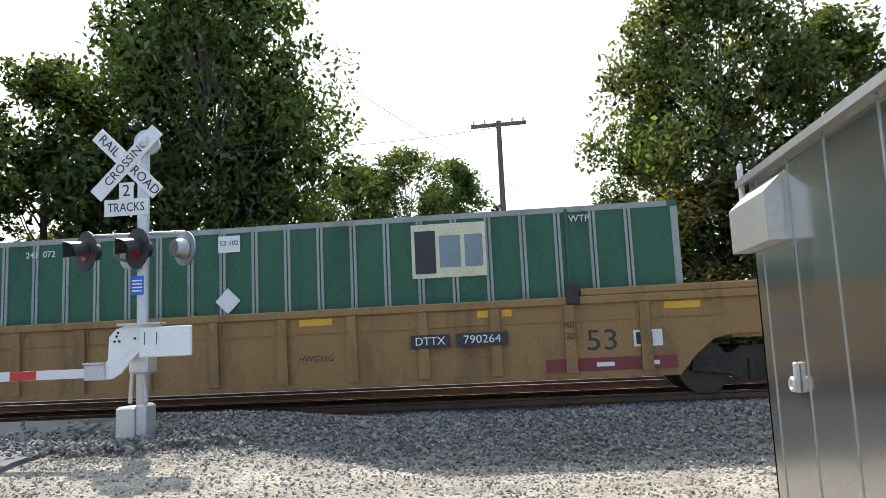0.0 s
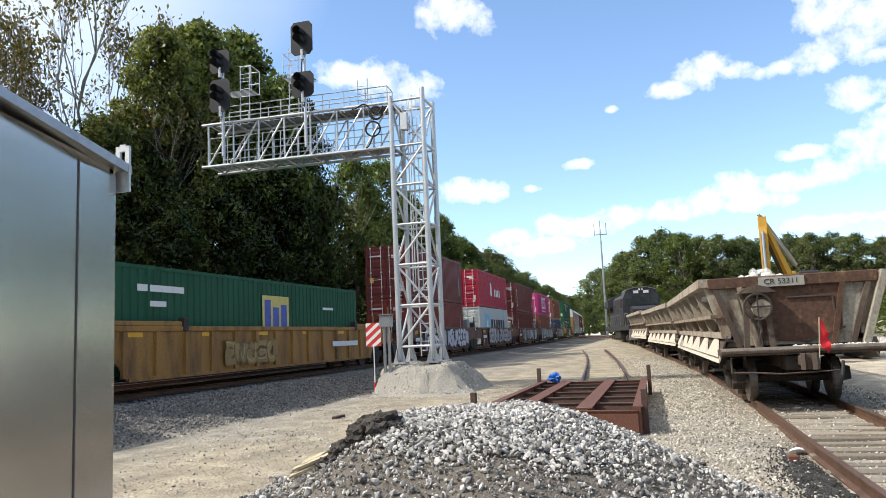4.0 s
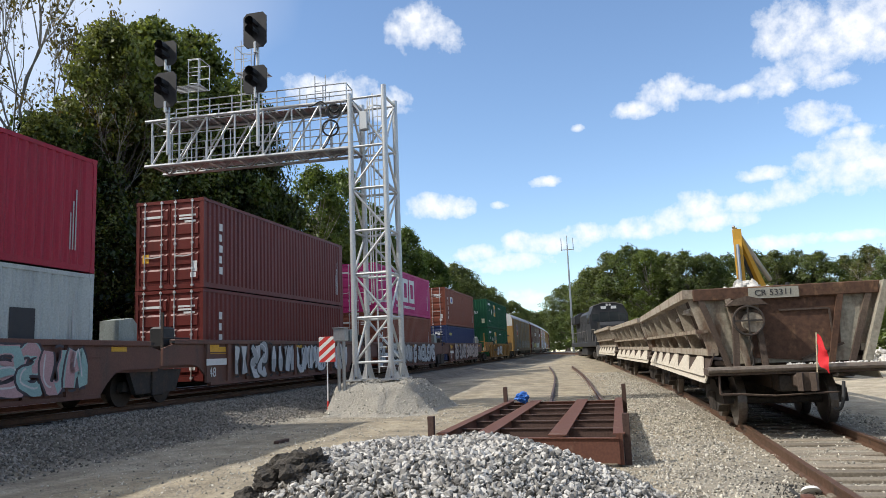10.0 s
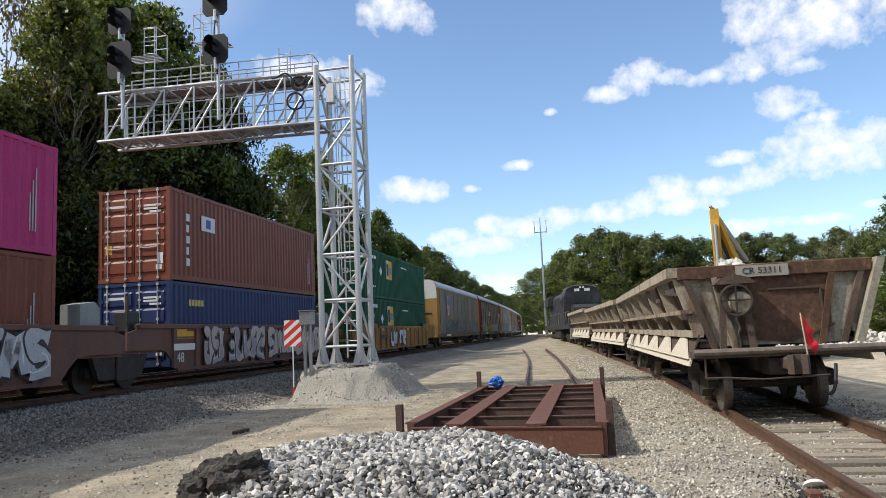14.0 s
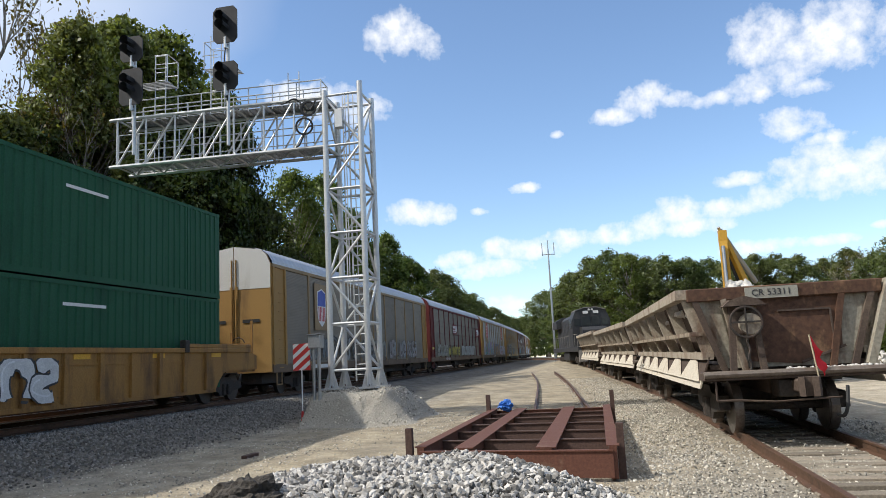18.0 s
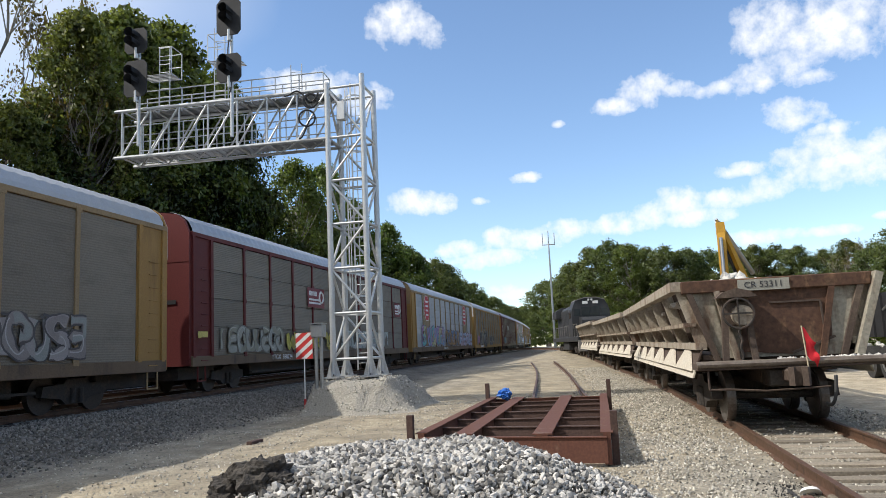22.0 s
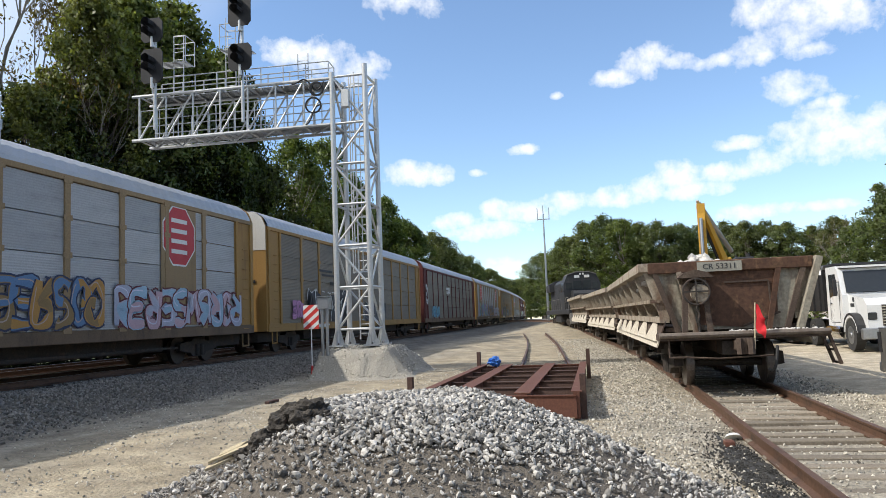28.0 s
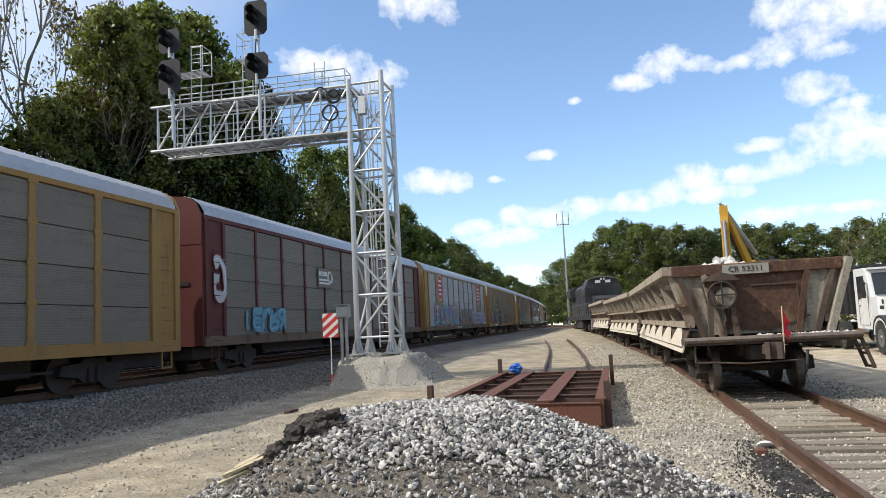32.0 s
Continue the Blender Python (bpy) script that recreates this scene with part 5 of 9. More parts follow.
def container(name, label, L, H, mat, style, end_mat=None, group="shipping containers"):
    """Origin at the middle of its underside."""
    t = thing(name, label, "shipping container", group)
    W = 1.22
    o = pose(-L / 2, 0, 0)
    if style == "iso":
        side = corrugated(L, H, .28, .07, .068, .036, -W + .01, 1)
    elif style == "rib":
        side = corrugated(L, H, .305, .16, .03, .03, -W + .005, 1)
    else:
        side = Build().box(0, -W + .015, .16, L, -W + .04, H - .1)
    part("side_wall", side, mat, t, at=o)
    part("side_wall", Build().box(0, W - .04, .1, L, W - .01, H - .08), mat, t, at=o)
    part("roof", Build().box(.03, -W + .03, H - .05, L - .03, W - .03, H - .012), mat, t, at=o)
    part("floor", Build().box(.03, -W + .03, .05, L - .03, W - .03, .12), dark_steel, t, at=o)
    fr_ = Build()
    for x in (0, L - .12):
        for y in (-W, W - .12):
            fr_.box(x, y, 0, x + .12, y + .12, H)
    for y in (-W, W - .09):
        fr_.box(.12, y, .02, L - .12, y + .09, .17)
        fr_.box(.12, y, H - .11, L - .12, y + .09, H - .01)
    for x in (0, L - .08):
        fr_.box(x, -W + .12, 0.0, x + .08, W - .12, .15)
        fr_.box(x, -W + .12, H - .12, x + .08, W - .12, H - .01)
    part("corner_frame", fr_, end_mat if style == "post" and end_mat else mat, t, at=o)
    for x in (-.005, L - .17):
        for y in (-W - .005, W - .155):
            for z in (-.002, H - .116):
                part("corner_casting", Build().box(x, y, z, x + .175, y + .16, z + .118), mat, t, at=o)
    if style == "post":
        x = .4
        while x < L - .3:
            part("side_post", Build().box(x - .06, -W - .012, .17, x - .012, -W + .014, H - .11).box(x + .012, -W - .012, .17, x + .06, -W + .014, H - .11), end_mat or mat, t, at=o)
            x += .62
    # the end that faces against the direction of travel shows doors
    dm = end_mat if (style != "post" and end_mat) else mat
    for k, (y0, y1) in enumerate(((-W + .13, -.012), (.012, W - .13))):
        if style == "rib":
            wall_ = part("front_wall", Build().box(.04, y0, .16, .07, y1, H - .13), dm, t, at=o)
            for q in range(4):
                yq = y0 + .06 + q * (y1 - y0) / 4
                part("wall_rib", Build().prism([(.04, yq), (.0, yq + .04), (.0, yq + .14), (.04, yq + .18)], .18, H - .15, "z"), dm, wall_)
            continue
        d = part("door", Build().box(.03, y0, .16, .06, y1, H - .13), dm, t, at=o)
        n_b = 5 if H > 2.7 else 4
        for q in range(n_b):
            z0 = .26 + q * (H - .46) / n_b
            z1 = z0 + (H - .46) / n_b - .15
            part("door_rib", Build().prism([(.031, z0), (-.004, z0 + .03), (-.004, z1), (.031, z1 + .062)], y0 + .07, y1 - .07, "y"), dm, d)
        for yy in (y0 + .27, y1 - .2):
            part("lock_rod", Build().cyl((-.022, yy, .04), (-.022, yy, H - .02), .019, n=6), rod_grey, d, "pale galvanized lock rod")
            for zz in (.1, .62, 1.45, H - .55, H - .09):
                part("rod_bracket", Build().box(-.035, yy - .045, zz - .03, .0, yy + .045, zz + .03), rod_grey, d)
            part("lock_handle", Build().beam((-.04, yy, 1.06), (-.04, yy + (.3 if yy < (y0 + y1) / 2 else -.3), 1.03), .02, .035), rod_grey, d)
        if style == "iso":
            ye = y0 if k == 0 else y1
            for zz in (.4, H / 2 - .05, H - .6):
                part("hinge", Build().box(-.002, ye - .05, zz, .03, ye + .05, zz + .1), dm, d)
            if k == 0:
                for q in range(3):
                    part("placard_line", Build().box(-.0085, y0 + .16 + .1 * (q % 2), H * .80 - .10 * q, -.0045, y0 + .75 - .2 * (q > 1), H * .80 + .06 - .10 * q), decal_white, d, "small white number bars")
                part("placard", Build().box(-.0085, y0 + .10, .52, -.0045, y0 + .26, .86), decal_white, d, "white data plate")
                part("placard", Build().box(-.0085, y0 + .14, .34, -.0045, y0 + .34, .50), decal_white, d, "white data plate")
            else:
                part("placard", Build().box(-.0085, y1 - .34, .88, -.0045, y1 - .12, 1.16), d_orange, d, "yellow warning plate")
                part("placard_line", Build().box(-.0085, y1 - .78, H * .80, -.0045, y1 - .2, H * .80 + .08), decal_white, d, "small white name bars")
    if style == "rib":
        for x in (1.93, L - 1.93):
            part("lift_post", Build().box(x - .05, -W - .008, .02, x + .05, -W + .05, H - .01), mat, t, at=o)
    part("end_wall", Build().box(L - .05, -W + .1, .12, L - .02, W - .1, H - .1), mat, t, at=o)
    return t


wheel_me = Build().cyl((0, -.07, 0), (0, .07, 0), .42, n=24).cyl((0, -.09, 0), (0, .05, 0), .455, n=24).cyl((0, -.12, 0), (0, -.07, 0), .12, n=12).mesh("wheel", steel_wheel)
frame_me = Build().prism([(-1.15, .38), (-1.1, .62), (-.45, .66), (-.3, .78), (.3, .78), (.45, .66), (1.1, .62), (1.15, .38), (.85, .34), (.5, .30), (.35, .17), (-.35, .17), (-.5, .30), (-.85, .34)], -.09, .09, "y").mesh("side_frame", dark_steel)
spring_me = Build().cyl((-.14, 0, .2), (-.14, 0, .55), .075, n=8).cyl((.14, 0, .2), (.14, 0, .55), .075, n=8).mesh("spring", dark_steel)
axle_me = Build().cyl((0, -.95, 0), (0, .95, 0), .075, n=10).mesh("axle", dark_steel)


worn_wheel = material("bright_worn_wheel_steel", (.17, .15, .135), .45, .6, .35, 5, 30, .15)
worn_me = wheel_me.copy()
worn_me.materials[0] = worn_wheel


def bogie(parent, x, wheel=wheel_me):
    holder = part("bogie", Build().box(-.25, -.85, .3, .25, .85, .72), dark_steel, parent, at=pose(x, 0, 0))
    for dx in (-.89, .89):
        for y in (-.76, .76):
            part("wheel", wheel, None, holder, at=pose(dx, y, .42, 0, 0, 0 if y < 0 else 180))
        part("axle", axle_me, None, holder, at=pose(dx, 0, .42))
    for y in (-.98, .98):
        part("side_frame", frame_me, None, holder, at=pose(0, y, 0))
        part("spring", spring_me, None, holder, at=pose(0, y - (.1 if y < 0 else -.1), 0))


def well_car(label, left, right, paint, bogies, ribs=1.27, mark=None, seed=0, grips=True):
    """A well from left to right along the track."""
    L, X = right - left, (left + right) / 2
    t = thing("well_car", label, "well car", "well cars")
    o = pose(-L / 2, 0, 0)
    W = 1.42
    # the sill arches over a bogie of its own, and less over a shared one
    ea, eb = (2.3 if any(.8 < q - left < 2.6 for q in bogies) else 1.75), (2.3 if any(.8 < right - q < 2.6 for q in bogies) else 1.75)
    outl = [(0, 1.0), (0, 1.48), (.6, 1.62), (L - .6, 1.62), (L, 1.48), (L, 1.0), (L - eb + .2, .99), (L - eb - .12, .92), (L - eb - .42, .68), (L - eb - .68, .38), (ea + .68, .38), (ea + .42, .68), (ea + .12, .92), (ea - .2, .99)]
    for s in (-1, 1):
        part("side_sill", Build().prism(outl, s * W - .03, s * W + .03, "y"), paint, t, at=o)
        part("top_chord", Build().box(.5, s * W - .09, 1.60, L - .5, s * W + .09, 1.74, .015).box(ea + .7, s * W + (-.07 if s < 0 else -.05), .34, L - eb - .7, s * W + (.05 if s < 0 else .07), .44), paint, t, at=o)
    x = ea + .51
    while x < L - eb - .7:
        part("rib", Build().prism([(x - .1, .44), (x + .1, .44), (x + .075, 1.6), (x - .075, 1.6)], -W - .11, -W - .028, "y"), paint, t, at=o)
        part("rib_plate", Build().box(x - .12, -W - .05, 1.36, x + .12, -W - .028, 1.60), paint, t, at=o)
        x += ribs
    part("ledge", Build().box(2.3, -W - .05, 1.32, L - 2.3, -W - .026, 1.36), paint, t, at=o)
    for x in (0, L - 2.1):
        part("end_platform", Build().box(x, -W + .05, .92, x + 2.1, W - .05, 1.05), paint, t, at=o)
        bk = Build()
        for k in range(7):
            bk.box(x + .2 + .27 * k, -W + .1, 1.052, x + .3 + .27 * k, W - .1, 1.07)
        part("grating", bk, dark_steel, t, at=o)
    part("well_floor", Build().box(3.0, -W + .06, .36, L - 3.0, W - .06, .44), dark_steel, t, at=o)
    if grips:
        for x in (.06, L - .1):
            r = Build()
            for yy in (-1.3, -.5, .5, 1.3):
                r.box(x, yy - .04, .95, x + .06, yy + .04, 2.35 if abs(yy) < 1 else 2.75)
            r.box(x + .01, -1.3, 1.9, x + .05, 1.3, 1.95)
            part("end_railing", r, paint, t, at=o)
        for xa_ in (.5, L - 4.6):
            part("upper_rail", Build().box(xa_, -W - .08, 1.745, xa_ + 4.1, -W + .1, 1.87, .015), paint, t, at=o)
        for xa in (L - 4.85, 4.62):
            part("guide_block", Build().box(xa, -W - .12, 1.6, xa + .23, -W + .08, 1.98, .02), dark_steel, t, at=o)
        part("gear_box", Build().box(L - 1.5, -.9, 1.05, L - .8, -.2, 1.9, .03), paint, t, at=o)
        part("brake_pipe", Build().tube([(L + .05 + .1 * k, -.35, .85 - .5 * math.sin(math.pi * k / 9)) for k in range(10)], .035), black, t, at=o)
        part("brake_tank", Build().cyl((.7, -.6, 1.35), (.7, .5, 1.35), .24, n=14), paint, t, at=o)
        part("brake_wheel", Build().ring((L - .05, -.75, 1.9), (1, 0, 0), .26, .02), dark_steel, t, at=o)
    for bx in bogies:
        bogie(t, bx - X)
    part("coupler", Build().box(-.62, -.1, .72, .02, .1, .95, .02), dark_steel, t, at=o)
    part("coupler", Build().box(L - .02, -.1, .72, L + .62, .1, .95, .02), dark_steel, t, at=o)
    for k in range(int(L / 3.4)):
        plate(t, "reflector", -L / 2 + 2.4 + 3.2 * k, -L / 2 + 3.0 + 3.2 * k, 1.46, 1.58, -W - .03, d_orange, "yellow reflector strip", .006, 0)
    onboard(t, X)
    return t


def well_gear(t, L):
    """Brake gear, posts and pipes on the platforms where two wells meet."""
    a, c = -L / 2, L / 2
    part("gear_cabinet", Build().prism([(c - 1.5, 1.06), (c - .75, 1.06), (c - .75, 2.2), (c - .95, 2.36), (c - 1.5, 2.28)], -1.2, -.62, "y"), c_post, t, "pale grey gear cabinet")
    part("brake_box", Build().box(a + .5, -1.15, 1.5, a + 1.1, -.7, 2.12, .06).box(a + .65, -1.1, 1.05, a + .95, -.8, 1.55), black, t, "black brake box")
    part("brake_post", Build().beam((a + .25, -1.3, 1.0), (a + .25, -1.3, 2.5), .07, .07).cyl((a + .2, -1.3, 1.78), (a + 1.6, -1.3, 1.78), .022, n=6), dark_steel, t)
    part("brake_cylinder", Build().cyl((a + .9, -.3, 1.3), (a + .9, .6, 1.3), .22, n=12).cyl((c - .5, -.9, 1.2), (c - .5, .2, 1.2), .16, n=10), dark_steel, t)
    part("air_pipe", Build().tube([(a - .2 + .28 * k, -1.05 + .1 * math.sin(k * 1.3), 1.12 + .12 * math.sin(k * 1.1)) for k in range(7)], .03), dark_steel, t)
    part("brake_rigging", Build().prism([(a - .9, .28), (a + .9, .28), (a + 1.2, .9), (a - 1.2, .9)], -1.3, -1.16, "y").box(a - .25, -1.36, .2, a + .25, -1.1, .95, .03), dark_steel, t)
    for xa in (c - 2.0, a + .4):
        part("toe_strip", Build().box(xa, -1.5, 1.63, xa + 1.6, -1.42, 1.7), dark_steel, t)


def loaded(ob, left, L, z=.48):
    return onboard(ob, left + L / 2, z)


FC = -1.22                    # near face of a container
FW = -1.45                    # near face of a well
L53, L40, HC = 16.15, 12.19, 2.9

# c0: green container with pale posts in a brown-yellow well
w = well_car("brown-yellow well car with white stencilled numbers", -16.9, 4.7, ttx_brown, (-15.4, 3.1))
words("DTTX", .2, decal_white, plate(w, "number_board", 3.22, 3.9, .97, 1.2, FW - .085, decal_black, depth=.01, back=-.02), pose(3.56, FW - .098, 1.085), squeeze=1.0)
words("790264", .2, decal_white, plate(w, "number_board", 4.02, 4.92, .97, 1.2, FW - .085, decal_black, depth=.01, back=-.02), pose(4.47, FW - .098, 1.085), squeeze=1.1)
words("53", .5, decal_black, w, pose(6.52, FW, .96), squeeze=1.15)
words("40", .16, decal_black, w, pose(5.98, FW - .085, 1.26))
words("20", .16, decal_black, w, pose(5.98, FW - .085, 1.06))
words("HWG33G", .15, decal_black, w, pose(1.5, FW, .87))
plate(w, "notice_panel", 7.05, 7.53, .84, 1.12, FW, decal_white, "black and white notice panel")
plate(w, "notice_face", 7.09, 7.36, .88, 1.08, FW - .006, decal_black)
plate(w, "maroon_stripe", 5.54, 7.75, .46, .68, FW - .002, d_maroon, "maroon stripe along the sill")
for x0 in (6.4, 7.15):
    plate(w, "stripe_line", x0, x0 + .3, .53, .6, FW - .008, decal_white)
c = container("shipping_container", "dark green container with pale posts and a cream logo panel", L53, HC, c_green, "post", c_post)
pn = plate(c, "logo_panel", 3.33, 4.68, 1.74, 2.72, FC - .014, d_cream, "cream logo panel")
plate(c, "logo_shape", 3.39, 3.77, 1.82, 2.6, FC - .02, decal_black, "black logo shape")
for x0, x1, z0, z1 in ((3.84, 4.22, 1.92, 2.5), (4.3, 4.62, 1.92, 2.5)):
    plate(c, "logo_shape", x0, x1, z0, z1, FC - .021, d_slate, "grey logo shape")
sp2 = plate(c, "size_panel", -.31, .11, 2.43, 2.74, FC - .014, decal_white, "white size panel")
words("53 102", .13, decal_black, sp2, pose(-.1, FC - .022, 2.6))
part("hazard_placard", Build().prism([(-.24, 0), (0, -.24), (.24, 0), (0, .24)], FC - .03, FC - .012, "y"), decal_white, c, "white diamond placard", at=pose(-.13, 0, 1.52))
words("243  072", .17, decal_white, c, pose(-3.85, FC - .014, 2.6))
words("WTP", .17, decal_white, c, pose(6.36, FC - .014, 2.66))
part("door_seam", Build().box(6.1, FC - .02, .2, 6.16, FC + .02, 2.85), c_green, c)
loaded(c, -14.25, L53)

# c1 to c3: three wells that share bogies
w = well_car("orange-yellow well car with dark numbers and grime", 6.4, 26.7, ttx_yellow, (8.0, 26.8))
words("DTTX  726406", .40, decal_white, plate(w, "number_board", -3.5, 1.5, .85, 1.35, FW - .085, decal_black, depth=.01, back=-.02), pose(-1.0, FW - .1, 1.1), squeeze=1.35)
c = container("shipping_container", "blue ribbed container with yellow logo panel and red corner post", L53, HC, c_blue, "rib", c_red)
plate(c, "logo_panel", -5.6, -3.1, 1.2, 2.55, FC, d_yellow, "yellow logo panel")
block_word(c, "logo_shape", -5.45, 1.35, (1.1, .85, .95), .5, .26, FC - .006, d_blue)
words("53", .62, decal_white, c, pose(-6.9, FC - .004, 1.95))
plate(c, "height_panel", -7.25, -6.6, 1.1, 1.5, FC, decal_white)
plate(c, "red_edge", -8.07, -7.72, .2, 2.8, FC - .004, d_red, "red corner post")
loaded(c, 9.1, L53)
w = well_car("orange-yellow well car covered in graffiti", 26.9, 46.1, ttx_yellow, (46.2,))
graffiti(w, -7.4, -2.8, .5, 1.55, ((.45, .42, .36), (.3, .28, .26)), (.08, .07, .06), 3, FW - .09, 7)
graffiti(w, -2.2, 1.2, .55, 1.5, ((.35, .08, .03),), (.18, .06, .03), 4, FW - .09, 3)
graffiti(w, 1.6, 7.5, .5, 1.55, ((.30, .33, .30), (.40, .36, .28)), (.07, .07, .07), 5, FW - .09, 6)
c = container("shipping_container", "white container with thin upright posts and a brown logo panel", L53, HC, c_white, "post", c_white)
plate(c, "logo_panel", 3.6, 4.75, 1.1, 2.35, FC - .014, d_maroon, "dark brown logo panel")
block_word(c, "logo_shape", 3.72, 1.35, (.8, .6, .7), .24, .1, FC - .02, d_yellow)
plate(c, "serial_number", -5.5, -3.9, 2.25, 2.4, FC - .014, decal_black)
loaded(c, 28.4, L53)
w = well_car("orange-yellow well car with dark grime at its ends", 46.3, 68.0, ttx_yellow, (66.4,))
plate(w, "number_panel", 3.6, 6.2, .95, 1.15, FW - .085, decal_white, "faded white number bars")
graffiti(w, -4.2, -1.0, .55, 1.3, ((.3, .2, .06), (.25, .17, .06)), (.16, .09, .03), 8, FW - .09, 5)
c = container("shipping_container", "green ribbed container with a yellow logo panel", L53, HC, c_green2, "rib")
plate(c, "logo_panel", -.2, 1.7, 1.0, 2.35, FC, d_yellow, "yellow logo panel")
block_word(c, "logo_shape", -.05, 1.2, (1.0, .75, .85), .42, .16, FC - .006, d_blue)
plate(c, "serial_number", -6.6, -4.6, 2.2, 2.38, FC, decal_white)
plate(c, "serial_number", -6.1, -5.4, 1.8, 1.95, FC, decal_white)
plate(c, "serial_number", 4.6, 5.6, 1.95, 2.05, FC, decal_white)
loaded(c, 47.9, L53)

# c4 to c8: five wells with two containers each
STACK = [
    (71.5, (c_rust, HC, "red-brown corrugated container, faded"), (c_maroon, HC, "maroon corrugated container, weathered")),
    (89.05, (c_grey, HC, "pale grey corrugated container with a blue star panel"), (c_red, HC, "crimson corrugated container with white block letters")),
    (106.25, (c_maroon, HC, "maroon corrugated container with small white lettering"), (c_maroon, HC, "maroon corrugated container, plain sided")),
    (123.4, (c_orange, HC, "orange-brown corrugated container, plain sided"), (c_pink, 2.65, "bright magenta container with large white block letters")),
    (140.5, (c_navy, 2.6, "navy blue corrugated container with yellow marks"), (c_orange, HC, "orange-brown corrugated container with a white badge")),
]
edges = [69.6, 86.4, 103.75, 120.9, 138.0, 155.2]
for k, (left, lower, upper) in enumerate(STACK):
    w = well_car("faded red-brown well car covered in graffiti", edges[k] + .05, edges[k + 1] - .05, tan_well, (edges[k] + (1.4 if k == 0 else 0), *((edges[k + 1] - 1.4,) if k == 4 else ())), 1.27, grips=False)
    gr = [(((.62, .58, .60),), (.04, .04, .05)), (((.55, .42, .40), (.42, .38, .3), (.5, .5, .52)), (.06, .05, .06)), (((.55, .55, .55), (.4, .4, .4)), (.03, .03, .03)), (((.5, .5, .5), (.42, .42, .4)), (.04, .04, .04)), (((.5, .4, .35), (.35, .3, .3)), (.05, .05, .05))][k]
    graffiti(w, -4.7 if k != 3 else -6.8, -.2, .45, 1.7, gr[0], gr[1], 30 + k, FW - .115, 8, 1.3)
    graffiti(w, .1, 5.6, .5, 1.65, gr[0][:1] if k != 1 else ((.5, .3, .3), (.3, .45, .42)), gr[1], 50 + k, FW - .115, 8, 1.2)
    well_gear(w, edges[k + 1] - edges[k])
    plate(w, "number_panel", -6.4, -5.2, .95, 1.15, FW - .085, decal_white)
    words("48", .42, decal_white, w, pose(-5.9, FW - .005, .72))
    plate(w, "yellow_band", -6.2, -4.9, 1.3, 1.52, FW - .002, d_orange, "faded yellow band")
    z = .48
    for j, (mat, h, lab) in enumerate((lower, upper)):
        c = container("shipping_container", lab, L40, h, mat, "iso")
        s = FC - .001
        if mat is c_red:
            block_word(c, "brand_shape", -1.4, 1.05, (1.0,), .5, .2, s, decal_white, "white block letter shape")
            block_word(c, "brand_shape", -1.25, .98, (.35, .5, .8), .12, .03, s - .001, decal_white)
            block_word(c, "brand_shape", .25, .98, (.62, .62, .62, .62), .40, .26, s, decal_white, "white block letter shapes")
        if mat is c_grey:
            pnl = plate(c, "star_panel", -4.1, -2.35, .75, 2.35, s, d_cyan, "pale blue panel")
            star = []
            for q in range(14):
                r = .62 if q % 2 == 0 else .2
                star.append((-3.22 + r * math.sin(q * math.pi / 7), 1.5 + r * math.cos(q * math.pi / 7)))
            part("star", Build().prism(star, s - .011, s - .0065, "y"), decal_white, c, "white seven-pointed star")
            block_word(c, "brand_shape", -1.7, 1.0, (.95,) * 6, .72, .32, s, decal_black, "black block letter shapes")
        if mat is c_pink:
            for x0 in (-2.2, -.75, .7):
                ring_ = Build().box(x0, s - .006, .8, x0 + .3, s - .002, 2.25).box(x0 + .9, s - .006, .8, x0 + 1.2, s - .002, 2.25).box(x0 + .3, s - .006, .8, x0 + .9, s - .002, 1.08).box(x0 + .3, s - .006, 1.97, x0 + .9, s - .002, 2.25)
                part("brand_shape", ring_, decal_white, c, "large white hollow block shape")
            block_word(c, "brand_shape", -2.2, .42, (.16,) * 16, .18, .08, s, decal_white)
        if mat is c_orange and j == 1:
            plate(c, "badge", -4.2, -3.3, 1.75, 2.25, s, decal_white, "white badge")
            plate(c, "badge_mark", -3.9, -3.6, 1.85, 2.15, s - .006, d_blue)
        if mat is c_navy:
            block_word(c, "serial_mark", -5.0, 1.85, (.2,) * 5, .14, .05, s, d_yellow)
        if mat in (c_orange, c_maroon, c_rust):
            b = Build()
            for q in range(5 if mat is not c_rust else 4):
                b.box(-5.15, s - .006, .5 + .36 * q, -4.95 - .04 * (q % 2), s - .002, .74 + .36 * q)
            part("upright_mark", b, decal_white, c, "white upright lettering shapes")
        bars = Build()
        for q in range(3):
            bars.box(5.2 + .09 * q, s - .005, .5, 5.24 + .09 * q, s - .002, H_ := 1.4 + .3 * q)
        part("data_panel", bars, d_grey, c)
        loaded(c, left + (.0 if j == 0 else .0), L40, z)
        z += h + .02

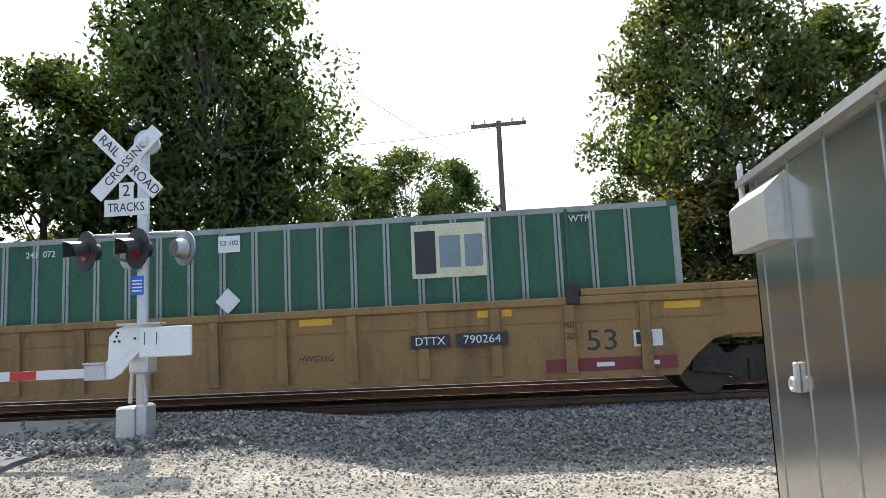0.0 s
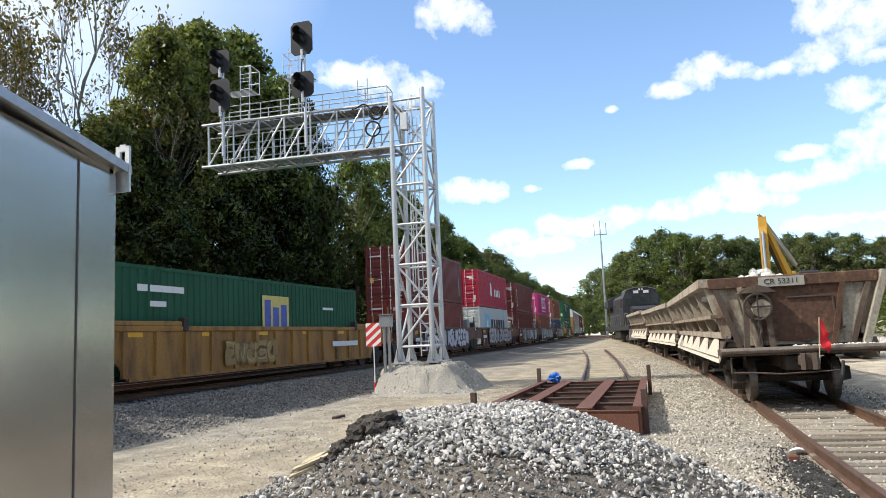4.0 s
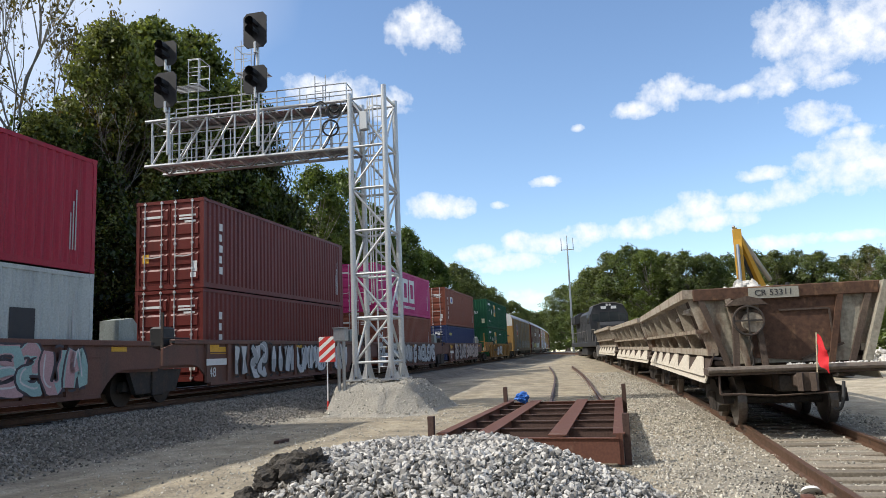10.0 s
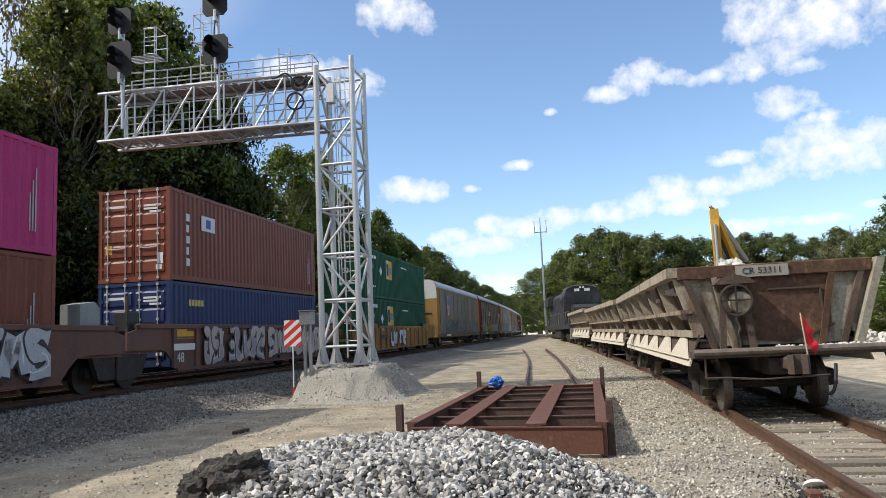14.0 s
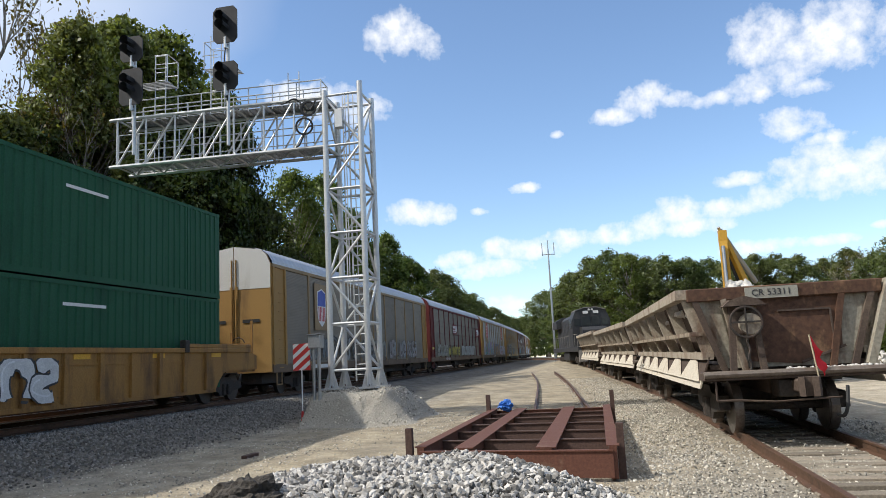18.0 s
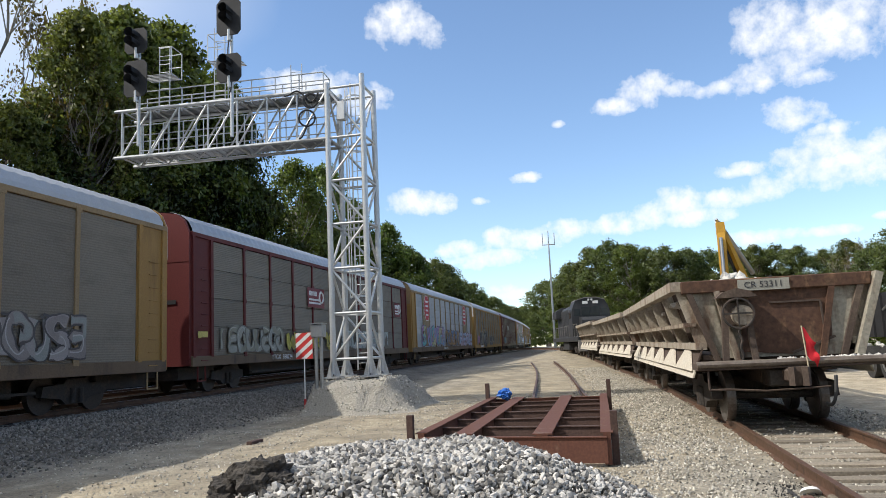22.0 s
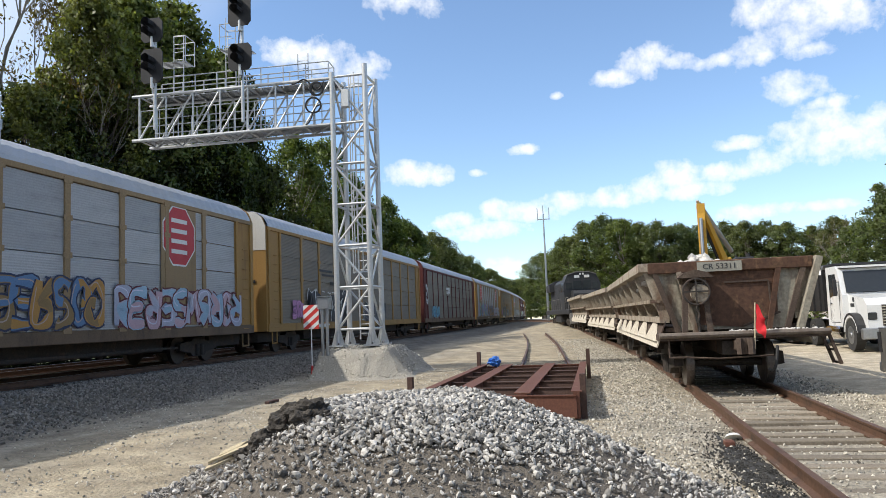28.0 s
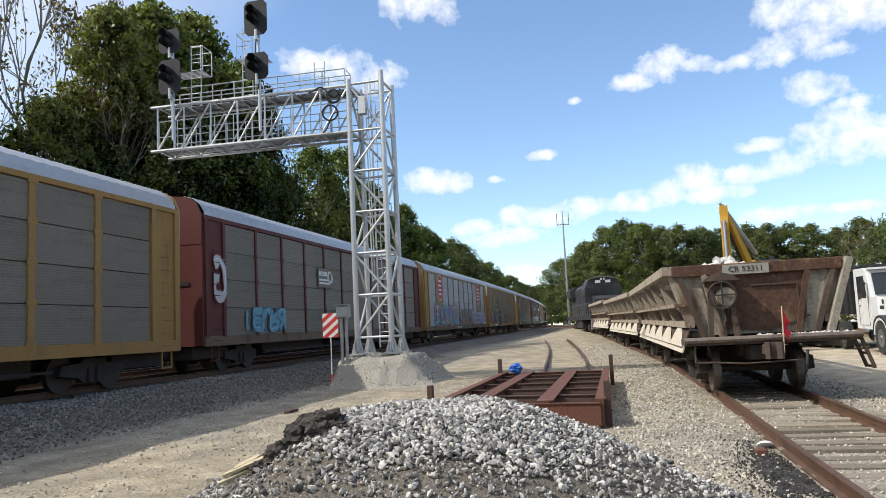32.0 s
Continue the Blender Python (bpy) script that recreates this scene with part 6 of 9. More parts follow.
# c9: two green containers in a yellow well
w = well_car("orange-yellow well car with white graffiti", 157.4, 179.0, ttx_yellow, (159.0, 177.4))
graffiti(w, -3.4, .6, .5, 1.5, ((.62, .62, .60),), (.05, .05, .05), 71, FW - .09, 5)
plate(w, "number_panel", -5.6, -4.0, 1.0, 1.2, FW - .085, decal_black)
for z in (.48, .48 + HC + .02):
    c = container("shipping_container", "dark green ribbed container with cream logo panel and white diamond", L53, HC, c_green2, "rib")
    plate(c, "logo_panel", -3.3, -1.9, 1.3, 2.5, FC, d_cream, "cream and black logo panel")
    plate(c, "logo_field", -2.75, -1.9, 1.3, 2.5, FC - .006, d_orange, "yellow half of the logo panel")
    plate(c, "logo_shape", -3.2, -2.8, 1.5, 2.3, FC - .012, decal_black, "black logo shape")
    plate(c, "logo_shape", -2.7, -2.0, 1.65, 2.1, FC - .012, d_slate, "grey logo shape")
    part("hazard_placard", Build().prism([(-.3, 0), (0, -.3), (.3, 0), (0, .3)], FC - .012, FC - .001, "y"), decal_white, c, "white diamond placard", at=pose(-4.6, 0, 1.7))
    plate(c, "serial_number", -7.1, -5.6, 2.35, 2.55, FC, decal_white)
    words("53", .34, decal_white, c, pose(-6.4, FC - .004, 1.85))
    plate(c, "serial_number", -6.8, -5.8, .65, .74, FC, decal_white)
    plate(c, "serial_number", .6, 2.2, 2.28, 2.36, FC, decal_white)
    end = Build().box(-L53 / 2 - .012, -.95, .45, -L53 / 2 - .004, -.65, .9)
    part("end_panel", end, d_cream, c, "cream end logo panel")
    part("end_panel", Build().prism([(.42, 0), (.7, -.28), (.98, 0), (.7, .28)], -L53 / 2 - .012, -L53 / 2 - .004, "x"), decal_white, c, at=pose(0, 0, 1.7))
    e53 = words("53", .42, decal_white, c, pose(-L53 / 2 - .01, -.1, 1.55, 0, 0, -90))
    loaded(c, 160.6, L53, z)

# ---------------------------------------------------------------- autoracks
rack_grey = material("perforated_galvanized_panel", (.205, .175, .135), .65, .1, .3, 1.1, 40, .35, (.125, .104, .078), .45, lines=16, streak=-.8, random_tone=.12)
rack_grey2 = material("bright_perforated_panel", (.41, .415, .42), .55, .2, .2, 1.5, 40, .35, (.26, .262, .265), .5, lines=16, streak=-.9, random_tone=.12)
rack_roof = material("galvanized_roof_sheet", (.46, .47, .49), .5, .35, .12, 1.2, 30, .1)
rack_yellow = steel("weathered_yellow_rack_paint", (.35, .205, .068), (.22, .13, .055), .4)
rack_tan = steel("weathered_tan_rack_paint", (.30, .21, .115), (.21, .15, .09), .4)
rack_red = steel("oxide_red_rack_paint", (.125, .026, .024), (.08, .028, .025), .4)
rack_brown = steel("dark_brown_rack_paint", (.12, .035, .03), (.08, .03, .028), .4)
roof_white = steel("dull_white_rack_paint", (.62, .61, .58), (.48, .46, .42), .35)
rack_sill = steel("grimy_brown_sill_paint", (.16, .11, .07), (.09, .065, .05), .5)
LA, WA = 26.4, 1.50


def roof_mesh():
    b = Build()
    arc = [(-WA, 4.98), (-WA + .02, 5.12), (-WA + .16, 5.36), (-WA + .42, 5.56), (-.7, 5.68), (0, 5.74), (.7, 5.68), (WA - .42, 5.56), (WA - .16, 5.36), (WA - .02, 5.12), (WA, 4.98)]
    n, st = len(arc), int(LA / .22)
    pts, fs = [], []
    for k in range(st + 1):
        up = .018 if k % 2 else 0
        pts += [(-LA / 2 + .1 + (LA - .2) * k / st, y * (1 + up * .5), z + up) for y, z in arc]
        if k:
            o = (k - 1) * n
            fs += [(o + i, o + i + 1, o + n + i + 1, o + n + i) for i in range(n - 1)]
    b.add(pts, fs)
    return b.mesh("roof", rack_roof)


ROOF = roof_mesh()
PANELS = {}


def rack_panel(w_, h_, mat):
    key = (round(w_, 2), round(h_, 2), mat.name)
    if key not in PANELS:
        PANELS[key] = Build().box(0, -.012, 0, w_, .012, h_, .006).mesh("panel", mat)
    return PANELS[key]


def autorack(label, frame_mat, panel_mat, end_mat, cap_mat, rows, left, bays=11, post=.09):
    t = thing("autorack_car", label, "autorack car", "autorack cars")
    h = LA / 2
    part("roof", ROOF, None, t)
    for s in (-1, 1):
        part("side_sill", Build().box(-h, s * WA - .05, .82, h, s * WA + .05, 1.14, .01), frame_mat if frame_mat is rack_yellow else rack_sill, t, "grimy lower sill")
        part("top_rail", Build().box(-h, s * WA - .05, 4.86, h, s * WA + .05, 5.0, .01), frame_mat, t)
    part("far_side", Build().box(-h, WA - .03, 1.1, h, WA - .0, 4.9), panel_mat, t)
    part("deck", Build().box(-h, -WA + .05, .86, h, WA - .05, .98), dark_steel, t)
    part("centre_sill", Build().box(-h - .3, -.25, .55, h + .3, .25, .86), dark_steel, t)
    # underframe block and brake gear, added to stop light showing below the car
    part("underframe", Build().box(-h + 5.0, -.95, .4, h - 5.0, .95, .84, .02), dark_steel, t, "dark grimy underframe block added to close the bright gap below")
    part("brake_reservoir", Build().cyl((-2.2, -1.1, .55), (-.6, -1.1, .55), .22, n=12), dark_steel, t)
    part("brake_rod", Build().beam((-h + 4.6, -1.2, .5), (h - 4.6, -1.2, .5), .05, .06), dark_steel, t)
    # dark filler added below both ends for the same gap
    for x in (-h + 1.2, h - 1.2):
        part("end_rigging", Build().box(x - 1.1, -1.0, .42, x + 1.1, 1.0, .82, .02), dark_steel, t)
    solid = 1.35
    for x in (-h, h - solid):
        part("end_bay", Build().box(x, -WA - .0, 1.14, x + solid, -WA + .04, 4.86), end_mat, t)
        part("end_post", Build().box(x + .04, -WA - .06, 1.1, x + .2, -WA, 4.88, .01).box(x + solid - .22, -WA - .06, 1.1, x + solid - .06, -WA, 4.88, .01), end_mat, t)
        lad_ = Build()
        lx_ = x + .5
        for q in range(9):
            lad_.cyl((lx_, -WA - .06, 1.0 + .36 * q), (lx_ + .4, -WA - .06, 1.0 + .36 * q), .014, n=5)
        part("grab_irons", lad_, end_mat, t)
    w_ = (LA - 2 * solid) / bays
    hh = 3.72 / rows
    for i in range(bays):
        x = -h + solid + w_ * i
        for r in range(rows):
            part("panel", rack_panel(w_ - .05, hh - .018, panel_mat), None, t, at=pose(x + .03, -WA + .01, 1.14 + hh * r))
        if i:
            p_ = part("side_post", Build().box(x - post, -WA - .05, 1.1, x + post, -WA + .02, 4.88, .012), frame_mat, t)
            for r in range(rows + 1):
                z = 1.14 + hh * r
                part("bolt_plate", Build().box(x - post * 1.5, -WA - .06, max(1.05, z - .07), x + post * 1.5, -WA - .048, min(4.95, z + .07)), frame_mat, p_)
    # end with two clamshell doors
    for s, x in ((-1, -h), (1, h)):
        out = [(-WA, .85), (-WA, 4.98), (-WA + .16, 5.36), (-WA + .42, 5.56), (-.01, 5.72), (-.01, .85)]
        for m in (1, -1):
            d = part("end_door", Build().prism([(m * y, z) for y, z in out], x + s * .02, x + s * .10, "x"), end_mat, t)
            part("door_cap", Build().prism([(m * -WA, 4.05), (m * -WA, 4.98), (m * (-WA + .16), 5.36), (m * (-WA + .42), 5.56), (m * -.015, 5.72), (m * -.015, 4.05)], x + s * .101, x + s * .112, "x"), cap_mat, d, "pale upper door panel")
            part("door_slot", Build().box(*sorted((x + s * .113, x + s * .125))[:1], min(m * -.35, m * -1.05), 2.75, sorted((x + s * .113, x + s * .125))[1], max(m * -.35, m * -1.05), 2.88), black, d)
            part("door_bar", Build().cyl((x + s * .13, m * -.09, 1.0), (x + s * .13, m * -.09, 5.2), .03, n=6).box(min(x + s * .1, x + s * .15), min(m * -.05, m * -.16), 3.7, max(x + s * .1, x + s * .15), max(m * -.05, m * -.16), 4.15), end_mat, d)
    for bx in (-h + 3.1, h - 3.1):
        bogie(t, bx)
    cp = Build().box(-h - .72, -.1, .72, -h, .1, .95, .02).box(h, -.1, .72, h + .72, .1, .95, .02)
    part("coupler", cp, dark_steel, t)
    for x in (-h + .35, h - .85):
        part("step", Build().prism([(x, .85), (x, .35), (x + .5, .35), (x + .5, .85), (x + .46, .85), (x + .46, .39), (x + .04, .39), (x + .04, .85)], -WA - .02, -WA + .02, "y"), frame_mat, t)
    onboard(t, left + h)
    return t


FA = -WA - .056
rk = []
t = autorack("yellow-ended autorack with grey panels, shield badge and graffiti", rack_tan, rack_grey, rack_yellow, roof_white, 1, 180.2, 10, .07)
bx = -LA / 2 + 5.15
plate(t, "badge_board", bx - .85, bx + .95, 2.55, 4.6, FA, rack_tan, "tan badge board")
shield = [(bx - .5, 4.25), (bx, 4.4), (bx + .5, 4.25), (bx + .52, 3.4), (bx + .42, 2.95), (bx, 2.7), (bx - .42, 2.95), (bx - .52, 3.4)]
part("badge", Build().prism(shield, FA - .012, FA - .007, "y"), decal_white, t, "white shield badge")
part("badge_top", Build().prism([(bx - .47, 3.62), (bx - .46, 4.21), (bx, 4.35), (bx + .46, 4.21), (bx + .47, 3.62)], FA - .017, FA - .0125, "y"), d_blue, t, "blue shield top")
for q in range(5):
    plate(t, "badge_stripe", bx - .4 + .18 * q, bx - .31 + .18 * q, 2.95, 3.58, FA - .012, d_red, "red stripe", .005, 0)
graffiti(t, -9.6, -7.0, 1.2, 2.3, ((.22, .25, .25), (.17, .19, .2)), (.05, .06, .07), 81, FA - .004, 6)
graffiti(t, -6.8, -3.2, 1.2, 2.35, ((.05, .05, .05), (.28, .29, .28)), (.02, .02, .02), 82, FA - .004, 6)
graffiti(t, -2.6, 2.2, 1.2, 2.2, ((.22, .22, .20),), (.07, .07, .065), 83, FA - .004, 8)
graffiti(t, 3.0, 9.8, 1.2, 2.3, ((.30, .27, .26), (.24, .21, .2), (.26, .27, .25)), (.08, .07, .07), 84, FA - .004, 11)
plate(t, "number_panel", -9.4, -7.2, .9, 1.06, -WA - .051, decal_white)
rk.append(t)


def rail_badge(t, x, w_, mat=d_maroon):
    plate(t, "badge_board", x - w_ / 2, x + w_ / 2, 3.05, 3.9, FA, mat, "maroon badge board")
    for q in range(2):
        plate(t, "badge_stripe", x - w_ * .42, x + w_ * .28, 3.2 + .15 * q, 3.28 + .15 * q, FA - .006, decal_white, "white stripe", .005, 0)
    part("badge_ring", Build().ring((x + w_ * .30, FA - .010, 3.52), (0, 1, 0), .24, .05, 18, 4), decal_white, t, "white curved stripe")
    block_word(t, "brand_shape", x - w_ * .42, 3.56, (.2,) * 7, .10, .035, FA - .006, decal_white)


t = autorack("oxide red autorack with weathered grey panels and a maroon badge board", rack_red, rack_grey, rack_red, rack_red, 4, 208.0, 11, .07)
rail_badge(t, -2.9, 2.0)
rail_badge(t, 10.7, 1.3)
graffiti(t, -11.5, -6.5, 1.2, 2.15, ((.30, .30, .26), (.25, .24, .18)), (.14, .13, .11), 91, FA - .004, 8)
graffiti(t, -6.2, -.6, 1.2, 2.0, ((.42, .36, .05), (.36, .30, .06)), (.10, .08, .03), 92, FA - .004, 6)
graffiti(t, .2, 8.4, 1.2, 2.1, ((.36, .36, .34), (.34, .38, .36)), (.15, .15, .14), 93, FA - .004, 10)
plate(t, "yellow_notice", -12.9, -12.3, 1.7, 1.9, FA, d_yellow)
words("TTGX  980224", .26, decal_white, t, pose(-6.6, -WA - .054, .98), squeeze=1.2)
rk.append(t)
t = autorack("tan autorack with bright grey panels, red octagon badges and large graffiti", rack_tan, rack_grey2, rack_yellow, rack_tan, 4, 235.7, 11, .1)
for x in (-8.4, 8.2):
    oc = [(x + 1.0 * math.cos(math.pi / 8 + q * math.pi / 4) * (.92), 3.95 + .95 * math.sin(math.pi / 8 + q * math.pi / 4)) for q in range(8)]
    plate(t, "badge_board", x - .98, x + .98, 1.2, 4.84, FA + .03, rack_tan, "tan badge panel", .01, 0)
    part("badge", Build().prism([(x + (p - x) * 1.06, 3.95 + (q - 3.95) * 1.06) for p, q in oc], FA + .014, FA + .018, "y"), decal_white, t, "white octagon edge")
    part("badge_face", Build().prism(oc, FA + .008, FA + .0135, "y"), d_red, t, "red octagon badge")
    for q in range(4):
        plate(t, "badge_line", x - .45, x + .43, 3.4 + .32 * q, 3.53 + .32 * q, FA + .008, decal_white, "", .005, 0)
rngc = [((.42, .20, .40), (.10, .42, .40), (.5, .45, .2), (.2, .3, .5)), ((.42, .22, .05), (.25, .16, .06), (.10, .2, .36)), ((.40, .42, .52), (.30, .45, .58), (.5, .35, .4))]
graffiti(t, -10.5, -2.2, 1.15, 2.75, rngc[0], (.10, .04, .12), 101, FA - .004, 12)
graffiti(t, -1.6, 4.6, 1.15, 2.5, rngc[1], (.02, .03, .08), 102, FA - .004, 10)
graffiti(t, 5.0, 12.2, 1.1, 2.35, rngc[2], (.12, .02, .03), 103, FA - .004, 10)
words("TTGX  604410", .24, decal_white, t, pose(-1.6, -WA - .054, .98), squeeze=1.2)
rk.append(t)
t = autorack("yellow autorack with grey panels and black and white graffiti", rack_yellow, rack_grey, rack_yellow, roof_white, 4, 263.4, 11, .1)
plate(t, "brand_shape", -7.6, -5.9, 3.5, 3.6, FA, decal_black)
plate(t, "brand_shape", -7.3, -5.6, 3.3, 3.4, FA, decal_black)
block_word(t, "brand_shape", -6.2, 2.9, (.16,) * 8, .12, .05, FA, decal_black)
graffiti(t, -10.9, -9.4, 1.3, 2.1, ((.45, .2, .38),), (.2, .1, .2), 111, FA - .004, 3)
graffiti(t, -9.2, -3.2, .88, 2.7, ((.02, .02, .025),), (.62, .62, .60), 112, FA - .004, 5, 1.55)
graffiti(t, -1.8, 3.6, 1.1, 2.2, ((.05, .05, .06),), (.5, .48, .42), 113, FA - .004, 5)
plate(t, "number_panel", -8.6, -6.6, .9, 1.06, -WA - .051, decal_white)
rk.append(t)
t = autorack("dark brown-red autorack with weathered grey panels", rack_brown, rack_grey, rack_brown, rack_brown, 4, 291.2, 11, .07)
rail_badge(t, -3.2, 1.7, rack_grey)
graffiti(t, -10.6, -7.4, 1.2, 2.1, ((.12, .32, .42),), (.05, .12, .18), 121, FA - .004, 5)
graffiti(t, -12.7, -11.9, 2.2, 3.8, ((.5, .5, .5),), (.2, .08, .07), 122, FA - .004, 1)
rk.append(t)
left = 291.2 + 27.8
for k in range(12):
    src = rk[(2, 3, 0, 1, 3, 4, 0, 2, 1, 3, 0, 4)[k]]
    onboard(copy_thing(src, pose(0, 0, 0)), left + LA / 2)
    left += 27.8

# ---------------------------------------------------------------- side-dump cars on the yard track
dump_beige = material("chalky_beige_paint", (.31, .262, .195), .8, 0, .35, 2.2, 18, .35, (.11, .062, .042), .55, streak=.6)
dump_pale = material("dusty_pale_paint", (.35, .305, .24), .85, 0, .3, 2.4, 24, .3, (.17, .11, .075), .5, streak=.6)
dump_rust = material("brown_rusted_plate", (.092, .046, .027), .8, .05, .5, 2.6, 14, .45, (.25, .15, .082), .42, streak=.45)
dump_dirt = material("dirty_brown_steel", (.085, .06, .046), .85, .1, .35, 2, 22, .4, (.17, .13, .095), .4)
# the pale paint made brighter, sunlight on the teeth put into its colour
dump_cream = material("dusty_sunlit_cream_plate", (.56, .51, .42), .85, 0, .2, 2, 24, .3, (.36, .29, .21), .35)
dump_lip = material("worn_grey_brown_steel", (.20, .165, .135), .55, .3, .35, 3, 24, .3, (.11, .075, .055), .45)
# rusted plate, darkened further for the shade of the deep door cells
dump_hole = material("rusted_door_plate_with_recess_shade", (.075, .05, .037), .9, 0, .3, 2, 24, .3)
dump_panel = material("chalky_grey_panel_paint", (.31, .285, .225), .8, 0, .35, 2.8, 18, .3, (.13, .078, .05), .50, streak=.7)
white_rubble = material("white_rubble", (.58, .56, .52), .9, 0, .25, 3, 30, .5)


def dump_car(near, detail, label):
    Ld = 13.6
    xa, xb = near, near + Ld
    ya, yb = yard_y(xa), yard_y(xb)
    a = math.degrees(math.atan2(yb - ya, xb - xa))
    t = thing("dump_car", label, "dump car", "dump cars", pose(xa, ya, yard_level(xa) + .003, 0, -.4, a))
    T, Bt = 2.46, 1.12                     # top and floor of the tub over the rail
    for x0, x1 in ((0, .08), (Ld - .08, Ld)):
        part("end_plate", Build().prism([(-1.5, T), (1.5, T), (1.08, Bt), (-1.08, Bt)], x0, x1, "x"), dump_panel, t)
    part("end_shield", Build().prism([(-.9, T - .2), (.56, T - .2), (.60, Bt + .1), (-.2, Bt + .03), (-.86, Bt + .3)], -.03, -.003, "x"), dump_rust, t, "rusted brown end shield")
    part("shield_rim", Build().beam((-.05, -.9, Bt + .3), (-.05, -.2, Bt + .05), .03, .04).beam((-.05, -.72, T - .42), (-.05, .1, T - .42), .03, .03).beam((-.05, -.72, T - .42), (-.05, -.74, T - .85), .03, .03), dump_dirt, t)
    for yy, ww in ((1.2, .34), (-1.14, .36)):
        part("end_panel", Build().prism([(yy - ww / 2 - .02, T - .34), (yy + ww / 2 + .02, T - .34), (yy * .84 + ww / 2 - .03, Bt + .2), (yy * .84 - ww / 2 + .03, Bt + .2)], -.018, -.002, "x"), dump_panel, t, "chalky painted end panel")
    part("end_cap", Build().box(-.10, -1.54, T - .2, .1, 1.54, T + .02, .015), dump_rust, t, "rusty top beam")
    for y, w, m in ((1.42, .06, dump_dirt), (.96, .10, dump_pale), (-.92, .07, dump_rust), (-1.38, .06, dump_dirt)):
        lean = .28 * y
        part("end_post", Build().beam((-.06, y, T - .18), (-.06, y - lean, Bt - .05), .1, w), m, t)
    part("corner_brace", Build().beam((-.1, -1.66, T), (-.1, -1.22, Bt - .02), .12, .2), dump_panel, t)
    # the hinged side doors, with stakes and toothed lower plates
    for s in (1, -1):
        yt, ym, yb_ = s * 1.62, s * 1.27, s * 1.5
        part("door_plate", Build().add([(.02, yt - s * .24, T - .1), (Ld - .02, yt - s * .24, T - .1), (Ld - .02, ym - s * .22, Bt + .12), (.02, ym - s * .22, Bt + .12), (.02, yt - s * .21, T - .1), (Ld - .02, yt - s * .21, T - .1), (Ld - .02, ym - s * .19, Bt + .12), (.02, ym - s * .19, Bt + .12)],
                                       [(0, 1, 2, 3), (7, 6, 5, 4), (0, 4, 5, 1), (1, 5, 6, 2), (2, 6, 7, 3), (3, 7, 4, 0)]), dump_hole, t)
        part("door_rail", Build().beam((0, yt, T - .06), (Ld, yt, T - .06), .2, .17), dump_pale if s > 0 else dump_rust, t)
        part("door_rail", Build().beam((0, s * 1.43, 1.72), (Ld, s * 1.43, 1.72), .2, .07), dump_beige, t)
        part("door_rail", Build().beam((0, ym, Bt + .22), (Ld, ym, Bt + .22), .18, .12), dump_pale, t)
        n = 6
        for k in range(n + 1):
            x = .1 + (Ld - .2) * k / n
            part("door_stake", Build().add([(x - .06, yt - s * .22, T - .1), (x + .045, yt - s * .22, T - .1), (x + .045, yt + s * .02, T - .1), (x - .045, yt + s * .02, T - .1), (x - .045, ym - s * .2, Bt + .2), (x + .045, ym - s * .2, Bt + .2), (x + .045, ym + s * .06, Bt + .2), (x - .045, ym + s * .06, Bt + .2)], [(0, 1, 2, 3), (7, 6, 5, 4), (0, 4, 5, 1), (1, 5, 6, 2), (2, 6, 7, 3), (3, 7, 4, 0)]), dump_pale if s > 0 else dump_beige, t)
            if s > 0 and k < n and detail:
                xm, w = x + .02, (Ld - .2) / n - .04
                def on(z, o):
                    return ym + (yb_ - ym) * (Bt + .2 - z) / (Bt + .2 - .72) + o
                ends = [(xm, .92), (xm + w, .92), (xm + w * .55, Bt + .3)]
                tri = Build().add([(p, on(q, .05), q) for p, q in ends] + [(p, on(q, .02), q) for p, q in ends], [(0, 1, 2), (5, 4, 3), (0, 3, 4, 1), (1, 4, 5, 2), (2, 5, 3, 0)])
                part("door_tooth", tri, dump_cream, t, "pale triangular door tooth")
        def low_y(z):
            return ym + (yb_ - ym) * (Bt + .2 - z) / (Bt + .2 - .72)
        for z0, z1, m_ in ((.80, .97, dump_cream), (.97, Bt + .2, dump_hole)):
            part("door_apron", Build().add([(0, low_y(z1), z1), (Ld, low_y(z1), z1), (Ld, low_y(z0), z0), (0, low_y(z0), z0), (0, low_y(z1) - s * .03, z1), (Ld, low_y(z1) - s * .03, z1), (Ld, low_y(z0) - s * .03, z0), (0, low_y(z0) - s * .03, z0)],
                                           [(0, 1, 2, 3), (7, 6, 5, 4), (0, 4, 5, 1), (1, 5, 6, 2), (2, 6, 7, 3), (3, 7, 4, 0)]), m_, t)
    part("tub_floor", Build().box(.05, -1.25, Bt - .02, Ld - .05, 1.25, Bt + .06), dump_dirt, t)
    part("centre_sill", Build().box(.1, -.33, .68, Ld - .1, .33, Bt - .02), dump_dirt, t)
    for x in (3.6, 5.2, 8.4, 10.0):
        for y in (-.85, .85):
            part("tipping_cylinder", Build().cyl((x, y, .5), (x, y, 1.08), .26, n=14), dark_steel, t)
    part("cross_bolster", Build().box(2.0, -1.3, .8, 2.3, 1.3, 1.06).box(Ld - 2.3, -1.3, .8, Ld - 2.0, 1.3, 1.06).box(6.6, -1.3, .8, 6.9, 1.3, 1.06), dump_dirt, t)
    for bx in (1.75, Ld - 1.75):
        bogie(t, bx, worn_me)
    # end platform with its bits
    part("end_platform", Build().box(-.55, -1.62, .94, .02, 1.46, 1.07, .012), dump_dirt, t)
    part("platform_lip", Build().cyl((-.56, -1.62, 1.04), (-.56, 1.46, 1.04), .055, n=8), dump_lip, t, "worn rounded platform edge")
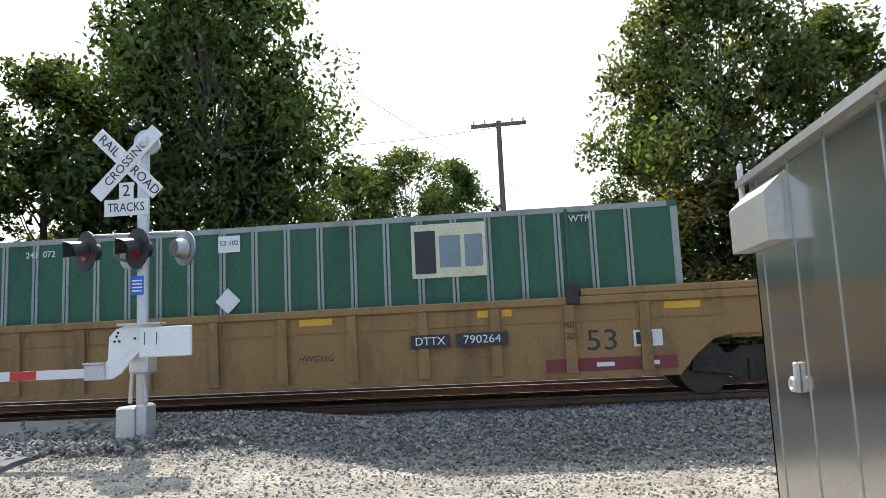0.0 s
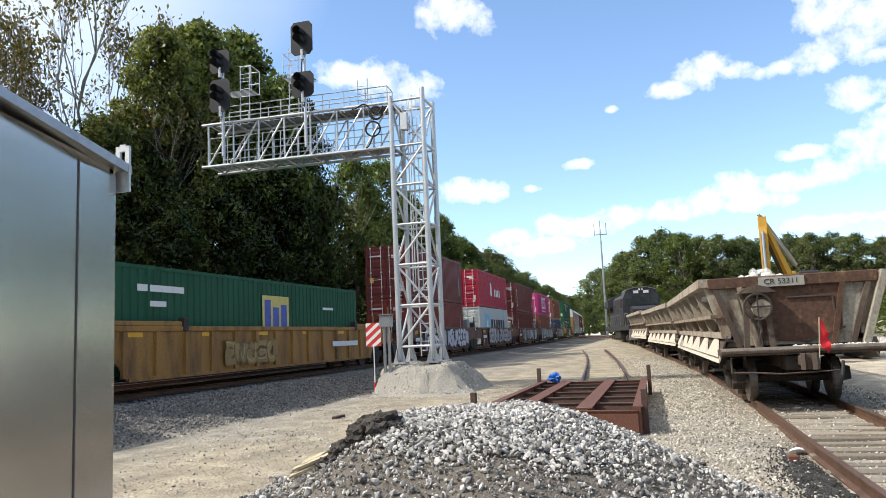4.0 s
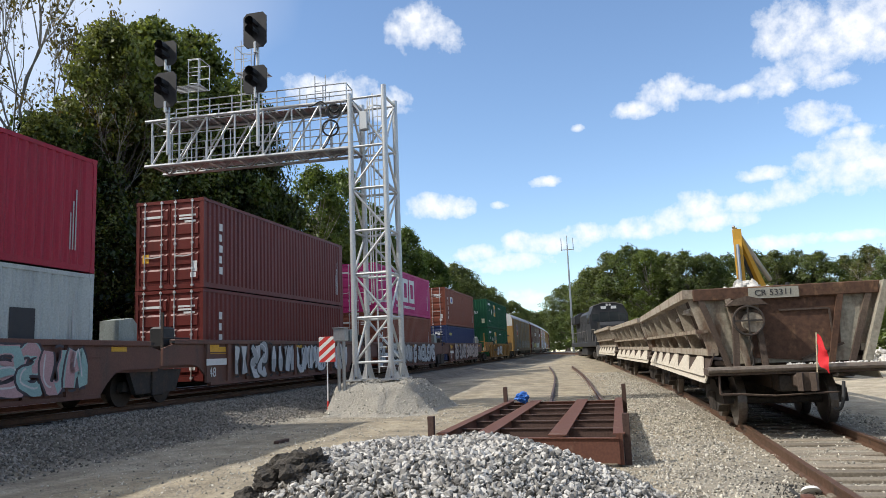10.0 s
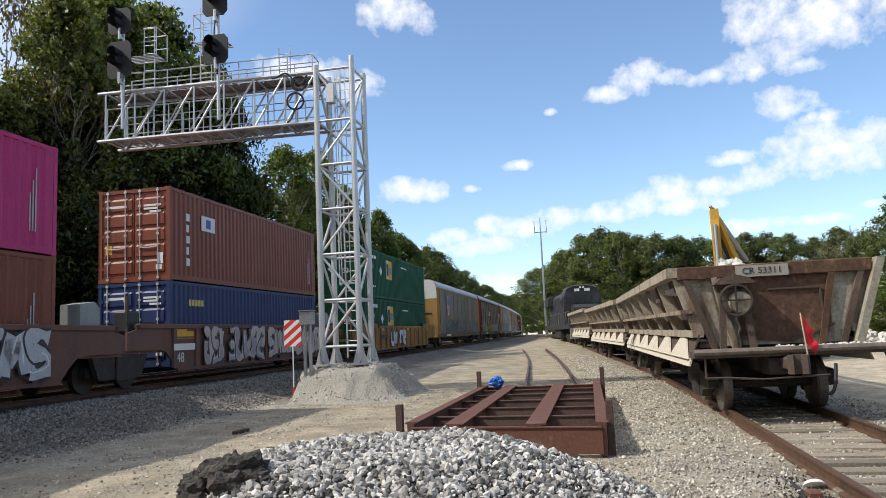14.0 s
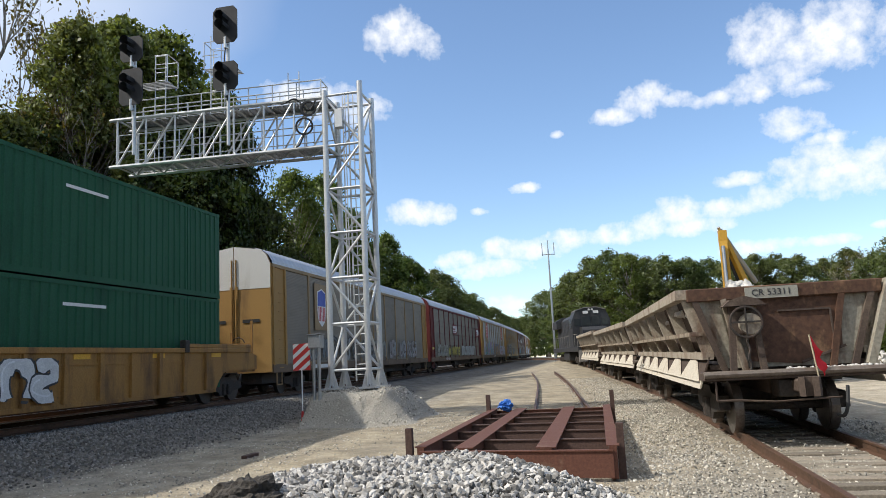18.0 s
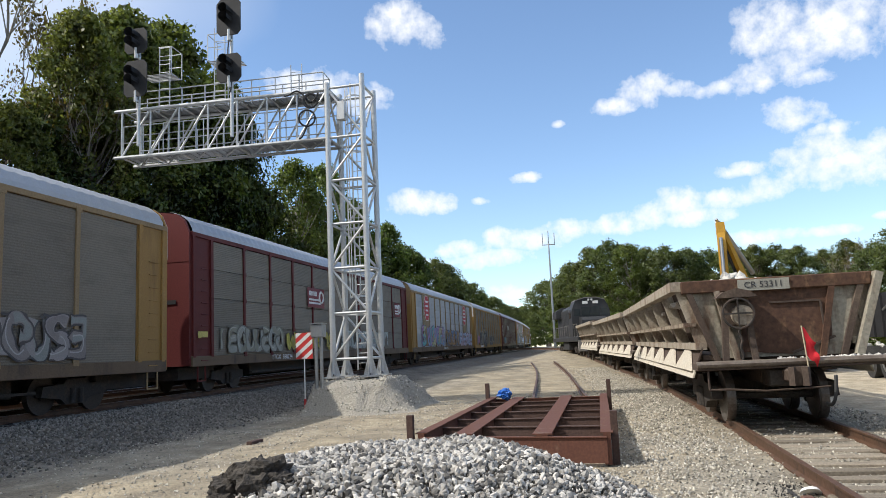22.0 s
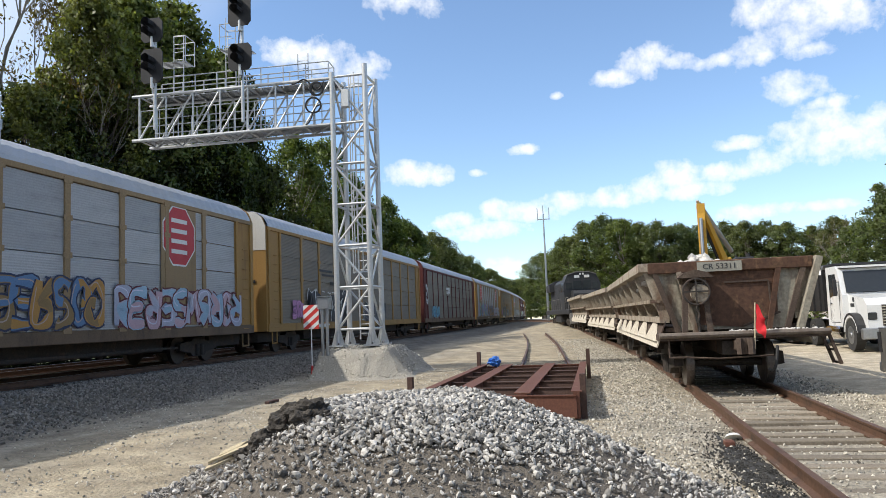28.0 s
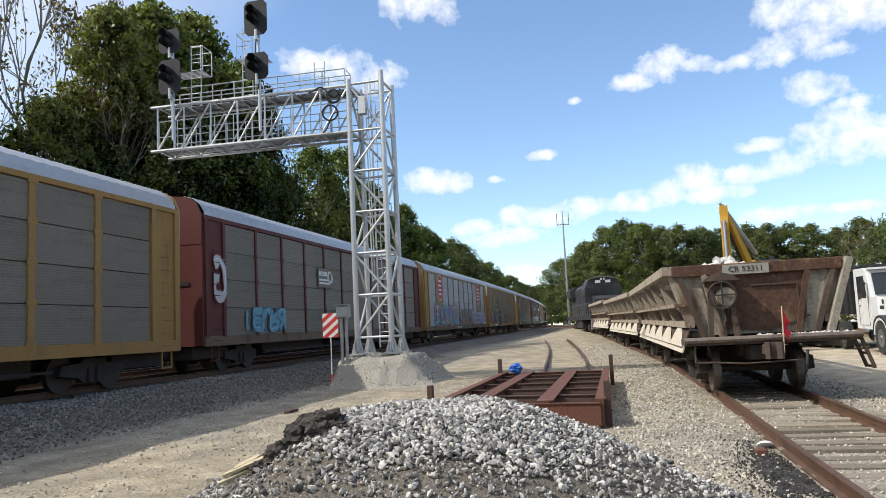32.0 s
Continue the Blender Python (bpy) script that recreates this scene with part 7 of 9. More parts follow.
    step = Build()
    for x in (-.5, -.1):
        step.beam((x, -1.6, .98), (x, -1.78, .42), .05, .07)
    step.beam((-.5, -1.78, .44), (-.1, -1.78, .44), .05, .04).beam((-.5, -1.7, .68), (-.1, -1.7, .68), .05, .04)
    part("steps", step, dump_dirt, t)
    part("coupler", Build().box(-.95, -.1, .72, -.3, .1, .93, .03).prism([(-.9, -.12), (-1.02, -.17), (-1.16, -.1), (-1.13, -.03), (-1.02, -.04), (-1.0, .05), (-1.1, .09), (-1.06, .15), (-.9, .13)], .68, .97, "z"), dump_dirt, t, "rusty knuckle coupler")
    part("draft_box", Build().box(-.42, -.3, .64, .1, .3, .93, .02), dark_steel, t)
    gi = Build().cyl((-.5, .95, .62), (-.5, 1.28, .62), .02, n=6).cyl((-.5, 1.28, .62), (-.5, 1.28, .95), .02, n=6).cyl((-.5, .4, .58), (-.5, .95, .62), .018, n=6)
    part("cut_lever", gi.cyl((-.52, .4, .58), (-.52, -.6, .62), .016, n=6), dump_dirt, t)
    hs = Build().tube([(-.75 - .12 * math.sin(k * .35), -.62 + .02 * k, .8 - .45 * math.sin(k / 9 * math.pi * .6)) for k in range(10)], .03)
    part("brake_hose", hs, rubber, t)
    # brake wheel on its stand
    part("brake_stand", Build().beam((-.3, .94, 1.07), (-.22, .86, 2.25), .1, .1).beam((-.3, .46, 1.07), (-.22, .54, 2.25), .1, .1).box(-.3, .5, 1.66, -.14, .9, 2.08, .03), dump_dirt, t)
    part("stand_hood", Build().prism([(.36, 2.14), (1.04, 2.14), (.92, 2.24), (.70, 2.30), (.48, 2.24)], -.46, -.12, "x"), dump_dirt, t)
    part("brake_wheel", Build().ring((-.45, .70, 1.87), (1, 0, 0), .25, .02, 24, 6).beam((-.45, .45, 1.87), (-.45, .95, 1.87), .025, .03).beam((-.45, .70, 1.62), (-.45, .70, 2.12), .025, .03), dark_steel, t)
    part("gear_housing", Build().cyl((-.42, .62, 1.84), (-.2, .62, 1.84), .17, .19, n=18), dump_pale, t, "pale round gear housing")
    part("brake_chain", Build().tube([(-.28 + .01 * math.sin(k), .66 + .02 * math.sin(k * 1.7), 1.62 - .07 * k) for k in range(9)], .022), dark_steel, t)
    np_ = part("number_plate", Build().box(-.125, -.24, T - .2, -.102, .60, T - .01), material("faded_grey_plate", (.33, .32, .27), .7), t, "grey board with the car's mark")
    if detail > 1:
        words("CR 53311", .15, decal_black, np_, pose(-.13, .18, T - .105, 0, 0, -90), squeeze=1.05)
    return t


first = dump_car(15.25, 2, "rusty beige side-dump railcar with pale toothed door panels")
dump_car(30.0, 1, "dusty beige side-dump railcar coupled behind the first")
dump_car(44.8, 1, "dusty beige side-dump railcar next to the locomotive")
# loads
for k, near in enumerate((15.25, 30.0, 44.8)):
    rr = random.Random(60 + k)
    sp_ = []
    for _ in range(900):
        u, v = rr.uniform(.4, 13.2), rr.uniform(-1.25, 1.25)
        x = near + u
        h = 2.05 + .62 * math.exp(-((u - 3.2) / 2.2) ** 2 - (v / .8) ** 2) + .1 * rr.random() if k == 0 else 2.0 + .15 * rr.random()
        s = rr.uniform(.14, .4)
        sp_.append((x, yard_y(x) + v + (.15 if k == 0 else 0), yard_level(x) + h, s))
    scatter("rubble_load", sp_, white_rubble, "pale broken stone heaped in the dump car", "stone load", 70 + k)
# crumbs on the end platform
rr = random.Random(8)
scatter("platform_crumbs", [(15.25 - rr.uniform(.2, .5), -2.5 - rr.uniform(-.1, 1.5), 1.29, rr.uniform(.05, .11)) for _ in range(110)], white_rubble, "pale stone crumbs on the end platform", "stones", 77)

flag = thing("red_flag", "red cloth warning flag on a short staff at the coupler", "flag", at=pose(14.55, -2.78, 1.08))
part("staff", Build().cyl((0, 0, -.12), (0, 0, .74), .012, n=6), pale_wood, flag)
cloth_mat = material("red_cloth", (.65, .02, .03), .8, 0, .12, 6, 60, .2)
cb = Build()
nu, nv = 7, 8
for i in range(nu):
    for j in range(nv):
        u, v = i / (nu - 1), j / (nv - 1)
        cb.v.append((.04 * math.sin(v * 9 + u * 5) * u + .02 * u, -.01 - .17 * u + .02 * math.sin(v * 7), .72 - .42 * v - .26 * u + .04 * math.sin(u * 6 + v * 3)))
cb.f = [(i * nv + j, (i + 1) * nv + j, (i + 1) * nv + j + 1, i * nv + j + 1) for i in range(nu - 1) for j in range(nv - 1)]
flag_cloth = part("cloth", cb, cloth_mat, flag, smooth=True)

# ---------------------------------------------------------------- locomotive
loco_black = material("dull_black_loco_paint", (.026, .027, .03), .6, 0, .35, 2, 24, .2, (.06, .055, .05), .35)
loco_grey = material("dusty_grey_and_sunlit_roof_paint", (.22, .21, .195), .8, 0, .3, 2, 24, .2)
xa, xb = 60.2, 81.0
ya, yb = yard_y(xa), yard_y(xb)
loco = thing("locomotive", "dull black diesel locomotive coupled to the dump cars", "locomotive", at=pose(xa, ya, yard_level(xa), 0, -.4, math.degrees(math.atan2(yb - ya, xb - xa))))
part("frame", Build().box(0, -1.5, 1.1, 20.8, 1.5, 1.5, .03), loco_black, loco)
part("pilot", Build().prism([(-.05, .35), (.3, .35), (.3, 1.2), (-.05, 1.2)], -1.45, 1.45, "y"), loco_grey, loco)
part("short_hood", Build().prism([(.9, 1.5), (.9, 2.75), (1.15, 3.0), (2.6, 3.05), (2.6, 1.5)], -.95, .95, "y"), loco_black, loco)
part("cab", Build().prism([(-1.52, 1.5), (1.52, 1.5), (1.52, 3.6), (1.2, 4.35), (.5, 4.55), (-.5, 4.55), (-1.2, 4.35), (-1.52, 3.6)], 2.6, 5.2, "x"), loco_black, loco)
for y0, y1 in ((-1.35, -.85), (-.72, -.05), (.05, .72), (.85, 1.35)):
    part("windscreen", Build().box(2.57, y0, 3.15, 2.595, y1, 3.85 if abs(y0 + y1) < 1.2 else 3.7), glass, loco, "dark cab window")
# roof plate added in lighter grey, the light from above put into its colour
part("cab_roof", Build().prism([(-1.2, 4.36), (-.5, 4.56), (.5, 4.56), (1.2, 4.36), (1.2, 4.42), (.5, 4.62), (-.5, 4.62), (-1.2, 4.42)], 2.5, 5.25, "x"), loco_grey, loco)
part("number_board", Build().box(2.55, -.62, 4.1, 2.6, -.2, 4.32).box(2.55, .2, 4.1, 2.6, .62, 4.32), decal_white, loco, "pale number boards")
part("side_window", Build().box(3.1, 1.525, 3.0, 4.7, 1.54, 3.75), glass, loco)
part("long_hood", Build().prism([(-.95, 1.5), (.95, 1.5), (.95, 4.0), (.7, 4.3), (-.7, 4.3), (-.95, 4.0)], 5.2, 20.2, "x"), loco_black, loco)
part("radiator", Build().prism([(-1.45, 3.4), (1.45, 3.4), (1.45, 4.1), (.8, 4.45), (-.8, 4.45), (-1.45, 4.1)], 16.2, 19.8, "x"), loco_black, loco)
for k in range(9):
    part("hood_door", Build().box(5.5 + 1.2 * k, .952, 1.7, 6.55 + 1.2 * k, .965, 3.7), loco_black, loco)
part("white_marking", Build().box(7, .97, 2.5, 9.5, .976, 3.1), decal_white, loco, "white side marking")
part("fuel_tank", Build().box(8.2, -1.3, .35, 12.6, 1.3, 1.1, .08), loco_black, loco)
hr = Build()
for s in (-1.48, 1.48):
    hr.cyl((.2, s, 2.45), (20.4, s, 2.45), .02, n=6)
    for k in range(12):
        hr.cyl((.3 + 1.8 * k, s, 1.5), (.3 + 1.8 * k, s, 2.45), .018, n=6)
for s in (-1.3, -.5, .5, 1.3):
    hr.cyl((.1, s, 1.5), (.1, s, 2.45), .018, n=6)
part("handrail", hr, loco_grey, loco)
for bx in (3.2, 4.9, 15.8, 17.5):
    bogie(loco, bx)
part("lamp", Build().cyl((2.54, -.12, 4.42), (2.6, -.12, 4.42), .09, n=12).cyl((2.54, .12, 4.42), (2.6, .12, 4.42), .09, n=12), decal_white, loco, "twin headlamp")

# ---------------------------------------------------------------- excavator behind the dump cars
ex_yellow = material("worn_yellow_paint", (.55, .30, .03), .55, 0, .2, 1.5, 24, .15, (.30, .16, .05), .35)
exc = thing("excavator", "yellow tracked excavator with its boom raised behind the dump cars", "excavator")
ex, ey = 35.5, -6.9
ez = land(ex, ey)
for s in (-1.15, 1.15):
    tr_ = Build().prism([(-2.0, .25), (-1.7, .05), (1.7, .05), (2.0, .25), (2.05, .6), (1.75, .9), (-1.75, .9), (-2.05, .6)], s - .3, s + .3, "y")
    part("track", tr_, dark_steel, exc, at=pose(ex, ey, ez))
part("house", Build().prism([(-1.5, 1.0), (2.2, 1.0), (2.3, 2.1), (1.6, 2.3), (-1.5, 2.1)], -1.25, 1.25, "y"), ex_yellow, exc, at=pose(ex, ey, ez))
part("cab", Build().prism([(-1.6, 1.05), (-.1, 1.05), (-.1, 3.25), (-.25, 3.38), (-1.25, 3.38), (-1.65, 2.3)], .2, 1.15, "y"), black, exc, "dark glazed cab", at=pose(ex, ey, ez))
part("engine_cover", Build().box(.4, -1.1, 2.2, 2.1, 1.1, 2.5, .08), ex_yellow, exc, at=pose(ex, ey, ez))
part("rooftop_gear", Build().box(-1.2, .28, 3.38, -.3, 1.1, 3.82, .06).cyl((-.7, .45, 3.82), (-.7, .45, 3.98), .09, n=10).cyl((-.7, .95, 3.82), (-.7, .95, 3.92), .06, n=8), black, exc, at=pose(ex, ey, ez))
B0_, B1_, B2_ = (ex - 1.2, ey + .3, ez + 1.9), (32.7, -5.12, 3.75), (31.5, -4.22, 5.75)


def tapered(p, q, w, h0, h1):
    p, q = Vector(p), Vector(q)
    ax = (q - p).normalized()
    s = ax.cross(Vector((0, 0, 1))).normalized() * w / 2
    u = s.cross(ax).normalized()
    pts = [tuple(p - s - u * h0 / 2), tuple(p + s - u * h0 / 2), tuple(p + s + u * h0 / 2), tuple(p - s + u * h0 / 2), tuple(q - s - u * h1 / 2), tuple(q + s - u * h1 / 2), tuple(q + s + u * h1 / 2), tuple(q - s + u * h1 / 2)]
    return Build().add(pts, [(0, 3, 2, 1), (4, 5, 6, 7), (0, 1, 5, 4), (1, 2, 6, 5), (2, 3, 7, 6), (3, 0, 4, 7)])


part("boom", tapered(B0_, B1_, .42, .5, .5), ex_yellow, exc)
part("boom", tapered(B1_, B2_, .24, .36, .2), ex_yellow, exc)
part("boom_side", tapered((B1_[0] - .1, B1_[1] + .16, B1_[2]), (B2_[0] - .02, B2_[1] + .06, B2_[2] - .3), .06, .3, .12), black, exc, "dark side plate of the boom")
B3_ = (31.2, -4.12, 2.9)
part("stick_head", Build().beam((31.4, -4.16, 5.55), (31.42, -4.16, 6.12), .3, .26), ex_yellow, exc)
part("stick", tapered((31.4, -4.16, 5.7), B3_, .30, .3, .34), ex_yellow, exc)
part("stick_cylinder", Build().cyl((31.15, -4.1, 5.5), (30.95, -4.06, 3.6), .07, n=8), alum_dark, exc)
part("boom_cylinder", Build().cyl((33.8, -5.6, 4.3), (31.6, -4.1, 6.2), .10, n=10).cyl((32.6, -4.8, 5.05), (31.5, -4.05, 6.28), .06, n=8), alum_dark, exc)
part("hose", Build().cyl((32.7, -4.75, 4.5), (31.65, -4.1, 5.95), .05, n=6), black, exc)
part("bucket", Build().prism([(-.6, 0), (.5, .1), (.7, .8), (.2, 1.0), (-.5, .7)], -.6, .6, "y"), dark_steel, exc, at=pose(31.2, -3.9, 2.35))

# ---------------------------------------------------------------- white dump truck
truck = thing("dump_truck", "white dump truck with a black dump body", "dump truck")
tk_white = material("white_truck_paint", (.74, .75, .75), .3, 0, .08, 1.5, 20, .03, coat=.4)
chrome = material("chrome", (.7, .7, .7), .15, 1, .1, 2, 20, .02)
# its nose is at x = 0, it drives towards -x
part("hood", Build().prism([(0, .75), (0, 1.55), (.25, 1.78), (1.75, 1.95), (1.75, .75)], -.95, .95, "y"), tk_white, truck)
part("grille", Build().box(-.03, -.5, .85, .0, .5, 1.55), dark_steel, truck, "dark slatted grille")
gs_ = Build()
for k in range(7):
    gs_.box(-.045, -.5, .9 + .095 * k, -.031, .5, .93 + .095 * k)
part("grille_slat", gs_, chrome, truck)
part("bumper", Build().box(-.18, -1.2, .42, .02, 1.2, .78, .03), alum_dark, truck)
part("cab", Build().prism([(1.7, .8), (1.7, 1.92), (2.05, 2.86), (2.3, 2.98), (3.3, 2.98), (3.4, .8)], -1.15, 1.15, "y"), tk_white, truck)
part("windscreen", Build().add([(1.69, -1.0, 2.0), (1.69, 1.0, 2.0), (1.98, .98, 2.76), (1.98, -.98, 2.76), (1.66, -1.0, 2.02), (1.66, 1.0, 2.02), (1.95, .98, 2.78), (1.95, -.98, 2.78)], [(0, 1, 2, 3), (7, 6, 5, 4), (0, 4, 5, 1), (1, 5, 6, 2), (2, 6, 7, 3), (3, 7, 4, 0)]), glass, truck)
for s in (-1, 1):
    part("side_window", Build().prism([(2.1, 2.0), (2.28, 2.7), (3.0, 2.7), (3.0, 1.85)], s * 1.152, s * 1.165, "y"), glass, truck)
    part("mirror", Build().box(1.85, s * 1.3 - .06, 1.9, 1.95, s * 1.3 + .06, 2.5, .02).beam((1.9, s * 1.15, 2.4), (1.9, s * 1.3, 2.4), .03, .03), black, truck)
    part("headlamp", Build().box(-.02, s * .8 - .14, 1.05, .05, s * .8 + .14, 1.3, .02), glass, truck)
    fend = []
    for k in range(9):
        a = math.pi * k / 8
        fend.append((.95 + .68 * math.cos(a), .62 + .62 * math.sin(a)))
    for k in range(8, -1, -1):
        a = math.pi * k / 8
        fend.append((.95 + .58 * math.cos(a), .62 + .52 * math.sin(a)))
    part("fender", Build().prism(fend, min(s * .8, s * 1.2), max(s * .8, s * 1.2), "y"), tk_white, truck)
    part("step_tank", Build().cyl((2.0, s * 1.0, .62), (3.5, s * 1.0, .62), .26, n=16), chrome, truck)
for s in (-1, 1):
    part("door_seam", Build().box(2.0, s * 1.153, .95, 2.02, s * 1.158, 1.98).box(3.0, s * 1.153, .95, 3.02, s * 1.158, 2.75).box(2.0, s * 1.153, .94, 3.02, s * 1.158, .96), decal_black, truck)
    part("door_handle", Build().box(2.8, s * 1.16, 1.62, 2.95, s * 1.18, 1.66), black, truck)
    part("hood_vent", Build().box(1.15, s * .952, 1.5, 1.5, s * .965, 1.62), black, truck)
    part("hood_emblem", Build().cyl((1.2, s * .95, 1.75), (1.2, s * .96, 1.75), .09, n=14), black, truck)
    part("arch_trim", Build().prism([(.95 + .74 * math.cos(math.pi * k / 8), .62 + .68 * math.sin(math.pi * k / 8)) for k in range(9)] + [(.95 + .67 * math.cos(math.pi * k / 8), .62 + .61 * math.sin(math.pi * k / 8)) for k in range(8, -1, -1)], min(s * .9, s * 1.215), max(s * .9, s * 1.215), "y"), black, truck, "black wheel arch trim")
part("roof_visor", Build().box(1.85, -1.1, 2.9, 2.2, 1.1, 2.97), tk_white, truck)
part("dump_body", Build().prism([(3.6, 1.35), (3.6, 2.75), (9.0, 2.75), (9.2, 1.35)], -1.2, 1.2, "y"), black, truck, "black dump body")
rb = Build()
for k in range(7):
    rb.box(3.9 + .8 * k, -1.27, 1.35, 4.0 + .8 * k, 1.27, 2.75)
part("body_rib", rb, black, truck)
part("cab_shield", Build().box(2.5, -1.15, 3.02, 3.7, 1.15, 3.1).box(3.55, -1.2, 2.7, 3.68, 1.2, 3.1), black, truck)
part("tarp_roller", Build().cyl((3.6, -1.2, 3.0), (3.6, 1.2, 3.0), .1, n=10).box(3.6, -1.24, 2.75, 9.0, -1.2, 2.85).beam((3.6, 1.26, 3.0), (6.2, 1.26, 2.2), .04, .06), alum_dark, truck)
part("chassis", Build().box(.3, -.45, .6, 9.0, .45, .95), dark_steel, truck)
for x in (.95, 5.2, 6.6, 7.95):
    for s in (-1, 1):
        w_ = part("wheel", Build().cyl((x, s * 1.2, .53), (x, s * .9, .53), .53, n=28), rubber, truck)
        part("rim", Build().cyl((x, s * 1.205, .53), (x, s * 1.19, .53), .31, n=20).cyl((x, s * 1.24, .53), (x, s * 1.2, .53), .1, n=12), alum_dark, w_)
part("load", Build().ball((6.2, 0, 2.6), 1.1, .45, 14, 8), white_rubble, truck, "pale stone load", at=pose(0, 0, 0))

# ---------------------------------------------------------------- grey pickup, rear end towards the tracks
pk = thing("pickup_truck", "dusty grey pickup truck parked beside the track", "pickup truck", at=pose(13.3, -5.78, land(13.25, -5.0), 0, 0, 181))
pk_grey = material("dusty_grey_car_paint", (.13, .125, .115), .4, .3, .2, 1.5, 20, .05, (.22, .2, .17), .35, coat=.3)
# rear wheel at x = 0, the nose is ahead at +x
bed = [(-1.1, .5), (-1.1, 1.16), (-1.05, 1.25), (1.0, 1.25), (1.0, .45), (.5, .45), (.42, .62), (.25, .78), (0, .84), (-.25, .78), (-.42, .62), (-.5, .5)]
for s in (-.93, .85):
    part("bed_side", Build().prism(bed, s, s + .08, "y"), pk_grey, pk)
part("bed_floor", Build().box(-1.05, -.85, .7, 1.0, .85, .76), pk_grey, pk)
part("tailgate", Build().box(-1.12, -.85, .6, -1.06, .85, 1.25, .015), pk_grey, pk)
part("rail_cap", Build().box(-1.1, -.94, 1.25, 1.0, -.84, 1.275, .01).box(-1.1, .84, 1.25, 1.0, .94, 1.275, .01), pk_grey, pk, "rounded bed rail")
part("tail_lamp", Build().box(-1.115, .78, .85, -.98, .945, 1.2).box(-1.115, -.945, .85, -.98, -.78, 1.2), black, pk, "dark tail lamp")
part("bumper", Build().box(-1.24, -.92, .48, -1.08, .92, .68, .03), alum_dark, pk)
part("cab", Build().prism([(1.0, .45), (1.0, 1.25), (1.15, 1.82), (2.9, 1.88), (3.6, 1.30), (4.75, 1.18), (4.8, .5), (4.2, .5), (3.9, .8), (3.5, .86), (3.1, .8), (2.85, .45)], -.93, .93, "y"), pk_grey, pk)
for s in (-.94, .93):
    part("side_window", Build().prism([(1.2, 1.36), (1.3, 1.76), (2.0, 1.78), (2.0, 1.34)], s, s + .01, "y").prism([(2.08, 1.34), (2.08, 1.78), (2.8, 1.78), (3.3, 1.34)], s, s + .01, "y"), glass, pk)
for x in (0, 3.5):
    for s in (-1, 1):
        w_ = part("wheel", Build().cyl((x, s * .93, .40), (x, s * .68, .40), .40, n=28), rubber, pk)
        part("rim", Build().cyl((x, s * .935, .40), (x, s * .92, .40), .23, n=20), alum_dark, w_)
        for k in range(6):
            a = k * math.pi / 3
            part("spoke", Build().beam((x, s * .938, .40), (x + .2 * math.cos(a), s * .938, .40 + .2 * math.sin(a)), .02, .05), black, w_)
part("box_in_bed", Build().box(-.5, -.7, .76, .6, .7, 1.15, .03), black, pk, "black load box")

# rubble heap, antenna mast, small litter
rr = random.Random(15)
sp_ = []
for _ in range(160):
    u, v = rr.gauss(0, 1.3), rr.gauss(0, .8)
    s = rr.uniform(.2, .75)
    sp_.append((41 + v, -11.6 + u, land(41, -11.6) + max(.05, .9 - .35 * math.hypot(u, v)) * rr.random() + s * .2, s))
scatter("rubble_heap", sp_, white_rubble, "heap of pale broken concrete slabs", "rubble", 78)
am = thing("antenna_mast", "thin steel antenna mast with small whip aerials", "antenna")
ax_, ay_ = 90.0, 6.55
az_ = land(ax_, ay_)
part("mast", Build().cyl((ax_, ay_, az_ - .2), (ax_, ay_, az_ + 13.2), .16, .08, n=8), alum_dark, am)
part("aerial", Build().cyl((ax_, ay_ - .7, az_ + 12.5), (ax_, ay_ - .7, az_ + 14.0), .05, n=6).cyl((ax_, ay_ + .7, az_ + 12.5), (ax_, ay_ + .7, az_ + 14.0), .05, n=6).cyl((ax_, ay_ - .7, az_ + 12.6), (ax_, ay_ + .7, az_ + 12.6), .05, n=6).cyl((ax_, ay_, az_ + 12.6), (ax_, ay_, az_ + 14.3), .05, n=6), alum_dark, am)
for x, y, m, l_, c_ in ((10.15, -1.62, white_paint, "flattened white paper cup by the rail", "litter"), (9.7, -1.5, rust_red, "broken red brick beside the rail", "brick")):
    if c_ == "litter":
        single("paper_cup", Build().cyl((x, y, land(x, y) + .02), (x + .02, y, land(x, y) + .05), .11, .09, n=14), m, l_, c_)
    else:
        single("brick", Build().box(x - .1, y - .06, land(x, y), x + .1, y + .06, land(x, y) + .08, .012), m, l_, c_)
oil = material("oily_black_dirt", (.035, .033, .03), .8, 0, .4, 5, 30, .5)
ov_ = []
for k in range(120):
    a = 2 * math.pi * k / 120
    r = 1 + .45 * noise.noise((math.cos(a) * 1.8, math.sin(a) * 1.8, 2)) + .5 * noise.noise((math.cos(a) * 7, math.sin(a) * 7, 5))
    x = 8.0 + 2.0 * r * math.cos(a)
    y = yard_y(x) + 1.06 + .2 * r * math.sin(a)
    ov_.append((x, y, land(x, y) + .012))
single("oil_patch", Build().add(ov_, [tuple(range(120))]), oil, "dark oil-soaked dirt patch beside the rail", "oil patch", kind="structure")
sp_ = []
while len(sp_) < 2600:
    x, d = rr.gauss(8.0, 1.15), rr.gauss(1.06, .2)
    if d < .86 or noise.noise((x * 2.6, d * 5, 4)) < rr.uniform(-.6, .1):
        continue
    q = rr.uniform(.015, .045)
    sp_.append((x, yard_y(x) + d, land(x, yard_y(x) + d) + .012 + q * .12, q))
scatter("oily_clods", sp_, oil, "black crumbs of oil-soaked dirt beside the rail", "dirt", 79)
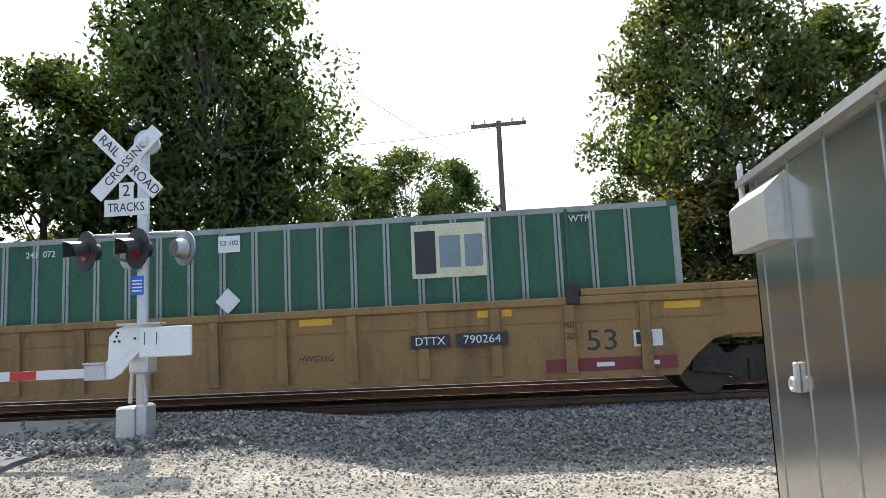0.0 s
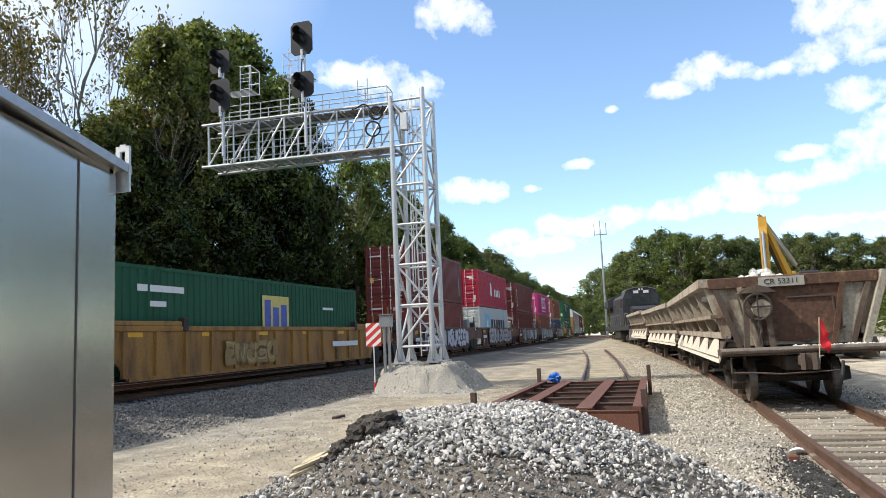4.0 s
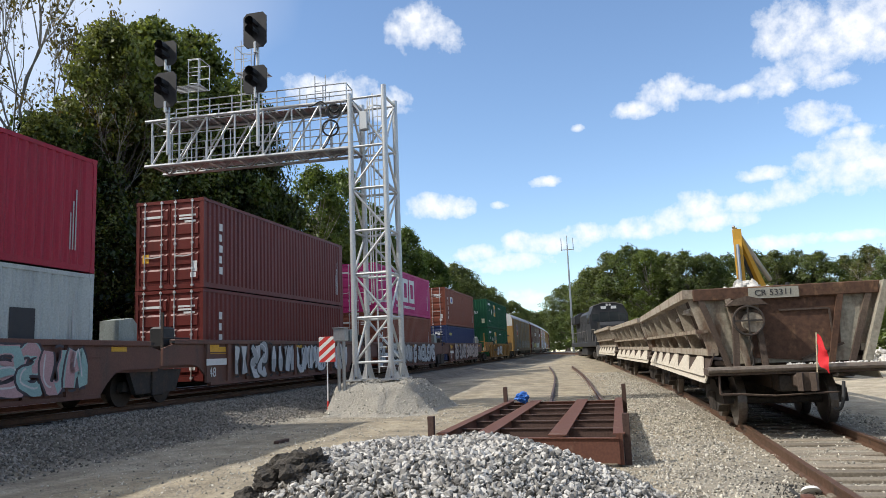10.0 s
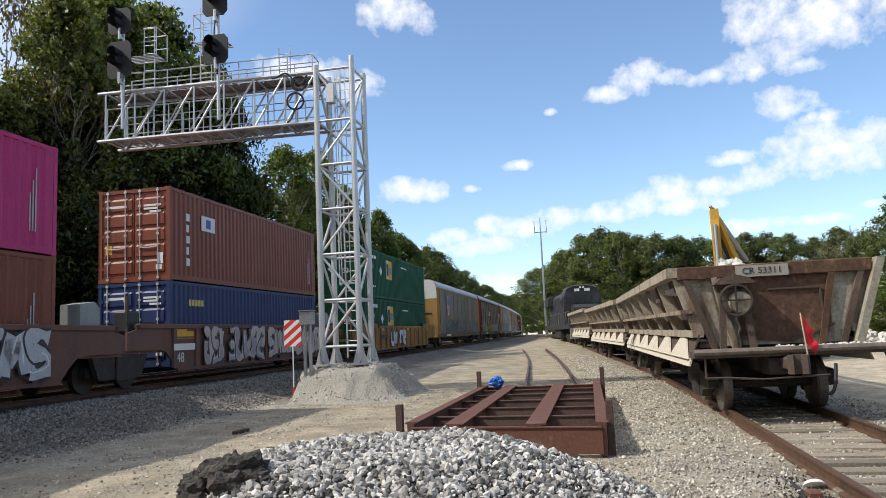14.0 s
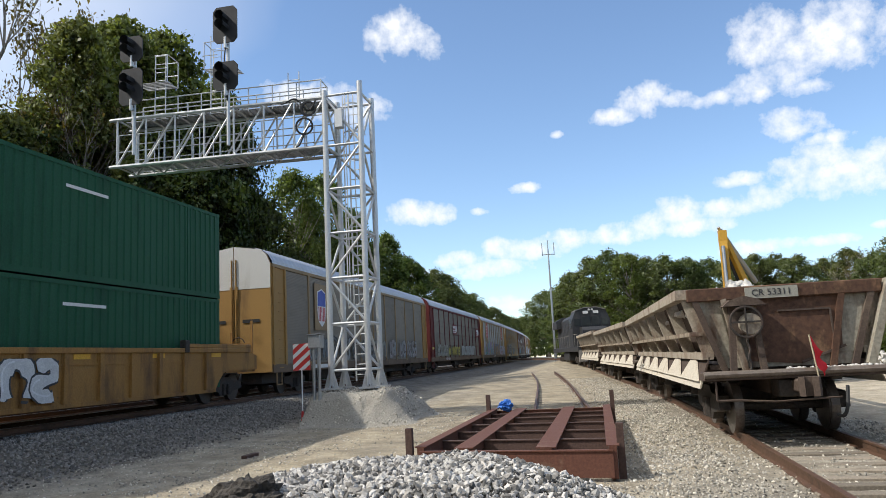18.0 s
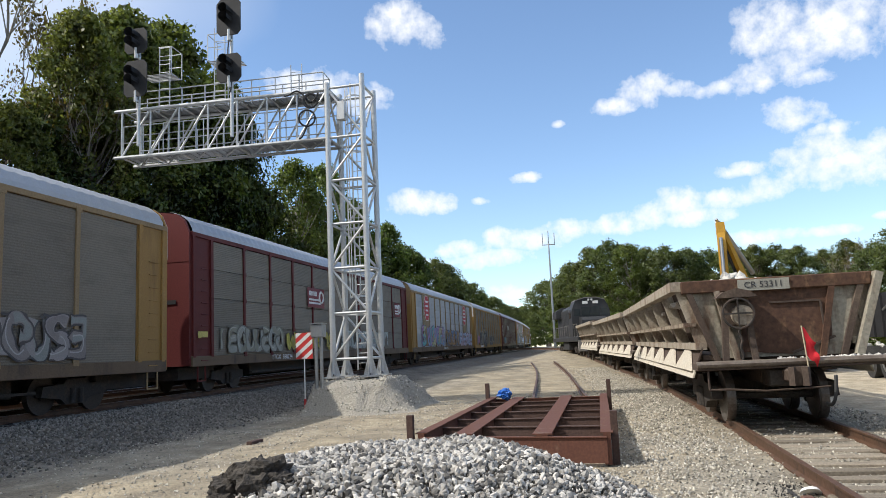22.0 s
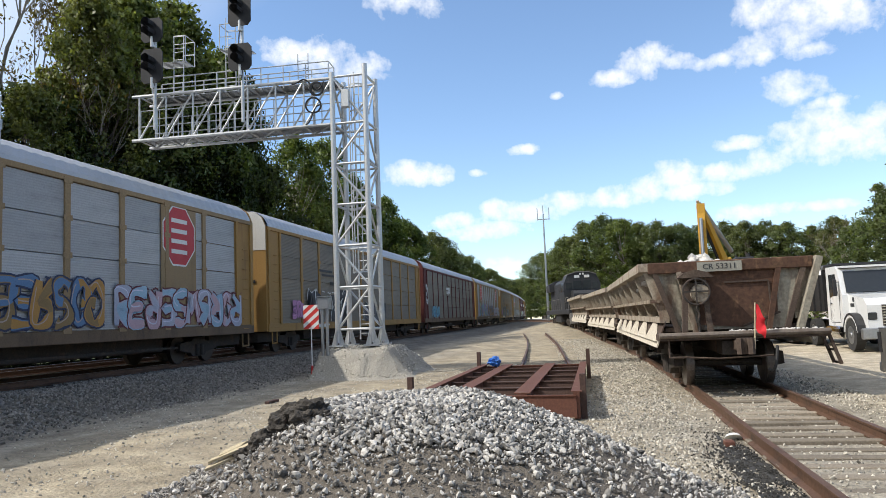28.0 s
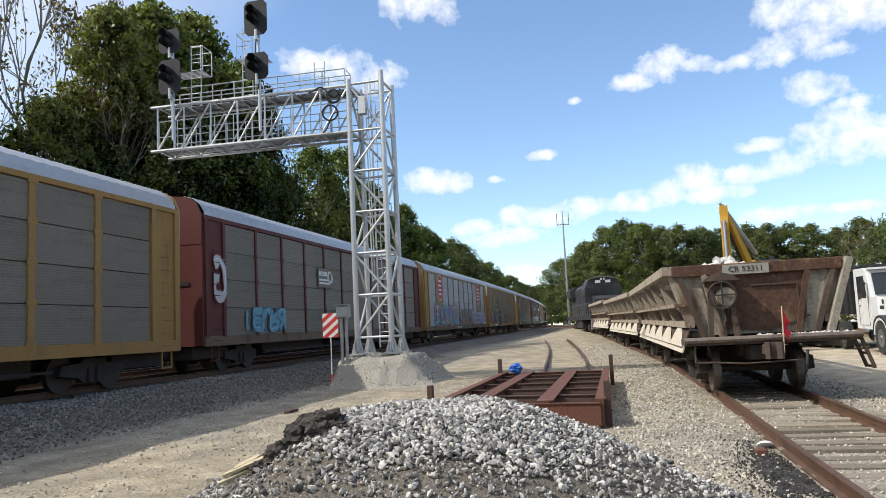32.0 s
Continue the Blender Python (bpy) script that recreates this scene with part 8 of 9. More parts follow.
single("dark_board", Build().box(15.2, 7.3, land(15.2, 7.3) - .01, 15.7, 7.42, land(15.2, 7.3) + .06, .01), rust_dark, "dark scrap board on the gravel", "board")

# ---------------------------------------------------------------- trees
def leaf_material(name, color, light):
    m = bpy.data.materials.new(name)
    m.use_nodes = True
    n, l = m.node_tree.nodes, m.node_tree.links
    n.clear()
    out = n.new("ShaderNodeOutputMaterial")
    geo, info = n.new("ShaderNodeNewGeometry"), n.new("ShaderNodeObjectInfo")
    tc = n.new("ShaderNodeTexCoord")
    nz = n.new("ShaderNodeTexNoise")
    nz.inputs["Scale"].default_value = 0.35
    l.new(tc.outputs["Object"], nz.inputs["Vector"])
    mix = n.new("ShaderNodeMix")
    mix.data_type = "RGBA"
    mix.inputs["A"].default_value, mix.inputs["B"].default_value = (*color, 1), (*light, 1)
    mr = n.new("ShaderNodeMapRange")
    mr.inputs[1].default_value, mr.inputs[2].default_value = .35, .7
    l.new(nz.outputs["Fac"], mr.inputs[0])
    l.new(mr.outputs[0], mix.inputs["Factor"])
    hsv = n.new("ShaderNodeHueSaturation")
    v1 = n.new("ShaderNodeMapRange")
    v1.inputs[3].default_value, v1.inputs[4].default_value = .7, 1.35
    l.new(geo.outputs["Random Per Island"], v1.inputs[0])
    h1 = n.new("ShaderNodeMapRange")
    h1.inputs[3].default_value, h1.inputs[4].default_value = .478, .515
    l.new(info.outputs["Random"], h1.inputs[0])
    l.new(mix.outputs["Result"], hsv.inputs["Color"])
    l.new(v1.outputs[0], hsv.inputs["Value"])
    l.new(h1.outputs[0], hsv.inputs["Hue"])
    d, tr, gl = n.new("ShaderNodeBsdfDiffuse"), n.new("ShaderNodeBsdfTranslucent"), n.new("ShaderNodeBsdfGlossy")
    gl.inputs["Roughness"].default_value = .45
    gl.inputs["Color"].default_value = (.5, .5, .5, 1)
    m1, m2 = n.new("ShaderNodeMixShader"), n.new("ShaderNodeMixShader")
    m1.inputs[0].default_value, m2.inputs[0].default_value = .52, .05
    l.new(hsv.outputs[0], d.inputs["Color"])
    warm = n.new("ShaderNodeMix")
    warm.data_type, warm.blend_type = "RGBA", "MULTIPLY"
    warm.inputs["Factor"].default_value = 1
    warm.inputs["B"].default_value = (1.2, 1.2, .55, 1)
    l.new(hsv.outputs[0], warm.inputs["A"])
    l.new(warm.outputs["Result"], tr.inputs["Color"])
    l.new(d.outputs[0], m1.inputs[1])
    l.new(tr.outputs[0], m1.inputs[2])
    l.new(m1.outputs[0], m2.inputs[1])
    l.new(gl.outputs[0], m2.inputs[2])
    l.new(m2.outputs[0], out.inputs["Surface"])
    return m


bark = material("grey_brown_bark", (.13, .105, .085), .95, 0, .4, 3, 20, .8, streak=.8, dist=.03)
pale_bark = material("pale_bark", (.30, .27, .23), .95, 0, .4, 3, 20, .6, streak=.8, dist=.03)
leaf_dark = leaf_material("dark_green_leaves", (.092, .132, .038), (.140, .188, .058))
leaf_shade = leaf_material("shade_green_leaves", (.050, .072, .025), (.078, .106, .037))
leaf_mid = leaf_material("green_leaves", (.112, .160, .049), (.168, .220, .070))
leaf_brown = leaf_material("browning_leaves", (.10, .088, .028), (.15, .12, .038))
leaf_olive = leaf_material("olive_leaves", (.132, .165, .054), (.222, .255, .088))
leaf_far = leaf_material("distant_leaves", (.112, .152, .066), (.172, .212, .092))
leaf_fir_shade = leaf_material("conifer_needles_and_shaded_shrub", (.022, .045, .020), (.035, .062, .026))


def tree_parts(seed, H, R, base, clumps, per, leaf, crown_r=.27, tri=False):
    """Trunk with limbs, and a crown of leaf clumps at the limbs' ends. H high, R wide, crown from base up."""
    rng = random.Random(seed)
    nr = np.random.RandomState(seed)
    wood = Build()
    pts = [Vector((0, 0, -1.2))]
    top = H * .72
    for k in range(1, 7):
        pts.append(Vector((rng.uniform(-.04, .04) * H * k / 6, rng.uniform(-.04, .04) * H * k / 6, top * k / 6)))
    r0 = .018 * H + .08
    for k in range(6):
        wood.cyl(pts[k], pts[k + 1], r0 * (1 - .13 * k), r0 * (1 - .13 * (k + 1)), n=8)
    centres = []
    for k in range(clumps):
        # uneven crown: lobes push it in and out
        a = rng.uniform(0, 2 * math.pi)
        zf = rng.random() ** .85
        z = base + (H - base) * zf
        prof = math.sin(math.pi * min(1, (zf * .86 + .14))) ** .6
        lobe = 1 + .28 * math.sin(a * 3 + seed) * math.sin(zf * 7 + seed * 2) + .15 * math.sin(a * 5 + seed * 3 + zf * 4)
        rad = R * prof * lobe * (.42 + .58 * rng.random() ** .45)
        centres.append(Vector((rad * math.cos(a), rad * math.sin(a), z)))
    for k, c in enumerate(centres):
        if k % 3 == 0:
            j = min(5, max(2, int(6 * (c.z * .72) / top)))
            s = pts[j].lerp(pts[min(6, j + 1)], rng.random() * .6)
            mid_ = s.lerp(c, .5) + Vector((0, 0, -.04 * H * rng.random()))
            wood.cyl(s, mid_, r0 * .18, r0 * .10, n=5)
            wood.cyl(mid_, c, r0 * .10, r0 * .03, n=5)
    n = clumps * per
    cc = np.repeat(np.array([c[:] for c in centres]), per, axis=0)
    cr = np.repeat(nr.uniform(.5, 1.1, clumps) * (crown_r * R), per)
    dirs = nr.normal(size=(n, 3))
    dirs /= np.linalg.norm(dirs, axis=1)[:, None]
    dirs[:, 2] *= .72
    pos = cc + dirs * (cr * nr.uniform(.02, 1, n) ** .42)[:, None]
    a = nr.normal(size=(n, 3))
    a[:, 2] *= .6
    a /= np.linalg.norm(a, axis=1)[:, None]
    b_ = np.cross(a, nr.normal(size=(n, 3)))
    b_ /= np.linalg.norm(b_, axis=1)[:, None]
    s = leaf * nr.uniform(.6, 1.3, n)[:, None]
    if tri:
        q, k = np.stack([pos - a * s * .5 + b_ * s * .3, pos - a * s * .45 - b_ * s * .3, pos + a * s * .55], 1).reshape(-1, 3), 3
    else:
        q, k = np.stack([pos - a * s * .5, pos + b_ * s * .27, pos + a * s * .55 - np.array([0, 0, .12]) * s, pos - b_ * s * .27], 1).reshape(-1, 3), 4
    # leaves lie roughly along the surface of their clump
    mid_c = np.array([0, 0, (base + H) / 2])
    out = pos - mid_c
    out /= np.linalg.norm(out, axis=1)[:, None]
    nrm = dirs * .75 + out * .5 + nr.normal(size=(n, 3)) * .28
    nrm /= np.linalg.norm(nrm, axis=1)[:, None]
    return wood, (q, np.arange(n * k).reshape(-1, k), np.repeat(nrm, k, axis=0))


def crown_mesh(data, mat):
    me = bpy.data.meshes.new("crown")
    me.from_pydata(data[0].tolist(), [], data[1].tolist())
    me.polygons.foreach_set("use_smooth", [True] * len(me.polygons))
    me.normals_split_custom_set_from_vertices(data[2].tolist())
    me.materials.append(mat)
    return me


def bare_tree(seed):
    """A tree with long forking branches, fine twigs and few leaves."""
    rg = random.Random(seed)
    wood, tips = Build(), []

    def grow(p, d, ln, r, depth):
        n_seg = 2
        for _ in range(n_seg):
            d = (d + Vector((rg.gauss(0, .13), rg.gauss(0, .13), rg.gauss(.04, .10)))).normalized()
            q = p + d * ln / n_seg
            wood.cyl(p, q, r, r * .9, n=6 if depth < 2 else 3)
            p, r = q, r * .9
        if depth == 6:
            tips.append(p)
            return
        if depth > 3:
            tips.append(p)
        for k in range(3 if depth < 5 else 2):
            side = d.orthogonal().normalized()
            side.rotate(Matrix.Rotation(rg.uniform(0, 6.28), 3, d))
            nd = (d * rg.uniform(.8, 1.2) + Vector((0, 0, .28)) + side * rg.uniform(.3, .7)).normalized()
            grow(p, nd, ln * rg.uniform(.62, .85), r * rg.uniform(.58, .82), depth + 1)
    grow(Vector((0, 0, -.3)), Vector((0, 0, 1)), 4.2, .24, 0)
    nr = np.random.RandomState(seed)
    cc = np.array([t_[:] for t_ in tips])[nr.randint(len(tips), size=4200)]
    pos = cc + nr.normal(size=cc.shape) * .16
    a = nr.normal(size=cc.shape)
    a /= np.linalg.norm(a, axis=1)[:, None]
    b_ = np.cross(a, nr.normal(size=cc.shape))
    b_ /= np.linalg.norm(b_, axis=1)[:, None]
    sz_ = nr.uniform(.06, .12, len(cc))[:, None]
    q = np.stack([pos - a * sz_, pos + b_ * sz_ * .5, pos + a * sz_, pos - b_ * sz_ * .5], 1).reshape(-1, 3)
    return wood, (q, np.arange(len(q)).reshape(-1, 4), np.repeat(b_, 4, axis=0))


KINDS = {}
for key, seed, H, R, base, clumps, per, leaf, mat, bmat in (
        ("maple", 1, 18, 7.2, 1.2, 370, 100, .33, leaf_dark, bark),
        ("broad", 2, 16, 5.2, 1.0, 190, 105, .36, leaf_dark, bark),
        ("tall", 3, 17, 4.2, 1.2, 170, 100, .35, leaf_mid, bark),
        ("wood", 8, 17, 3.9, 1.2, 230, 150, .25, leaf_olive, bark),
        ("open", 4, 16, 4.8, 3.5, 115, 95, .32, leaf_mid, pale_bark),
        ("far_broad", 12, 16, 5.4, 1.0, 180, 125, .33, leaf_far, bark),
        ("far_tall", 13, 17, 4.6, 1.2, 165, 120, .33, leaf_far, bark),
        ("bush", 5, 5, 2.8, .2, 80, 110, .19, leaf_mid, bark),
        ("russet", 6, 6.5, 3.4, .3, 90, 110, .2, leaf_brown, bark),
        ("sparse", 7, 15, 4.6, 0, 0, 0, 0, leaf_brown, pale_bark)):
    if key == "sparse":
        wd, data = bare_tree(71)
    else:
        wd, data = tree_parts(seed, H, R, base, clumps, per, leaf, .23 if key == "maple" else .27, key.startswith("far"))
    KINDS[key] = (wd.mesh("trunk", bmat), crown_mesh(data, mat), float(np.percentile(data[0][:, 2], 99.7)), R if key != "sparse" else float(np.percentile(np.hypot(data[0][:, 0], data[0][:, 1]), 97)))
# a conifer in tiers
wd = Build().cyl((0, 0, -.3), (0, 0, 11.5), .2, .03, n=7)
nr = np.random.RandomState(4)
P_, F_ = [], []
for k in range(5200):
    zf = nr.rand() ** 1.3
    r = (1 - zf) * 2.6 * (.35 + .65 * nr.rand()) * (1 - .35 * ((zf * 11) % 1))
    a = nr.rand() * 6.283
    c = np.array([r * math.cos(a), r * math.sin(a), .8 + 10.8 * zf - .25 * r])
    d = np.array([math.cos(a), math.sin(a), -.25]) * .32
    w_ = np.array([-math.sin(a), math.cos(a), nr.uniform(-.3, .3)]) * .07
    o = len(P_)
    P_ += [tuple(c - d * .5), tuple(c + w_), tuple(c + d * .6), tuple(c - w_)]
    F_.append((o, o + 1, o + 2, o + 3))
me = bpy.data.meshes.new("crown")
me.from_pydata(P_, [], F_)
me.materials.append(leaf_fir_shade)
KINDS["fir"] = (wd.mesh("trunk", bark), me, 11.8, 2.6)

# the bush again in near-black green, shade painted into its leaves
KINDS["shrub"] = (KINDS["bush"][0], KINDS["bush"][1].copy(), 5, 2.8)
KINDS["shrub"][1].materials[0] = leaf_fir_shade
# the broad tree again, its leaf colour darkened for the wood's shade
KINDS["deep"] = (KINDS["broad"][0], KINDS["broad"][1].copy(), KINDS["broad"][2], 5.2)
KINDS["deep"][1].materials[0] = leaf_shade
KINDS["light"] = (KINDS["maple"][0], KINDS["maple"][1].copy(), KINDS["maple"][2], 7.2)
KINDS["light"][1].materials[0] = leaf_mid
LABELS = {"deep": "very dark green tree, shade of the wood put into its leaf colour", "far_broad": "green deciduous tree with a rounded ragged crown", "far_tall": "tall green deciduous tree with an uneven crown", "shrub": "dark green undergrowth shrub, shade put into its leaf colour", "wood": "tall olive green tree with sunlit browning leaves", "light": "tall light green tree with a dense crown", "maple": "large dark green maple tree with a dense uneven crown", "broad": "broad dark green deciduous tree with dense leaves", "tall": "tall green deciduous tree with a ragged crown",
          "open": "green tree with an open crown and pale limbs", "bush": "low green bush of dense leaves", "russet": "bush with green and browning leaves", "sparse": "half-bare tree with thin grey branches", "fir": "small dark green conifer tree"}


def tree(kind, az, d, el, wide=1.0, turn=0.0, group="trees along the tracks"):
    """A tree seen at an azimuth and distance, its top at an elevation."""
    tm, cm, H, R = KINDS[kind]
    for _ in range(80):
        # the wood keeps clear of the two main tracks
        x, y = d * math.cos(radians(az)), d * math.sin(radians(az))
        g = land(x, y)
        h = 1.65 + d * math.tan(radians(el)) - g
        if not 4 < az < 140 or y - R * wide * h / H * 1.1 > main_y(x) + 6.4:
            break
        d *= 1.03
    t = thing("tree" if kind not in ("bush", "russet", "shrub") else "bush", LABELS[kind], "tree" if kind not in ("bush", "russet", "shrub") else "bush", group, pose(x, y, g - .05, 0, 0, turn))
    s = h / H
    t.scale = (s * wide, s * wide, s)
    part("trunk", tm, None, t)
    part("crown", cm, None, t)
    return t


# seen across the crossing
tree("maple", 114.4, 40, 29.5, .74, 20)
tree("broad", 125.3, 44, 20.0, .95, 200)
tree("broad", 110.0, 43, 20.5, .62, 130)
tree("broad", 116, 46, 24, .95, 80)
tree("broad", 132, 52, 15, 1.1, 40)
tree("open", 99.5, 58, 15.2, .9, 10)
tree("tall", 95.8, 62, 14.2, .95, 100)
tree("broad", 103, 60, 14, 1.0, 300)
tree("fir", 89.6, 75, 9.2, 1.7, 0)
tree("light", 76.2, 37, 26.0, .74, 60)
tree("tall", 67.5, 38, 21.5, 1.0, 170)
tree("open", 79, 38, 21.5, .75, 250)
tree("russet", 77, 31, 11.5, 1.1, 0)
tree("bush", 68, 30, 10.5, 1.2, 40)
tree("bush", 78.5, 33, 9, 1.0, 140)
tree("tall", 60, 40, 20.5, .9, 20)
tree("broad", 55, 40, 19.5, 1.0, 70)
tree("bush", 57, 28, 9.5, 1.5, 70)
tree("sparse", 43.4, 33, 25.5, .72, 15)
tree("sparse", 40.6, 34, 25.0, .7, 130)
tree("wood", 41.6, 36, 17.0, .8, 80)
tree("sparse", 47.2, 38, 24.5, .62, 75)
tree("sparse", 49.5, 36, 22.5, .62, 115)
tree("sparse", 42.2, 31, 20.0, .62, 200)
tree("wood", 45.0, 36, 13.5, .9, 15)
tree("wood", 49.2, 37, 13.5, 1.0, 65)
tree("tall", 50, 42, 17, 1.1, 215)
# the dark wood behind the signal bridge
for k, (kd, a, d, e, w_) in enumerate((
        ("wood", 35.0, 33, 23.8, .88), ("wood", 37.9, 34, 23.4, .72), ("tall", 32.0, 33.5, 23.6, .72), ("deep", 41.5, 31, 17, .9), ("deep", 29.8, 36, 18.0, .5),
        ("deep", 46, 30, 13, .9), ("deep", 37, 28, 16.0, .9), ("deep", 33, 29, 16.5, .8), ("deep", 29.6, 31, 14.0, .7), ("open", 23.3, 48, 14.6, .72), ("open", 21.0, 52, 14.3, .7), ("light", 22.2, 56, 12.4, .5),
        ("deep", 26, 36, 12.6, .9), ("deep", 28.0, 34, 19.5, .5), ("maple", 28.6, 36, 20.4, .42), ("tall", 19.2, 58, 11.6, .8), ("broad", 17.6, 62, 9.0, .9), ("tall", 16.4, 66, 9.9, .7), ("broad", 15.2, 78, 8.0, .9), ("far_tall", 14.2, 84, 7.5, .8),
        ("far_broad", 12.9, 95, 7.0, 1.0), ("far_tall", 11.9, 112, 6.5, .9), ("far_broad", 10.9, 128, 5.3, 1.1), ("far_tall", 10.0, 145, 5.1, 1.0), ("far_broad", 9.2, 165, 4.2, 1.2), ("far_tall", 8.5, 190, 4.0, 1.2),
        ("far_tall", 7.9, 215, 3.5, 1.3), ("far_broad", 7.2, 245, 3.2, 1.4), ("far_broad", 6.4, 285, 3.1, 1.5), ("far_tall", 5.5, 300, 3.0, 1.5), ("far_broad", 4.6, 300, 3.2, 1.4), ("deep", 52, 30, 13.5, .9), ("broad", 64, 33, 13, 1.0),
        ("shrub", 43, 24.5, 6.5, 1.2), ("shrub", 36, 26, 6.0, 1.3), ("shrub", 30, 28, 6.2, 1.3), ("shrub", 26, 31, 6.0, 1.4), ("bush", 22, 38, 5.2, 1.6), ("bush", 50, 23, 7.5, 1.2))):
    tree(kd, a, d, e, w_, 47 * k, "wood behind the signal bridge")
# added dark shrubs that close the bright view under the train
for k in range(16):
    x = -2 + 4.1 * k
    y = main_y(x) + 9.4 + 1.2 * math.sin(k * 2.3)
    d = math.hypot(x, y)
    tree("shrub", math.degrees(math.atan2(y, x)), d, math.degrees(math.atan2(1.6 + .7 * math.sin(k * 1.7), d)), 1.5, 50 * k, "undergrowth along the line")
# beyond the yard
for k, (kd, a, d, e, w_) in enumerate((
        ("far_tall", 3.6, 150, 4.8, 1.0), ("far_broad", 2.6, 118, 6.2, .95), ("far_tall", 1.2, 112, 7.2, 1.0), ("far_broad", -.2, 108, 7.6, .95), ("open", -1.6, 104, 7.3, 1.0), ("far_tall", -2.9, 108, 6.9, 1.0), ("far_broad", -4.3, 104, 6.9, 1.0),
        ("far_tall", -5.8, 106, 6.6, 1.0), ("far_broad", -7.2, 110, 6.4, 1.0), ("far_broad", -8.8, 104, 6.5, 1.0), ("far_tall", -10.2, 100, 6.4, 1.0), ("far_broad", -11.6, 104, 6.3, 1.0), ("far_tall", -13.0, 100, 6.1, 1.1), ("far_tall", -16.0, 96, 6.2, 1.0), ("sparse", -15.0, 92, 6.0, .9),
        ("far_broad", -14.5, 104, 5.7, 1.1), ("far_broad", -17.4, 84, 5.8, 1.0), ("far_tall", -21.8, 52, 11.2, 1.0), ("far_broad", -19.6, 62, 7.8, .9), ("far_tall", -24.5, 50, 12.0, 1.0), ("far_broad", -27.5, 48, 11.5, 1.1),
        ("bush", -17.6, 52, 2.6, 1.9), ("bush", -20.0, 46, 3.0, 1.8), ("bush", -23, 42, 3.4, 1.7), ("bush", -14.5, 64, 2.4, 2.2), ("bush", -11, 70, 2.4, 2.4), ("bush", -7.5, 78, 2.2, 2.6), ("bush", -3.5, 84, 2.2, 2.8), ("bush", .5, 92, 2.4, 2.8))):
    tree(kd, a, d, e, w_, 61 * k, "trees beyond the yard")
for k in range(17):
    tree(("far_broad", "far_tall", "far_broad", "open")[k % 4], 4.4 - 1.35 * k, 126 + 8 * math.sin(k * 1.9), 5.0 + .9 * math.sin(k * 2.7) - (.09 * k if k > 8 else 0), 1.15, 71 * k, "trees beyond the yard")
# closing the yard behind the camera
for k in range(22):
    tree(("far_broad", "tall", "maple", "open")[k % 4], -34 - 9.2 * k, 46 + 9 * math.sin(k * 2.1), 15 + 3 * math.sin(k * 1.3), 1.0 if k % 4 != 2 else .75, 33 * k, "trees behind the yard")
for k in range(3):
    tree(("maple", "broad", "tall")[k], 141 + 9 * k, 50, 17, .9, 80 * k, "trees behind the yard")

# ---------------------------------------------------------------- poles, wires and houses beyond the line
pole_wood = material("weathered_pole_wood", (.16, .13, .11), .95, 0, .3, 3, 30, .4, streak=.9)
for az, d, top, arm_ in ((92.7, 30, 17.05, 1.15), (78.4, 62, 10.4, 0)):
    x, y = d * math.cos(radians(az)), d * math.sin(radians(az))
    zt = 1.65 + d * math.tan(radians(top))
    p = thing("utility_pole", "weathered wooden utility pole with a cross arm" if arm_ else "weathered wooden utility pole with a transformer", "utility pole", "utility poles")
    part("pole", Build().cyl((x, y, land(x, y) - .3), (x, y, zt), .15, .10, n=10), pole_wood, p)
    if arm_:
        part("cross_arm", Build().beam((x - arm_, y, zt - .18), (x + arm_, y, zt - .14), .12, .14), pole_wood, p)
        for k in (-1, -.55, .55, 1):
            part("insulator", Build().cyl((x + arm_ * .9 * k, y, zt - .1), (x + arm_ * .9 * k, y, zt + .08), .04, n=8), galv, p)
    else:
        part("transformer", Build().cyl((x + .3, y, zt - 1.5), (x + .3, y, zt - .7), .25, n=12), galv, p)


def wire(p, q, sag, label, r=.012):
    p, q = Vector(p), Vector(q)
    b = Build()
    prev = None
    for k in range(13):
        a = k / 12
        c = p.lerp(q, a) - Vector((0, 0, sag * 4 * a * (1 - a)))
        if prev is not None:
            b.cyl(prev, c, r, n=4)
        prev = c
    single("overhead_wire", b, black, label, "wire", "overhead wires")


